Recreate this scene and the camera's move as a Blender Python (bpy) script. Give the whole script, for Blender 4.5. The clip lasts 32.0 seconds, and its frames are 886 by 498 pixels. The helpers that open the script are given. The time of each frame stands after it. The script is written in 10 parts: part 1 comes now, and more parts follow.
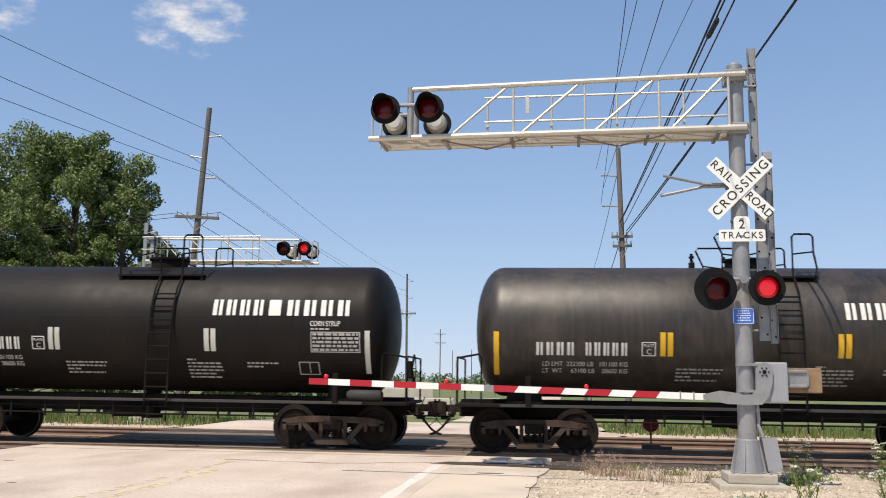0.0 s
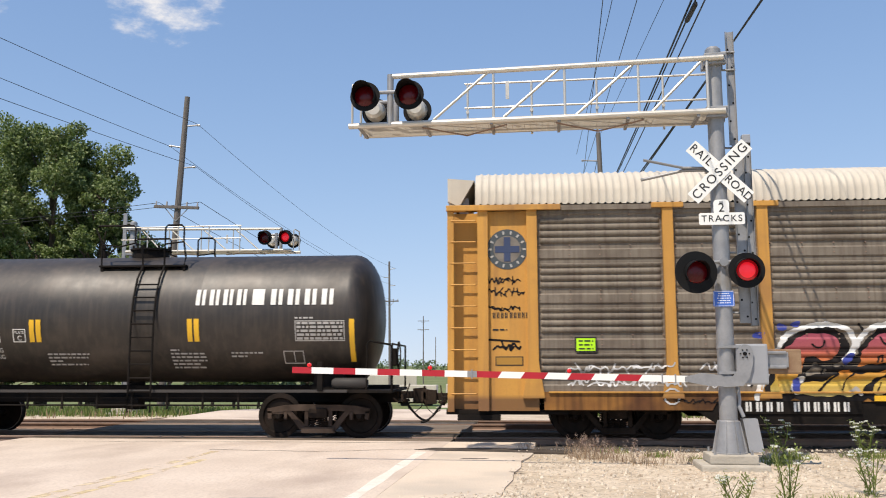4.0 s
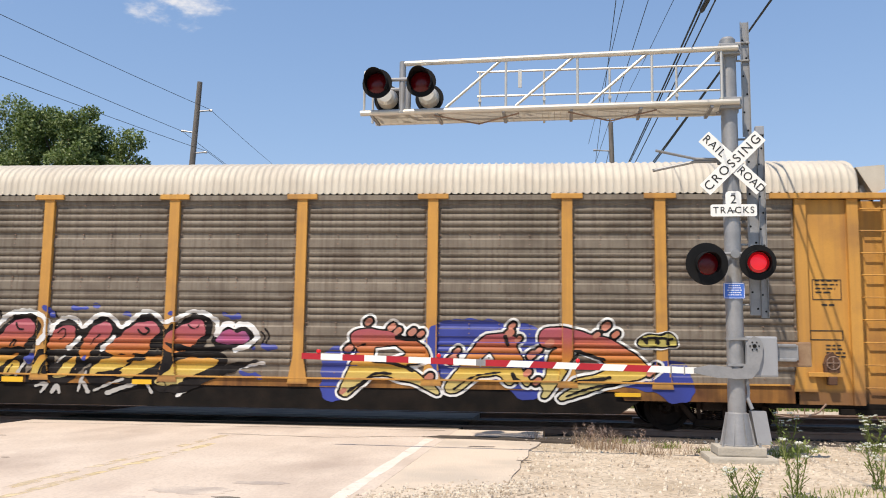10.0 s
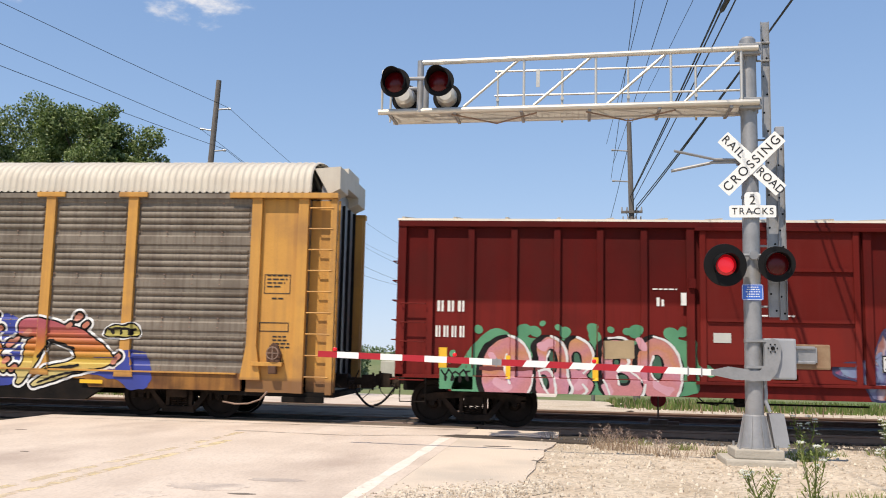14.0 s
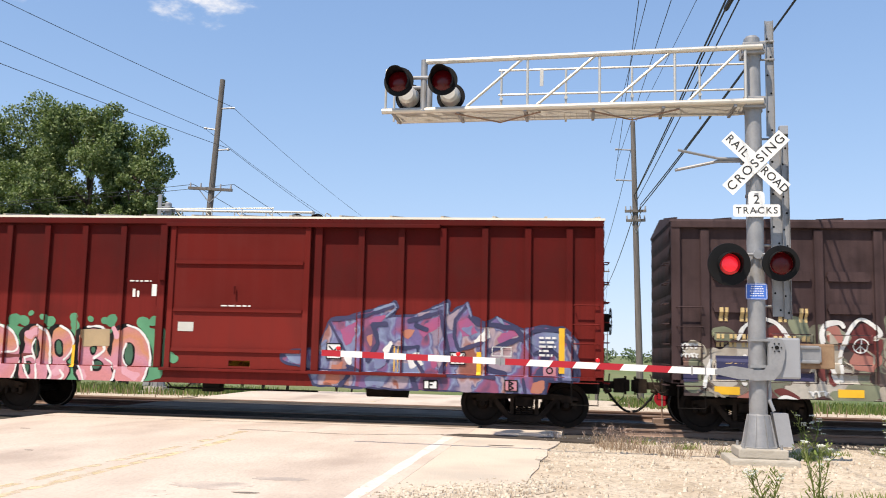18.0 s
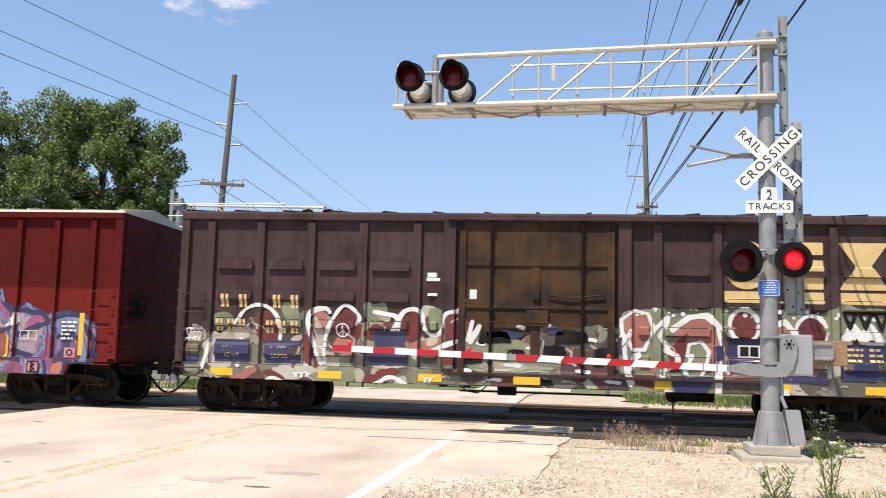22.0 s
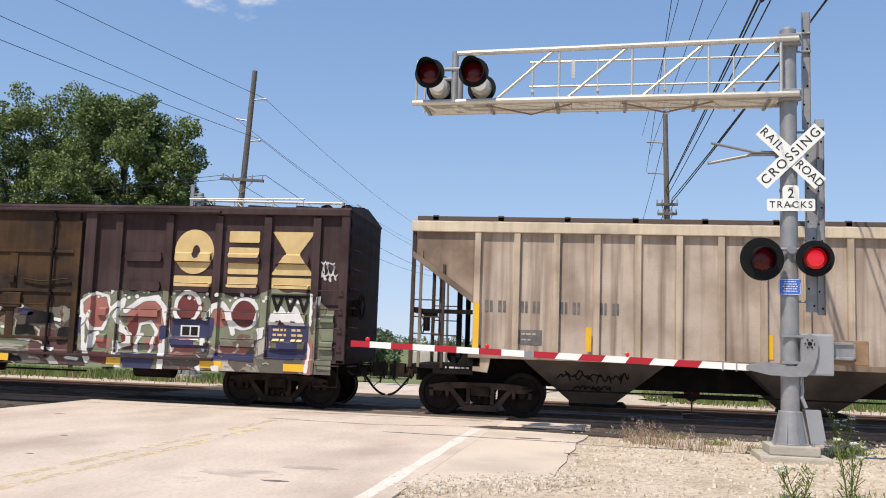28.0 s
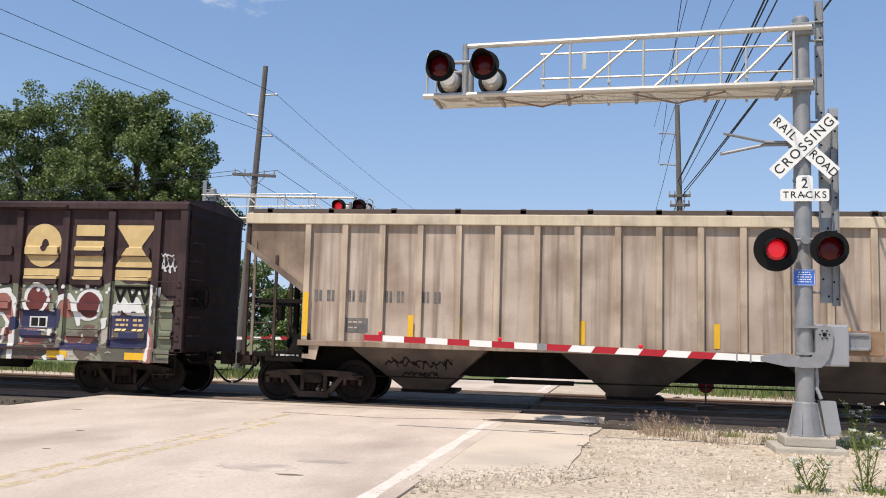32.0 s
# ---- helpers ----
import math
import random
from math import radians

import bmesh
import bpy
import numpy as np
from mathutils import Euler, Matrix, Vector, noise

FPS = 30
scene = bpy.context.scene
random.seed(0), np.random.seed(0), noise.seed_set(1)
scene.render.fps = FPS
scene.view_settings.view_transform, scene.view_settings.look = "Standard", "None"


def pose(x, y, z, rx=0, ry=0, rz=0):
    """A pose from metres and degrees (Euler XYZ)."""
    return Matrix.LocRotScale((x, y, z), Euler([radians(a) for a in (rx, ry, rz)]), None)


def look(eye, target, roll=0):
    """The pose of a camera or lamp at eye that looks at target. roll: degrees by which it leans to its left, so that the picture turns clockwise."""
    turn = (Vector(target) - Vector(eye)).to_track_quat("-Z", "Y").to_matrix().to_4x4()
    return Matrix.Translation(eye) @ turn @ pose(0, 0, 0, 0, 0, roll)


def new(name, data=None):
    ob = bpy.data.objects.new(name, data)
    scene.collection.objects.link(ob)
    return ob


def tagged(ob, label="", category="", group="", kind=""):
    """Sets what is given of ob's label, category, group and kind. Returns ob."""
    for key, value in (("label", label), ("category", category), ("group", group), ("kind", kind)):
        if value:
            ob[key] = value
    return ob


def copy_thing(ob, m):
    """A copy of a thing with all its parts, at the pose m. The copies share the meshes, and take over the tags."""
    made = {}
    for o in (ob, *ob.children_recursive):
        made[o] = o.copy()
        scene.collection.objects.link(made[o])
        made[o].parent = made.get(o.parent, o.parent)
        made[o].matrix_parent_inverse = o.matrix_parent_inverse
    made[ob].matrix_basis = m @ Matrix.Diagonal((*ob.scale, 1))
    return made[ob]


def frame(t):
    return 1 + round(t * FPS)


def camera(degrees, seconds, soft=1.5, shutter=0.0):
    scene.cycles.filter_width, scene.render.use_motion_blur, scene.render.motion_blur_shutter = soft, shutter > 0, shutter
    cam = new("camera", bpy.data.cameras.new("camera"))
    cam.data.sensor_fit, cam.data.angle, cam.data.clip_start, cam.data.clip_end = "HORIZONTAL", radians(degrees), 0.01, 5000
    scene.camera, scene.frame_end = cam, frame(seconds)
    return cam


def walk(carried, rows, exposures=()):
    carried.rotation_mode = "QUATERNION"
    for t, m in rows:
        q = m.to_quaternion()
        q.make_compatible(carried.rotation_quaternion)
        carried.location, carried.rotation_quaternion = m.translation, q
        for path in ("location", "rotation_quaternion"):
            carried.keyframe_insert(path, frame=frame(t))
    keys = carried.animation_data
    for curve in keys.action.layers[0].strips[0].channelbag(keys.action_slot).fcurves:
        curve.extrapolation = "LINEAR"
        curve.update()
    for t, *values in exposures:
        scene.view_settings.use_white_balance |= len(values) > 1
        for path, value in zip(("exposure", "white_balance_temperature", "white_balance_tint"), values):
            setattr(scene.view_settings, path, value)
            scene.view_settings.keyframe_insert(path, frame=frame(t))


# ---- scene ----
# A level crossing in summer: a freight train rolls by behind a lowered gate.
# x runs along the track, y across it away from the camera, z up from the top of the rails; metres.
EYE = (0.0, 0.0, 1.55)
TRACK_Y = 20.0
SKEW = 2.8          # the road leans this many degrees from square to the track
# seconds, tilt, roll, heading of the camera, and how far the train stands along the track
LOG = (
    (0.0, 8.39, -0.80, 5.36, 53.703),
    (0.5, 8.18, -0.25, 5.45, 52.009),
    (1.0, 8.12, -0.13, 5.01, 50.326),
    (1.5, 8.16, 0.38, 2.43, 48.654),
    (2.0, 7.99, 0.36, 1.79, 46.972),
    (2.5, 7.73, 0.39, 1.85, 45.316),
    (4.5, 7.53, 0.04, 4.70, 38.802),
    (5.0, 7.52, -0.11, 4.40, 37.200),
    (5.5, 7.47, -0.10, 4.21, 35.609),
    (6.0, 7.38, -0.22, 4.13, 34.054),
    (6.5, 7.23, -0.28, 4.20, 32.498),
    (7.0, 7.07, -0.41, 4.30, 30.967),
    (7.5, 6.94, -0.48, 4.45, 29.426),
    (8.0, 6.87, -0.48, 4.55, 27.892),
    (8.5, 6.83, -0.54, 4.62, 26.374),
    (9.0, 6.81, -0.62, 4.69, 24.912),
    (9.5, 6.80, -0.65, 4.77, 23.402),
    (10.0, 6.76, -0.71, 4.86, 21.885),
    (10.5, 6.72, -0.87, 4.99, 20.376),
    (11.0, 6.69, -0.95, 5.13, 18.876),
    (11.5, 6.66, -1.12, 5.31, 17.384),
    (12.0, 6.70, -1.12, 5.40, 15.901),
    (12.5, 6.76, -1.21, 5.50, 14.427),
    (13.0, 6.75, -1.19, 5.61, 12.962),
    (13.5, 6.73, -1.20, 5.78, 11.505),
    (14.0, 6.69, -1.24, 5.90, 10.033),
    (14.5, 6.71, -1.18, 5.93, 8.583),
    (16.5, 6.73, -1.27, 5.99, 2.836),
    (17.0, 6.73, -1.23, 6.02, 1.411),
    (17.5, 6.72, -1.21, 6.04, -0.000),
    (18.0, 6.63, -1.28, 6.13, -1.392),
    (18.5, 6.53, -1.31, 6.35, -2.798),
    (19.0, 6.44, -1.35, 6.52, -4.181),
    (19.5, 6.38, -1.36, 6.63, -5.549),
    (20.0, 6.34, -1.38, 6.70, -6.913),
    (20.5, 6.29, -1.48, 6.83, -8.265),
    (21.0, 6.28, -1.43, 6.89, -9.591),
    (21.5, 6.32, -1.37, 6.86, -10.910),
    (22.0, 6.32, -1.49, 6.83, -12.214),
    (22.5, 6.29, -1.52, 6.87, -13.497),
    (23.0, 6.29, -1.51, 6.87, -14.751),
    (23.5, 6.32, -1.53, 6.91, -15.988),
    (24.0, 6.30, -1.55, 6.88, -17.201),
    (24.5, 6.28, -1.62, 7.04, -18.347),
    (25.0, 6.27, -1.69, 7.16, -19.439),
    (25.5, 6.23, -1.70, 7.30, -20.421),
    (26.0, 6.22, -1.75, 7.43, -21.364),
    (26.5, 6.25, -1.74, 7.50, -22.215),
    (28.5, 5.94, -2.02, 8.14, -25.164),
    (29.0, 5.82, -2.00, 8.23, -25.780),
    (29.5, 5.71, -2.01, 8.36, -26.373),
    (30.0, 5.69, -1.99, 8.53, -26.963),
    (30.5, 5.64, -2.18, 8.86, -27.465),
    (31.0, 5.59, -2.15, 9.10, -27.888),
    (31.5, 5.56, -1.85, 9.11, -28.237),
    (32.0, 5.60, -1.57, 8.83, -28.507),
)
# stops by which the clip's camera opens and closes
EXPOSURE = ((0.0, 0.0), (2.0, 0.12), (5.0, 0.07), (9.0, 0.10), (12.0, 0.10), (14.0, 0.10), (17.0, 0.28), (22.0, 0.28), (24.0, 0.23), (26.0, 0.10), (29.0, 0.0), (32.0, -0.02))
cam = camera(53.69, 32.0, soft=1.0, shutter=0.3)
walk(cam, [(t, pose(*EYE, 90 + tilt, roll, head)) for t, tilt, roll, head, _ in LOG], exposures=[(t, e, 7050 if t < 23 else 6950 if t < 25 else 6800, 12) for t, e in EXPOSURE])

# ---- light ----
SUN_FROM = Vector((-0.30, -0.50, 1.0)).normalized()
sun = new("sun", bpy.data.lights.new("sun", "SUN"))
sun.data.energy, sun.data.angle, sun.data.color = 5.0, radians(0.53), (1.0, 0.935, 0.84)
sun.matrix_world = look(SUN_FROM * 50, (0, 0, 0))
world = bpy.data.worlds.new("sky")
scene.world = world
world.use_nodes = True
wn, wl = world.node_tree.nodes, world.node_tree.links
sky = wn.new("ShaderNodeTexSky")
sky.sky_type, sky.sun_disc = "NISHITA", False
sky.sun_elevation = math.asin(SUN_FROM.z)
sky.sun_rotation = math.atan2(SUN_FROM.x, SUN_FROM.y)
sky.air_density, sky.dust_density, sky.ozone_density = 1.0, 0.0, 2.2
sky.altitude = 2200
# a few fair-weather clouds high over the far left
tc = wn.new("ShaderNodeTexCoord")
cnoise = wn.new("ShaderNodeTexNoise")
cnoise.inputs["Scale"].default_value, cnoise.inputs["Detail"].default_value, cnoise.inputs["Roughness"].default_value = 21.0, 9.0, 0.62
cmap = wn.new("ShaderNodeMapping")
cmap.inputs["Scale"].default_value = (1.0, 1.0, 2.2)
wl.new(tc.outputs["Generated"], cmap.inputs["Vector"])
wl.new(cmap.outputs["Vector"], cnoise.inputs["Vector"])
reach = None
for at, inner, outer in (((-0.378, 0.850, 0.374), 0.9999, 0.9986), ((-0.330, 0.860, 0.372), 0.9999, 0.9986), ((-0.345, 0.862, 0.355), 0.99997, 0.9994), ((-0.515, 0.780, 0.372), 0.9999, 0.9990), ((-0.60, 0.55, 0.58), 0.996, 0.97), ((0.5, -0.3, 0.6), 0.99, 0.93), ((-0.2, -0.8, 0.5), 0.99, 0.93)):
    dot = wn.new("ShaderNodeVectorMath")
    dot.operation = "DOT_PRODUCT"
    dot.inputs[1].default_value = Vector(at).normalized()
    wl.new(tc.outputs["Generated"], dot.inputs[0])
    rng_ = wn.new("ShaderNodeMapRange")
    rng_.interpolation_type = "SMOOTHSTEP"
    rng_.inputs["From Min"].default_value, rng_.inputs["From Max"].default_value = outer, inner
    wl.new(dot.outputs["Value"], rng_.inputs["Value"])
    if reach is None:
        reach = rng_.outputs["Result"]
    else:
        mx = wn.new("ShaderNodeMath")
        mx.operation = "MAXIMUM"
        wl.new(reach, mx.inputs[0])
        wl.new(rng_.outputs["Result"], mx.inputs[1])
        reach = mx.outputs[0]
addn = wn.new("ShaderNodeMath")
addn.operation = "MULTIPLY_ADD"
addn.inputs[1].default_value = 0.36
wl.new(reach, addn.inputs[0])
wl.new(cnoise.outputs["Fac"], addn.inputs[2])
cramp = wn.new("ShaderNodeMapRange")
cramp.interpolation_type = "SMOOTHSTEP"
cramp.inputs["From Min"].default_value, cramp.inputs["From Max"].default_value = 0.72, 1.12
wl.new(addn.outputs[0], cramp.inputs["Value"])
cmix = wn.new("ShaderNodeMix")
cmix.data_type = "RGBA"
cmix.inputs["B"].default_value = (5.6, 5.7, 5.9, 1)
wl.new(cramp.outputs["Result"], cmix.inputs["Factor"])
# summer haze evens the sky out between horizon and zenith
thin = wn.new("ShaderNodeVectorMath")
thin.operation = "MULTIPLY_ADD"
thin.inputs[1].default_value, thin.inputs[2].default_value = (0.333, 0.333, 0.333), (1.0, 1.0, 1.0)
wl.new(sky.outputs["Color"], thin.inputs[0])
haze = wn.new("ShaderNodeVectorMath")
haze.operation = "DIVIDE"
wl.new(sky.outputs["Color"], haze.inputs[0])
wl.new(thin.outputs["Vector"], haze.inputs[1])
tint = wn.new("ShaderNodeVectorMath")
tint.operation = "MULTIPLY"
tint.inputs[1].default_value = (1.76, 2.14, 2.785)
wl.new(haze.outputs["Vector"], tint.inputs[0])
wl.new(tint.outputs["Vector"], cmix.inputs["A"])
wl.new(cmix.outputs["Result"], wn["Background"].inputs["Color"])
wn["Background"].inputs["Strength"].default_value = 0.155


# ---- materials ----
def material(name, color, rough=0.6, metal=0.0, second=None, scale=2.0, amount=0.35, grain=60.0, bump=0.15, stretch=(1, 1, 1),
             dirt=None, dirt_scale=0.7, dirt_amount=0.0, streak=0.0, streak_scale=9.0, emit=0.0, spec=0.4, speck=0.35, wear=0.0, wear_scale=3.0, low=None):
    """Paint, metal, stone or soil: a base colour that wanders to a second one, fine grain, stains and a fine relief."""
    m = bpy.data.materials.new(name)
    m.use_nodes = True
    n, l = m.node_tree.nodes, m.node_tree.links
    b = n["Principled BSDF"]
    b.inputs["Roughness"].default_value, b.inputs["Metallic"].default_value = rough, metal
    b.inputs["Specular IOR Level"].default_value = spec
    c = n.new("ShaderNodeTexCoord")
    mp = n.new("ShaderNodeMapping")
    mp.inputs["Scale"].default_value = stretch
    l.new(c.outputs["Object"], mp.inputs["Vector"])

    def noise_node(s, detail=5.0, vec=mp.outputs["Vector"]):
        t = n.new("ShaderNodeTexNoise")
        t.inputs["Scale"].default_value, t.inputs["Detail"].default_value = s, detail
        l.new(vec, t.inputs["Vector"])
        return t.outputs["Fac"]

    def ramp(fac, lo, hi):
        r = n.new("ShaderNodeMapRange")
        r.inputs["From Min"].default_value, r.inputs["From Max"].default_value = lo, hi
        l.new(fac, r.inputs["Value"])
        return r.outputs["Result"]

    def mix(fac, a, bcol, k=1.0):
        x = n.new("ShaderNodeMix")
        x.data_type = "RGBA"
        if k != 1.0:
            mu = n.new("ShaderNodeMath")
            mu.operation = "MULTIPLY"
            mu.inputs[1].default_value = k
            l.new(fac, mu.inputs[0])
            fac = mu.outputs[0]
        l.new(fac, x.inputs["Factor"])
        if isinstance(a, tuple):
            x.inputs["A"].default_value = (*a, 1)
        else:
            l.new(a, x.inputs["A"])
        x.inputs["B"].default_value = (*bcol, 1)
        return x.outputs["Result"]

    second = second or tuple(0.72 * v for v in color)
    col = mix(ramp(noise_node(scale), 0.38, 0.68), color, second, amount)
    col = mix(ramp(noise_node(grain, 3.0), 0.45, 0.75), col, tuple(0.6 * v for v in color) if speck < 0.5 else tuple(0.3 * v for v in color), speck * amount)
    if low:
        # a second colour takes over below a level line
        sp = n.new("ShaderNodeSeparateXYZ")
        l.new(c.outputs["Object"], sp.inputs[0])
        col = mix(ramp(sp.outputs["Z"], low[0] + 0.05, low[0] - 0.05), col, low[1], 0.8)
    if dirt:
        col = mix(ramp(noise_node(dirt_scale, 7.0), 0.50, 0.68), col, dirt, dirt_amount)
    if streak:
        ms = n.new("ShaderNodeMapping")
        ms.inputs["Scale"].default_value = (streak_scale, streak_scale, 0.04 * streak_scale)
        l.new(c.outputs["Object"], ms.inputs["Vector"])
        col = mix(ramp(noise_node(1.0, 6.0, ms.outputs["Vector"]), 0.45, 0.72), col, dirt or second, streak)
    l.new(col, b.inputs["Base Color"])
    if bump:
        bp = n.new("ShaderNodeBump")
        bp.inputs["Strength"].default_value, bp.inputs["Distance"].default_value = bump, 0.02
        l.new(noise_node(grain, 4.0), bp.inputs["Height"])
        l.new(bp.outputs["Normal"], b.inputs["Normal"])
    rr = n.new("ShaderNodeMapRange")
    rr.inputs["To Min"].default_value, rr.inputs["To Max"].default_value = max(0.05, rough - 0.12), min(1.0, rough + 0.12)
    l.new(noise_node(scale * 3), rr.inputs["Value"])
    l.new(rr.outputs["Result"], b.inputs["Roughness"])
    if wear:
        l.new(ramp(noise_node(wear_scale, 8.0), wear - 0.08, wear + 0.12), b.inputs["Alpha"])
    if emit:
        b.inputs["Emission Color"].default_value = (*color, 1)
        b.inputs["Emission Strength"].default_value = emit
    return m


RUST = (0.16, 0.075, 0.04)
M_road = material("sun-bleached road", (0.60, 0.505, 0.42), 0.9, second=(0.50, 0.41, 0.335), scale=0.9, amount=0.9, grain=22, bump=0.4, speck=0.4,
                  dirt=(0.36, 0.285, 0.235), dirt_scale=0.6, dirt_amount=0.75, stretch=(1.0, 0.5, 1.0), spec=0.15)
M_apron = material("dusty concrete", (0.61, 0.51, 0.405), 0.92, scale=0.6, amount=0.5, grain=30, bump=0.5, dirt=(0.42, 0.37, 0.31), dirt_scale=0.6, dirt_amount=0.5)
M_gravel = material("pale gravel", (0.60, 0.505, 0.39), 0.95, second=(0.47, 0.37, 0.265), scale=1.3, amount=0.9, grain=17, bump=1.0, speck=0.9,
                    dirt=(0.34, 0.27, 0.185), dirt_scale=0.5, dirt_amount=0.45)
# part of the train's shade is put into this dark colour
M_midroad = material("worn crossing surface darkened for train shade", (0.21, 0.165, 0.125), 0.95, second=(0.125, 0.098, 0.078), scale=1.2, amount=0.9, grain=26, bump=0.5, spec=0.1)
M_asphalt = material("broken dark asphalt", (0.06, 0.05, 0.042), 0.95, spec=0.08, second=(0.10, 0.083, 0.068), scale=3.0, amount=0.9, grain=30, bump=0.6)
M_stone = material("ballast stone", (0.66, 0.58, 0.47), 0.95, second=(0.30, 0.23, 0.165), scale=11.0, amount=1.0, grain=30, bump=0.6)
M_trackstone = material("dark track ballast", (0.06, 0.05, 0.042), 0.95, second=(0.12, 0.10, 0.08), scale=7.0, amount=0.7, grain=30, bump=0.6)
M_field = material("field soil and grass", (0.10, 0.14, 0.04), 0.95, second=(0.22, 0.20, 0.09), scale=0.12, amount=0.7, grain=9, bump=0.9)
M_white_line = material("worn white road paint", (0.71, 0.655, 0.575), 0.8, second=(0.64, 0.555, 0.465), scale=2.6, amount=1.0, grain=25, bump=0.2, wear=0.25, wear_scale=6.0)
M_yellow_line = material("worn yellow road paint", (0.63, 0.505, 0.29), 0.85, second=(0.61, 0.50, 0.38), scale=0.9, amount=0.9, grain=20, bump=0.2, wear=0.49, wear_scale=3.0)
M_rail = material("rusty rail steel", (0.29, 0.20, 0.155), 0.9, 0.0, spec=0.15, second=(0.15, 0.10, 0.078), scale=4, grain=40)
M_railhead = material("dull rail head", (0.24, 0.19, 0.16), 0.6, 0.1, scale=4, bump=0.03)
M_tie = material("creosoted timber tie", (0.075, 0.055, 0.042), 0.9, second=(0.15, 0.12, 0.10), scale=3, amount=0.8, stretch=(4, 1, 4), bump=0.6)
M_rubber = material("worn rubber crossing panel", (0.055, 0.046, 0.038), 0.95, second=(0.12, 0.10, 0.08), scale=2.5, amount=0.8, bump=0.4, spec=0.1)
M_galv = material("galvanised steel", (0.33, 0.33, 0.335), 0.5, 0.45, second=(0.24, 0.245, 0.25), scale=5, amount=0.6, grain=25, bump=0.05)
M_alu = material("brushed aluminium tube", (0.62, 0.585, 0.52), 0.42, 0.55, scale=6, amount=0.3, bump=0.04)
M_greybox = material("grey painted casting", (0.34, 0.35, 0.37), 0.5, 0.2, scale=3, amount=0.4, bump=0.06)
M_signal_black = material("matt black sheet", (0.006, 0.006, 0.0065), 0.65, spec=0.2, scale=4, amount=0.4, bump=0.05)
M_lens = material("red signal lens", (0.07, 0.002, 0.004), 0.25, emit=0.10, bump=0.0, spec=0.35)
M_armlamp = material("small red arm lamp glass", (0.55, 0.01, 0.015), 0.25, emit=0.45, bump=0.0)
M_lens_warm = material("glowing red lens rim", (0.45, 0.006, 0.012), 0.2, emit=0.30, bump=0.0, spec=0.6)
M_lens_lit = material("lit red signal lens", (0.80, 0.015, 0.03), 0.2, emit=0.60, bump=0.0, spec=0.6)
M_signwhite = material("white reflective sheet", (0.82, 0.82, 0.79), 0.45, scale=3, amount=0.15, bump=0.03)
M_signblack = material("black sign lettering", (0.02, 0.02, 0.02), 0.6, bump=0.0)
M_signblue = material("blue enamel sign", (0.05, 0.15, 0.55), 0.45, scale=4, amount=0.3, bump=0.03)
M_gatered = material("red reflective stripe", (0.42, 0.016, 0.028), 0.45, scale=4, amount=0.25, bump=0.03)
M_concrete = material("grey footing concrete", (0.45, 0.41, 0.345), 0.9, scale=2.5, amount=0.6, grain=30, bump=0.5)
M_pole = material("weathered pole timber", (0.17, 0.15, 0.135), 0.9, second=(0.10, 0.09, 0.082), scale=2, stretch=(6, 6, 0.5), amount=0.8, bump=0.5)
M_wire = material("black cable sheath", (0.015, 0.016, 0.02), 0.6, bump=0.0)
M_ceramic = material("grey insulator ceramic", (0.35, 0.34, 0.34), 0.3, bump=0.0)
M_bark = material("tree bark", (0.12, 0.09, 0.065), 0.95, scale=4, stretch=(4, 4, 0.7), amount=0.8, bump=0.8)
M_tank = material("black tank paint", (0.012, 0.0095, 0.0075), 0.50, second=(0.024, 0.017, 0.012), scale=0.8, amount=0.8, grain=30, bump=0.04,
                  dirt=(0.075, 0.055, 0.040), dirt_scale=1.1, dirt_amount=0.5, streak=0.4, spec=0.65)
M_tank_sooty = material("sooty black tank paint", (0.0055, 0.0045, 0.0042), 0.55, second=(0.010, 0.0075, 0.006), scale=0.8, amount=0.8, grain=30, bump=0.04,
                        dirt=(0.02, 0.014, 0.010), dirt_scale=1.0, dirt_amount=0.3, streak=0.25, spec=0.22)
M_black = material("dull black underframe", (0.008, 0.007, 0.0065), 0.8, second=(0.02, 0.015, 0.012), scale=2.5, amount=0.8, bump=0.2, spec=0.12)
M_truck_dusty = material("dusty brown cast steel", (0.085, 0.061, 0.048), 0.85, second=(0.028, 0.02, 0.016), scale=3, amount=0.9, grain=40, bump=0.3, spec=0.12)
M_truck = material("grimy cast steel", (0.016, 0.012, 0.010), 0.85, second=(0.055, 0.038, 0.028), scale=3, amount=0.9, grain=40, bump=0.3, spec=0.12)
M_wheel = material("brown wheel steel", (0.012, 0.009, 0.007), 0.7, 0.2, second=(0.032, 0.020, 0.015), scale=4, amount=0.6, bump=0.15, spec=0.2)
M_tread = material("polished wheel rim", (0.30, 0.27, 0.25), 0.4, 0.8, bump=0.03)
M_stencil = material("white stencil paint", (0.75, 0.74, 0.70), 0.7, second=(0.5, 0.49, 0.46), scale=5, amount=0.5, bump=0.02)
M_greystencil = material("grey stencil paint", (0.42, 0.41, 0.39), 0.7, scale=5, amount=0.5, bump=0.02)
M_reflect_yellow = material("yellow reflective strip", (0.80, 0.46, 0.03), 0.5, scale=3, amount=0.4, bump=0.03)
M_reflect_white = material("aged white reflective strip", (0.55, 0.55, 0.50), 0.5, scale=3, amount=0.4, bump=0.03)
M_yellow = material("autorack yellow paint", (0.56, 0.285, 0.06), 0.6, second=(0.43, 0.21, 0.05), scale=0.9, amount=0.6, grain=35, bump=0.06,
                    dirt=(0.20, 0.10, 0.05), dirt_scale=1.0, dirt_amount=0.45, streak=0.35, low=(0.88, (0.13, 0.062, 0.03)))
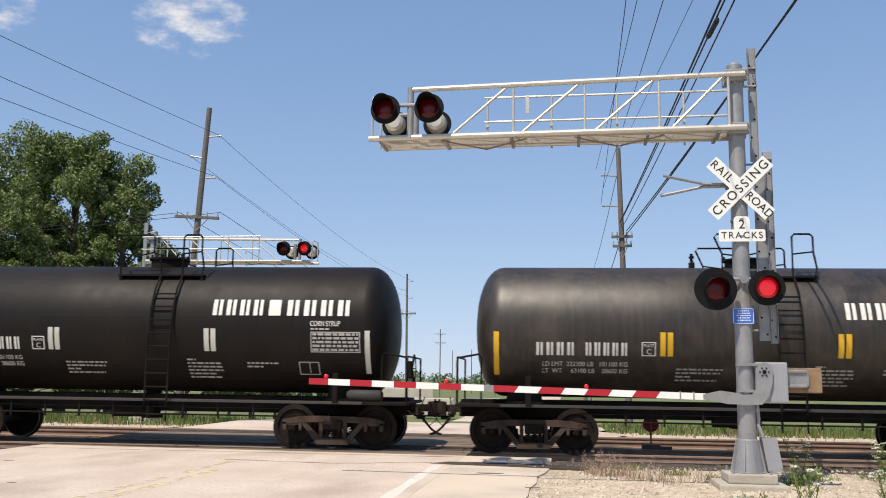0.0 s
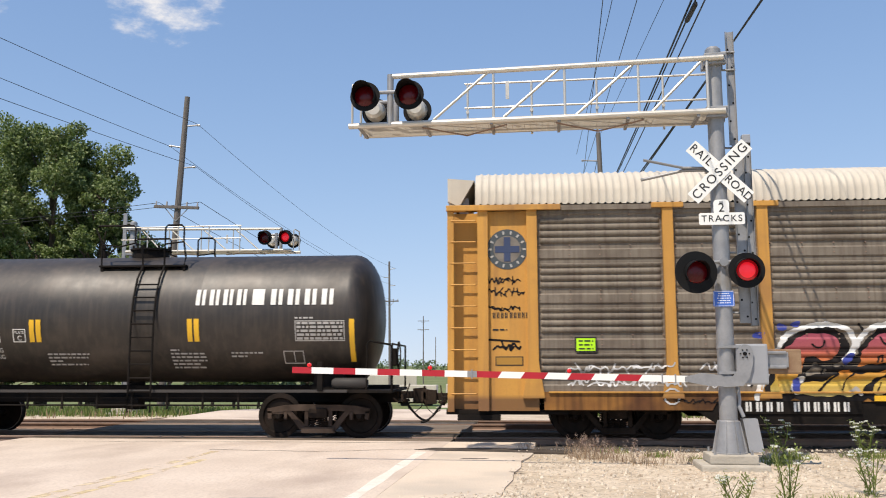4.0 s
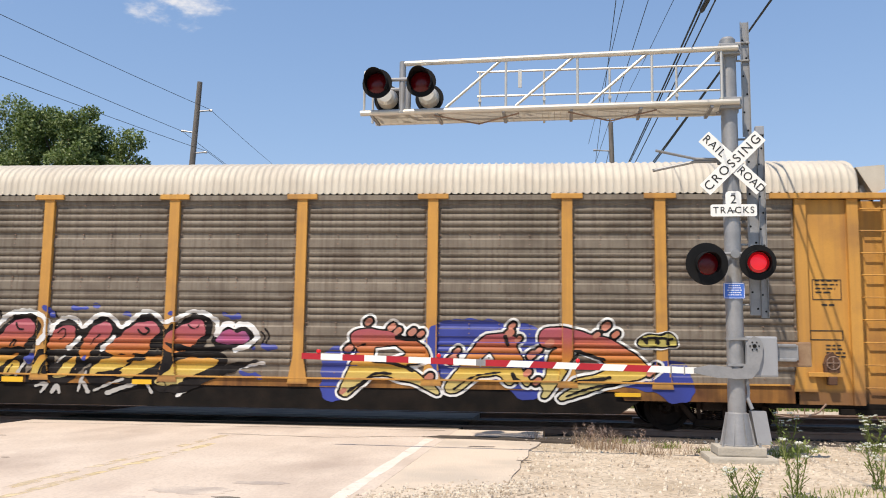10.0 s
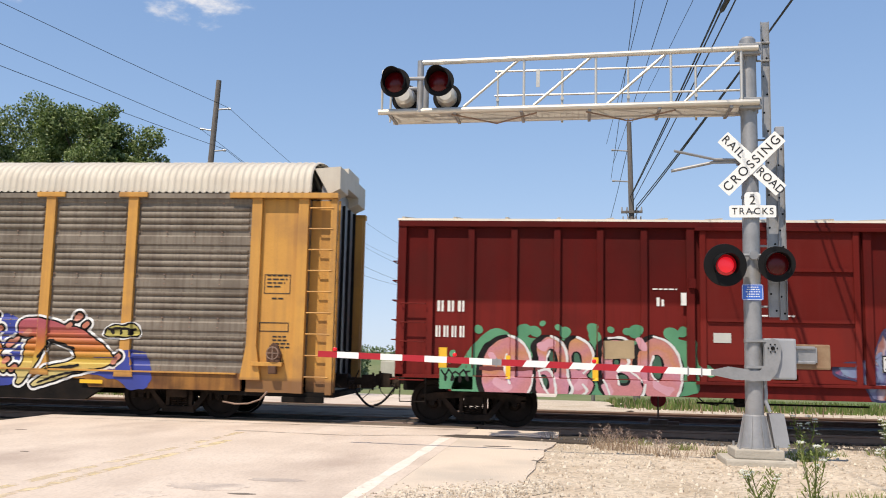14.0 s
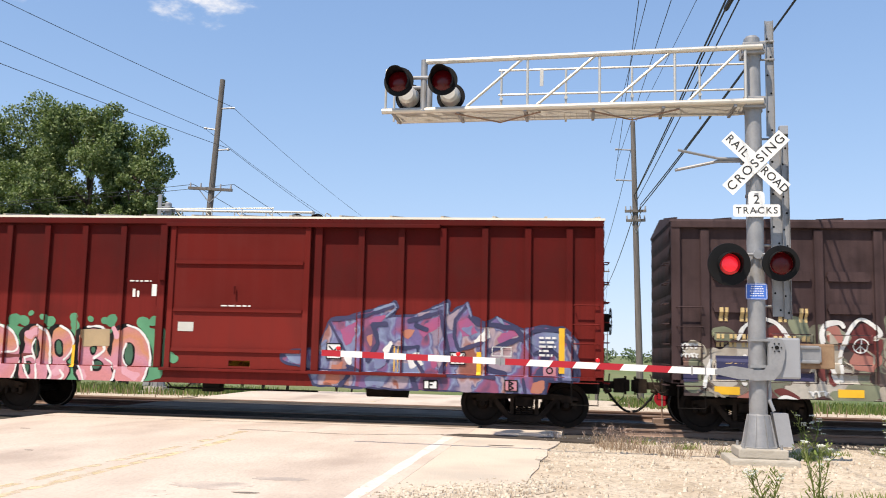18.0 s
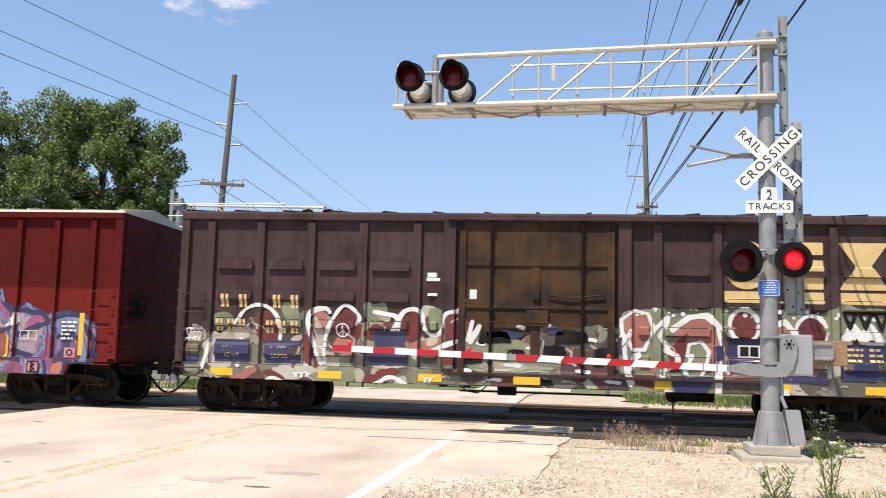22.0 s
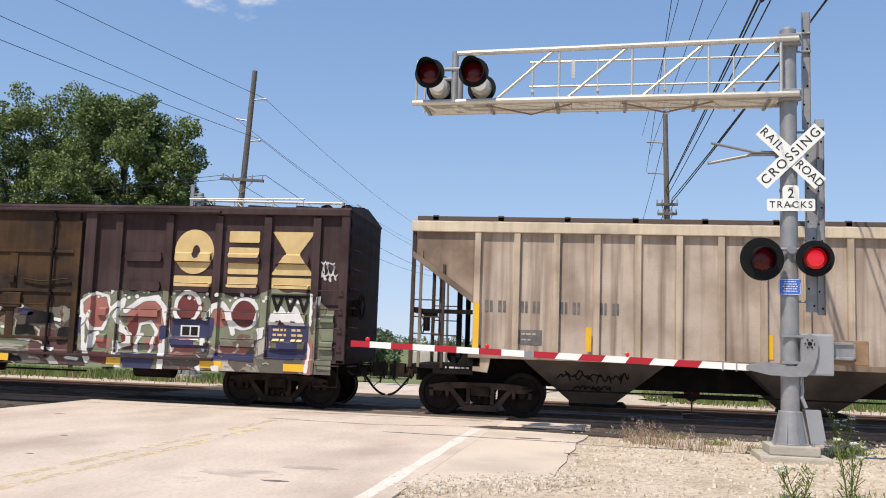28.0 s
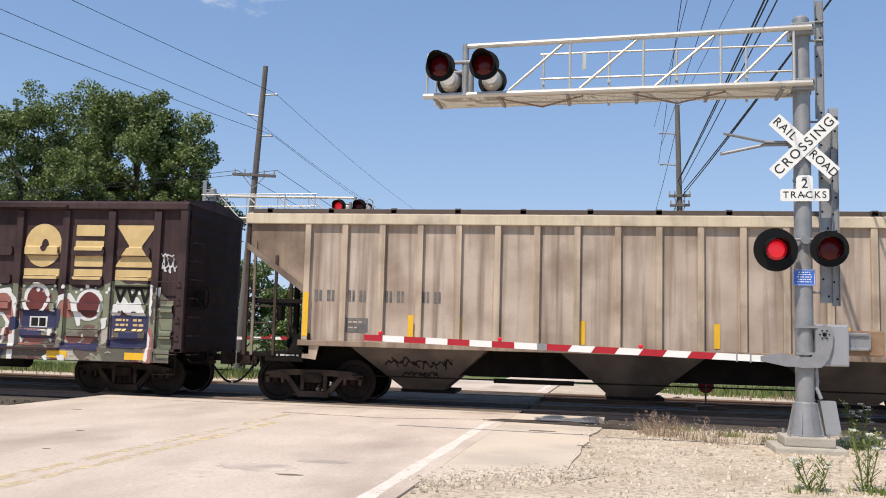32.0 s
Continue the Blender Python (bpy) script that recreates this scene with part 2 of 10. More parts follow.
M_screen = material("dusty galvanised side screen", (0.218, 0.185, 0.147), 0.7, 0.1, second=(0.15, 0.127, 0.10), scale=0.8, amount=0.7, grain=25, bump=0.08,
                    dirt=(0.085, 0.06, 0.045), dirt_scale=1.6, dirt_amount=0.4, streak=0.6, streak_scale=13.0)
M_roof = material("weathered cream roof sheet", (0.56, 0.515, 0.435), 0.65, 0.05, second=(0.45, 0.405, 0.335), scale=0.8, amount=0.6, bump=0.05,
                  dirt=(0.40, 0.35, 0.29), dirt_scale=1.2, dirt_amount=0.4, streak=0.25)
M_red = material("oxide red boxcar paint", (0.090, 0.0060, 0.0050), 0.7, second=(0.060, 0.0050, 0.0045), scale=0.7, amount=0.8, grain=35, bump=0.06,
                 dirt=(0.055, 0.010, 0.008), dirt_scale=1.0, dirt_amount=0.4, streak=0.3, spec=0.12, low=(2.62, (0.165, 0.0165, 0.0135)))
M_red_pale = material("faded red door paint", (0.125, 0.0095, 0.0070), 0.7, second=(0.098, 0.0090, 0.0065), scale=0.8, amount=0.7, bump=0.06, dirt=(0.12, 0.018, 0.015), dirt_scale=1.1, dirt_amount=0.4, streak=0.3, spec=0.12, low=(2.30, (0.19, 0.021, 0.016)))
M_brown = material("dark brown boxcar paint", (0.074, 0.047, 0.048), 0.7, second=(0.050, 0.031, 0.032), scale=0.9, amount=0.9, grain=35, bump=0.08,
                   dirt=(0.022, 0.014, 0.014), dirt_scale=1.3, dirt_amount=0.6, streak=0.4, spec=0.12)
M_browndoor = material("rusty brown door steel", (0.058, 0.034, 0.019), 0.7, spec=0.12, second=(0.022, 0.018, 0.017), scale=1.6, amount=1.0, grain=35, bump=0.12,
                       dirt=(0.12, 0.065, 0.03), dirt_scale=1.4, dirt_amount=0.4, streak=0.2)
M_hopper = material("stained hopper grey", (0.53, 0.44, 0.365), 0.65, second=(0.35, 0.27, 0.21), scale=0.9, amount=0.9, grain=30, bump=0.06,
                    dirt=(0.15, 0.098, 0.066), dirt_scale=0.6, dirt_amount=0.6, streak=0.85, streak_scale=6.0)
M_hopper_rib = material("stained hopper rib", (0.56, 0.455, 0.345), 0.65, second=(0.33, 0.255, 0.19), scale=1.2, amount=0.8, bump=0.05, dirt=(0.16, 0.105, 0.07), dirt_scale=0.9, dirt_amount=0.6, streak=0.4)
M_hopper_end = material("rust-stained end sheet", (0.36, 0.27, 0.20), 0.7, second=(0.20, 0.14, 0.10), scale=1.4, amount=0.9, bump=0.06, dirt=(0.10, 0.065, 0.045), dirt_scale=0.9, dirt_amount=0.7, streak=0.5)
M_hoppertop = material("cream hopper side plate", (0.66, 0.56, 0.41), 0.6, second=(0.42, 0.36, 0.29), scale=1.2, amount=0.7, bump=0.05, dirt=(0.25, 0.19, 0.14), dirt_scale=1.2, dirt_amount=0.5, streak=0.3)
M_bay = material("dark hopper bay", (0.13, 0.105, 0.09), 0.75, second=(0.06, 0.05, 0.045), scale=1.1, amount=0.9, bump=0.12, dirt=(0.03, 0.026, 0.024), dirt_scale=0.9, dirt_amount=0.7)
M_gold_paint = material("faded gold lettering", (0.66, 0.49, 0.23), 0.65, second=(0.50, 0.35, 0.16), scale=3, amount=0.7, bump=0.04, streak=0.25)


# ---- building helpers ----
def part(name, bm, mat, parent, label="", kind="", smooth=False):
    me = bpy.data.meshes.new(name)
    bmesh.ops.recalc_face_normals(bm, faces=bm.faces[:])
    if smooth:
        for f in bm.faces:
            f.smooth = True
    bm.to_mesh(me)
    bm.free()
    if smooth:
        me.set_sharp_from_angle(angle=radians(35))
    return mesh_part(name, me, mat, parent, label, kind)


def mesh_part(name, me, mat, parent, label="", kind=""):
    if mat and not me.materials:
        me.materials.append(mat)
    ob = new(name, me)
    ob.parent = parent
    return tagged(ob, label=label, kind=kind)


def thing(name, label, category, m=None, group="", kind=""):
    ob = new(name)
    ob.empty_display_size = 0.3
    if m is not None:
        ob.matrix_world = m
    return tagged(ob, label, category, group, kind)


def box(bm, x0, x1, y0, y1, z0, z1, bevel=0.0):
    r = bmesh.ops.create_cube(bm, size=1.0)
    vs = r["verts"]
    bmesh.ops.scale(bm, vec=(abs(x1 - x0), abs(y1 - y0), abs(z1 - z0)), verts=vs)
    bmesh.ops.translate(bm, vec=((x0 + x1) / 2, (y0 + y1) / 2, (z0 + z1) / 2), verts=vs)
    if bevel:
        es = list({e for v in vs for e in v.link_edges})
        bmesh.ops.bevel(bm, geom=es, offset=bevel, segments=2, affect="EDGES", profile=0.6)
    return bm


def rod(bm, a, b, r, seg=8, r2=None):
    a, b = Vector(a), Vector(b)
    d = b - a
    m = Matrix.Translation((a + b) / 2) @ d.to_track_quat("Z", "Y").to_matrix().to_4x4()
    bmesh.ops.create_cone(bm, cap_ends=True, segments=seg, radius1=r, radius2=r if r2 is None else r2, depth=d.length, matrix=m)
    return bm


def pipe(bm, pts, r, seg=8):
    """A bent rod through the points."""
    pts = [Vector(p) for p in pts]
    rings = []
    for i, p in enumerate(pts):
        a = pts[max(i - 1, 0)]
        b = pts[min(i + 1, len(pts) - 1)]
        q = (b - a).to_track_quat("Z", "Y")
        rings.append([bm.verts.new(p + q @ Vector((r * math.cos(k * math.tau / seg), r * math.sin(k * math.tau / seg), 0))) for k in range(seg)])
    for u, v in zip(rings, rings[1:]):
        for k in range(seg):
            bm.faces.new((u[k], u[(k + 1) % seg], v[(k + 1) % seg], v[k]))
    bm.faces.new(rings[0][::-1])
    bm.faces.new(rings[-1])
    return bm


def prism(bm, poly, y0, y1, m=None):
    """A polygon in x and z, pulled from y0 to y1."""
    a = [bm.verts.new((x, y0, z)) for x, z in poly]
    b = [bm.verts.new((x, y1, z)) for x, z in poly]
    bm.faces.new(a)
    bm.faces.new(b[::-1])
    for i in range(len(poly)):
        j = (i + 1) % len(poly)
        bm.faces.new((a[i], b[i], b[j], a[j]))
    if m is not None:
        bmesh.ops.transform(bm, matrix=m, verts=a + b)
    return bm


def lathe(bm, prof, seg=32, m=None):
    """A profile of (along, radius), turned round the x axis."""
    rings = []
    for x, r in prof:
        if r < 1e-5:
            rings.append([bm.verts.new((x, 0, 0))])
        else:
            rings.append([bm.verts.new((x, r * math.cos(k * math.tau / seg), r * math.sin(k * math.tau / seg))) for k in range(seg)])
    for u, v in zip(rings, rings[1:]):
        for k in range(seg):
            j = (k + 1) % seg
            if len(u) == 1 and len(v) == 1:
                continue
            if len(u) == 1:
                bm.faces.new((u[0], v[j], v[k]))
            elif len(v) == 1:
                bm.faces.new((u[k], u[j], v[0]))
            else:
                bm.faces.new((u[k], u[j], v[j], v[k]))
    if m is not None:
        bmesh.ops.transform(bm, matrix=m, verts=[v for r in rings for v in r])
    return bm


def B():
    return bmesh.new()


def arc(c, r, a0, a1, n):
    return [(c[0] + r * math.cos(radians(a0 + (a1 - a0) * i / n)), c[1] + r * math.sin(radians(a0 + (a1 - a0) * i / n))) for i in range(n + 1)]


def lettering(text, size, place, mat, name, parent, width=None, align="LEFT", depth=None, label="", spacing=1.0):
    """Words in the built-in font, laid in x and z on a side that faces -y; place is the lower left corner; depth(x, z) drapes them."""
    cu = bpy.data.curves.new(name, "FONT")
    cu.body, cu.size, cu.align_x, cu.space_character = text, size, align, spacing
    tmp = bpy.data.objects.new(name, cu)
    me = bpy.data.meshes.new_from_object(tmp)
    bpy.data.objects.remove(tmp)
    n = len(me.vertices)
    co = np.empty(n * 3)
    me.vertices.foreach_get("co", co)
    co = co.reshape(n, 3)
    if width:
        co[:, 0] *= width / max(1e-6, co[:, 0].max() - min(0.0, co[:, 0].min()))
    out = np.empty_like(co)
    out[:, 0], out[:, 2] = co[:, 0] + place[0], co[:, 1] + place[2]
    out[:, 1] = place[1] if depth is None else depth(out[:, 0], out[:, 2])
    me.vertices.foreach_set("co", out.ravel())
    me.materials.clear()
    return mesh_part(name, me, mat, parent, label, "stuff")


# ---- ground, road and tracks ----
def skew(x, y):
    """Road coordinates (across, along) to the plan; the road's axis crosses the near track at x = -5.0."""
    a = radians(SKEW)
    return (-5.0 + x * math.cos(a) + (y - 18.0) * math.sin(a), 18.0 - x * math.sin(a) + (y - 18.0) * math.cos(a))


def build_ground():
    """One sheet out to the horizon, finer near the crossing; it dips a little beside the track."""
    bm = B()
    xs = [-2600, -900, -300, -120, -70, -45] + [-30 + 1.0 * i for i in range(61)] + [45, 70, 120, 300, 900, 2600]
    ys = [-400, -120, -40, -15, -5] + [0.75 * i for i in range(54)] + [45, 55, 70, 100, 160, 300, 700, 1500, 2900]
    grid = []
    for y in ys:
        row = []
        for x in xs:
            near = max(abs(x) / 30, abs(y - 18) / 22)
            z = -0.10 if near < 1.0 else -0.16
            if near < 1.2:
                z += 0.05 * noise.noise((x * 0.5, y * 0.5, 0)) - 0.03
            if (x + 5.0) - (y - 18) * 0.049 > 3.0 and -20 < y < 17.0 and x < 14:
                z = -0.034 + 0.014 * noise.noise((x * 0.9, y * 0.9, 3))
            if 17.0 < y < 27.5:
                z -= 0.25
            if y > 30:
                z -= 2.6 * min(1.0, (y - 30) / 45.0) ** 1.2
            row.append(bm.verts.new((x, y, z)))
        grid.append(row)
    for r0, r1 in zip(grid, grid[1:]):
        for i in range(len(xs) - 1):
            bm.faces.new((r0[i], r0[i + 1], r1[i + 1], r1[i]))
    g = part("ground", bm, None, None, kind="structure", smooth=True)
    g.data.materials.append(M_gravel)
    g.data.materials.append(M_field)
    for p in g.data.polygons:
        c = p.center
        p.material_index = 1 if (c.y > 29.5 or c.y < -6 or abs(c.x) > 26) else 0
    tagged(g, "pale gravel verge running out into green fields", "ground")


def slab(name, poly, top, thick, mat, label, category, kind="structure", parent=None):
    bm = B()
    a = [bm.verts.new((x, y, top)) for x, y in poly]
    b = [bm.verts.new((x, y, top - thick)) for x, y in poly]
    bm.faces.new(a)
    bm.faces.new(b[::-1])
    for i in range(len(poly)):
        j = (i + 1) % len(poly)
        bm.faces.new((a[i], b[i], b[j], a[j]))
    ob = part(name, bm, mat, parent, kind=kind)
    return tagged(ob, label, category)


def band(u0, u1, v0, v1):
    return [skew(u0, v0), skew(u1, v0), skew(u1, v1), skew(u0, v1)]


build_ground()
slab("road", band(-5.6, 3.75, -60, 18.45), -0.01, 0.5, M_road, "sun-bleached concrete road worn pale and stained", "road")
slab("road", band(-5.6, 3.75, 21.55, 23.45), -0.01, 0.5, M_midroad, "road between the tracks, train shade in its colour", "road")


def far_road():
    bm = B()
    ys = [25.15, 28, 30, 33, 37, 42, 48, 55, 63, 75, 100, 160, 420]
    rows = []
    for y in ys:
        z = -0.01 - (0 if y < 30 else 2.6 * min(1.0, (y - 30) / 45.0) ** 1.2)
        rows.append([bm.verts.new((*skew(u, y), z)) for u in (-5.6, 3.75)] + [bm.verts.new((*skew(u, y), z - 0.4)) for u in (3.75, -5.6)])
    for a, b in zip(rows, rows[1:]):
        for k in range(4):
            bm.faces.new((a[k], a[(k + 1) % 4], b[(k + 1) % 4], b[k]))
    tagged(part("road", bm, M_road, None, kind="structure"), "pale road falling away beyond the tracks", "road")


far_road()


def far_lot():
    """Pale gravel beside the road beyond the tracks, following the fall of the ground."""
    bm = B()
    rows = []
    for k, y in enumerate([26.2, 27.5, 29, 31, 34, 38, 43, 49, 56, 65, 80]):
        z = -0.05 - (0 if y < 30 else 2.6 * min(1.0, (y - 30) / 45.0) ** 1.2)
        rows.append([bm.verts.new((*skew(u, y), z)) for u in (3.4, 5.2, 7.2 + 0.5 * math.sin(2.3 * k))])
    for p, q in zip(rows, rows[1:]):
        for j in range(2):
            bm.faces.new((p[j], p[j + 1], q[j + 1], q[j]))
    tagged(part("gravel_lot", bm, M_gravel, None, kind="structure"), "pale gravel shoulder beside the far road", "ground")


far_lot()
slab("road_infill", band(-5.6, 3.75, 23.70, 24.90), -0.02, 0.4, M_rubber, "dark crossing infill between the far rails", "crossing panel")
slab("road_apron", [skew(3.70, 9.6), skew(3.95, 9.75), skew(4.1, 10.05), skew(4.28, 10.0), skew(4.45, 10.4), skew(4.62, 10.35), skew(4.8, 10.75), skew(5.02, 10.7), skew(5.22, 11.05), skew(5.24, 11.9), skew(5.30, 12.6), skew(5.28, 13.4), skew(5.36, 14.1), skew(5.33, 15.0), skew(5.45, 15.6), skew(5.5, 16.2), skew(5.5, 18.45), skew(3.70, 18.45)], -0.0125, 0.4, M_apron, "crumbling dusty concrete apron beside the road", "pavement")
slab("road_infill", band(-5.6, 3.75, 19.40, 20.60), -0.02, 0.4, M_rubber, "dark crossing infill between the near rails", "crossing panel")
for v0, v1 in ((18.454, 19.17), (20.83, 21.546), (23.454, 23.47), (25.13, 25.146)):
    slab("crossing_panel", band(-5.6, 3.75, v0, v1), -0.016, 0.4, M_midroad, "worn crossing panel, train shade in its dark colour", "crossing panel")
# road markings, a few millimetres proud, worn through in places
for n, (u0, u1, v0, v1, mt) in enumerate([(3.40, 3.57, -4.0, 16.3, M_white_line), 
                                          (-0.36, -0.20, -4.0, 16.0, M_yellow_line), (-0.02, 0.14, -4.0, 14.6, M_yellow_line),
                                          (3.40, 3.54, 26, 29.8, M_white_line), (-0.34, -0.22, 26, 29.8, M_yellow_line)]):
    bm = B()
    rows = [[bm.verts.new((*skew(u + 0.012 * math.sin(3.1 * v + 40 * u) * (1 if u == u0 else -1), v), -0.0085)) for u in (u0, u1)] for v in np.linspace(v0, v1, 90)]
    for p, q in zip(rows, rows[1:]):
        bm.faces.new((p[0], p[1], q[1], q[0]))
    tagged(part("road_line", bm, mt, None, kind="structure"), "faded %s road line" % ("white" if mt is M_white_line else "yellow"), "road marking")
# dark rubber strip and seams in front of the near rail
slab("crossing_strip", [skew(3.30, 16.62), skew(3.9, 16.50), skew(4.5, 16.46), skew(5.2, 16.36), skew(6.15, 16.26), skew(6.2, 16.5), skew(5.9, 16.9), skew(5.2, 17.0), skew(4.4, 17.06), skew(3.6, 17.02)], -0.004, 0.05, M_asphalt,
     "worn dark asphalt patch with cracked edges before the rails", "patch")


def stain(name, spots, seed, mat, label):
    """A thin irregular mark on the road."""
    rng = random.Random(seed)
    for cx, cy, rx, ry in spots:
        pts = []
        for k in range(22):
            a = k * math.tau / 22
            q = 0.65 + 0.35 * rng.random()
            pts.append((cx + rx * q * math.cos(a), cy + ry * q * math.sin(a)))
        slab(name, pts, -0.0065, 0.0035, mat, label, "stain")


M_stain = material("oil-darkened road", (0.38, 0.32, 0.275), 0.9, second=(0.62, 0.52, 0.43), scale=1.6, amount=1.0, grain=30, bump=0.3)
M_crack = material("dark crack filler", (0.16, 0.135, 0.11), 0.9, scale=4, amount=0.6)
stain("oil_stain", ((-3.6, 9.75, 0.55, 0.32), (-4.1, 9.1, 0.35, 0.22), (-3.0, 10.4, 0.4, 0.15)), 3, M_stain, "faint dark oil stain on the pale road")
stain("tar_spot", ((-8.6, 11.9, 0.16, 0.05), (-3.1, 9.35, 0.17, 0.06), (-7.3, 12.2, 0.08, 0.04), (-6.6, 10.3, 0.06, 0.03), (0.1, 13.2, 0.14, 0.05), (-0.6, 15.0, 0.3, 0.08), (-9.2, 15.2, 0.12, 0.04)), 4, M_crack, "small dark tar spot on the road")


def crack(pts, w, label="thin dark crack across the road"):
    bm = B()
    rng = random.Random(int(100 * abs(pts[0][0]) + 7))
    a, b = [], []
    for (x0, y0), (x1, y1) in zip(pts, pts[1:]):
        n = max(2, int(math.hypot(x1 - x0, y1 - y0) / 0.25))
        for i in range(n):
            u = i / n
            x, y = x0 + (x1 - x0) * u, y0 + (y1 - y0) * u + rng.uniform(-0.03, 0.03)
            q = w * rng.uniform(0.4, 1.0)
            a.append(bm.verts.new((x, y - q / 2, -0.0055)))
            b.append(bm.verts.new((x, y + q / 2, -0.0055)))
    for i in range(len(a) - 1):
        bm.faces.new((a[i], a[i + 1], b[i + 1], b[i]))
    tagged(part("road_crack", bm, M_crack, None, kind="structure"), label, "crack")


crack([(-5.6, 16.3), (-3.4, 16.05), (-1.5, 16.7)], 0.045)
crack([(-10.4, 17.9), (-5.0, 17.95), (-1.2, 17.9)], 0.05)
crack([(-1.45, 16.2), (-0.2, 16.95), (0.4, 16.2), (1.1, 16.5)], 0.06)


def rail_run(y, x0, x1, name="rail"):
    prof = [(-0.07, -0.17), (0.07, -0.17), (0.07, -0.155), (0.012, -0.135), (0.010, -0.05), (0.036, -0.04), (0.036, -0.006), (0.030, 0.0), (-0.030, 0.0),
            (-0.036, -0.006), (-0.036, -0.04), (-0.010, -0.05), (-0.012, -0.135), (-0.07, -0.155)]
    bm = B()
    a = [bm.verts.new((x0, y + u, w)) for u, w in prof]
    b = [bm.verts.new((x1, y + u, w)) for u, w in prof]
    for i in range(len(prof)):
        j = (i + 1) % len(prof)
        f = bm.faces.new((a[i], a[j], b[j], b[i]))
        f.material_index = 1 if i == 7 else 0
    ob = part(name, bm, M_rail, None, kind="structure")
    ob.data.materials.append(M_railhead)
    return tagged(ob, "rust-brown steel rail with a polished head", "rail")


for cy in (TRACK_Y, TRACK_Y + 4.3):
    for s in (-0.755, 0.755):
        rail_run(cy + s, -120, 120)


def build_ballast():
    """Two banks of broken stone with loose stones on their shoulders."""
    for cy in (TRACK_Y, TRACK_Y + 4.3):
        for x0, x1 in ((-120, -10.75), (-1.05, 120)):
            bm = B()
            prism_poly = [(-2.3, -0.55), (-1.55, -0.16), (1.55, -0.16), (2.3, -0.55)]
            n = 120
            rows = []
            for i in range(n + 1):
                x = x0 + (x1 - x0) * i / n
                rows.append([bm.verts.new((x, cy + u, w + 0.05 * noise.noise((x * 3, u * 3, cy)))) for u, w in prism_poly])
            for a, b in zip(rows, rows[1:]):
                for k in range(3):
                    bm.faces.new((a[k], b[k], b[k + 1], a[k + 1]))
            tagged(part("ballast", bm, M_trackstone, None, kind="structure"), "dark broken-stone track ballast", "ballast")
    rng = random.Random(5)
    heaps = {False: ([], []), True: ([], [])}
    base = [(-1, -1, 0), (1, -0.8, 0), (0.9, 1, 0), (-0.8, 0.9, 0), (-0.6, -0.5, 1), (0.6, -0.5, 0.9), (0.5, 0.6, 1.1), (-0.5, 0.5, 0.8)]
    quads = [(4, 5, 6, 7), (0, 1, 5, 4), (1, 2, 6, 5), (2, 3, 7, 6), (3, 0, 4, 7)]
    for i in range(15000):
        zone = rng.random()
        if zone < 0.32:
            x, y = rng.uniform(0.9, 13), rng.choice((rng.uniform(17.6, 19.2), rng.uniform(19.4, 20.7), rng.uniform(21, 22.8)))
            z = -0.20 if y > 18.4 else -0.20 - 0.5 * (18.4 - y)
        elif zone < 0.40:
            x, y, z = rng.uniform(-20, -10.8), rng.uniform(17.5, 22.5), -0.22
        elif zone < 0.60:
            q = rng.random()
            x, y = skew(3.75 + 1.7 * q + rng.gauss(0, 0.16), 9.7 + 1.3 * q + rng.gauss(0, 0.30))
            z = -0.030
        else:
            x, y, z = rng.uniform(-0.1, 9), rng.uniform(8.5, 17.0), -0.034
        vs, fs = heaps[zone < 0.40]
        s = rng.uniform(0.018, 0.05) if zone < 0.40 else 0.006 + 0.022 * rng.random() ** 2.5
        a = rng.uniform(0, 6.28)
        o = len(vs)
        for u, v, w in base:
            vs.append((x + s * (u * math.cos(a) - v * math.sin(a)), y + s * (u * math.sin(a) + v * math.cos(a)), z + s * w * 1.2))
        fs += [tuple(o + k for k in q) for q in quads]
    for bed, (vs, fs) in heaps.items():
        me = bpy.data.meshes.new("loose_stones")
        me.from_pydata(vs, [], fs)
        tagged(mesh_part("loose_stones", me, M_trackstone if bed else M_stone, None, kind="stuff"), "dark loose stones on the track bed" if bed else "loose buff stones on the gravel verge", "stones")


build_ballast()


def build_ties():
    bm = B()
    box(bm, -0.115, 0.115, -1.3, 1.3, -0.33, -0.165, 0.012)
    first = thing("railway_tie", "dark creosoted timber tie with steel tie plates under the rails", "railway tie", pose(0, TRACK_Y, 0), "ties of the tracks")
    part("timber", bm, M_tie, first)
    for s in (-0.755, 0.755):
        plate = B()
        box(plate, -0.10, 0.10, s - 0.17, s + 0.17, -0.166, -0.150, 0.004)
        part("tie_plate", plate, M_rail, first, "rusty steel tie plate")
    places = []
    for cy in (TRACK_Y, TRACK_Y + 4.3):
        for i in range(-48, 49):
            x = -0.85 + i * 0.53
            if -10.7 < x < -1.1:
                continue
            if abs(x) < 24:
                places.append((x, cy))
    first.matrix_world = pose(places[0][0], places[0][1], 0)
    for k, (x, cy) in enumerate(places[1:]):
        copy_thing(first, pose(x, cy, 0, 0, 0, 0.8 * math.sin(k * 2.3)))


build_ties()


# ---- the signal structure: mast, cantilever truss, lights, signs and gate ----
FLASHERS = []


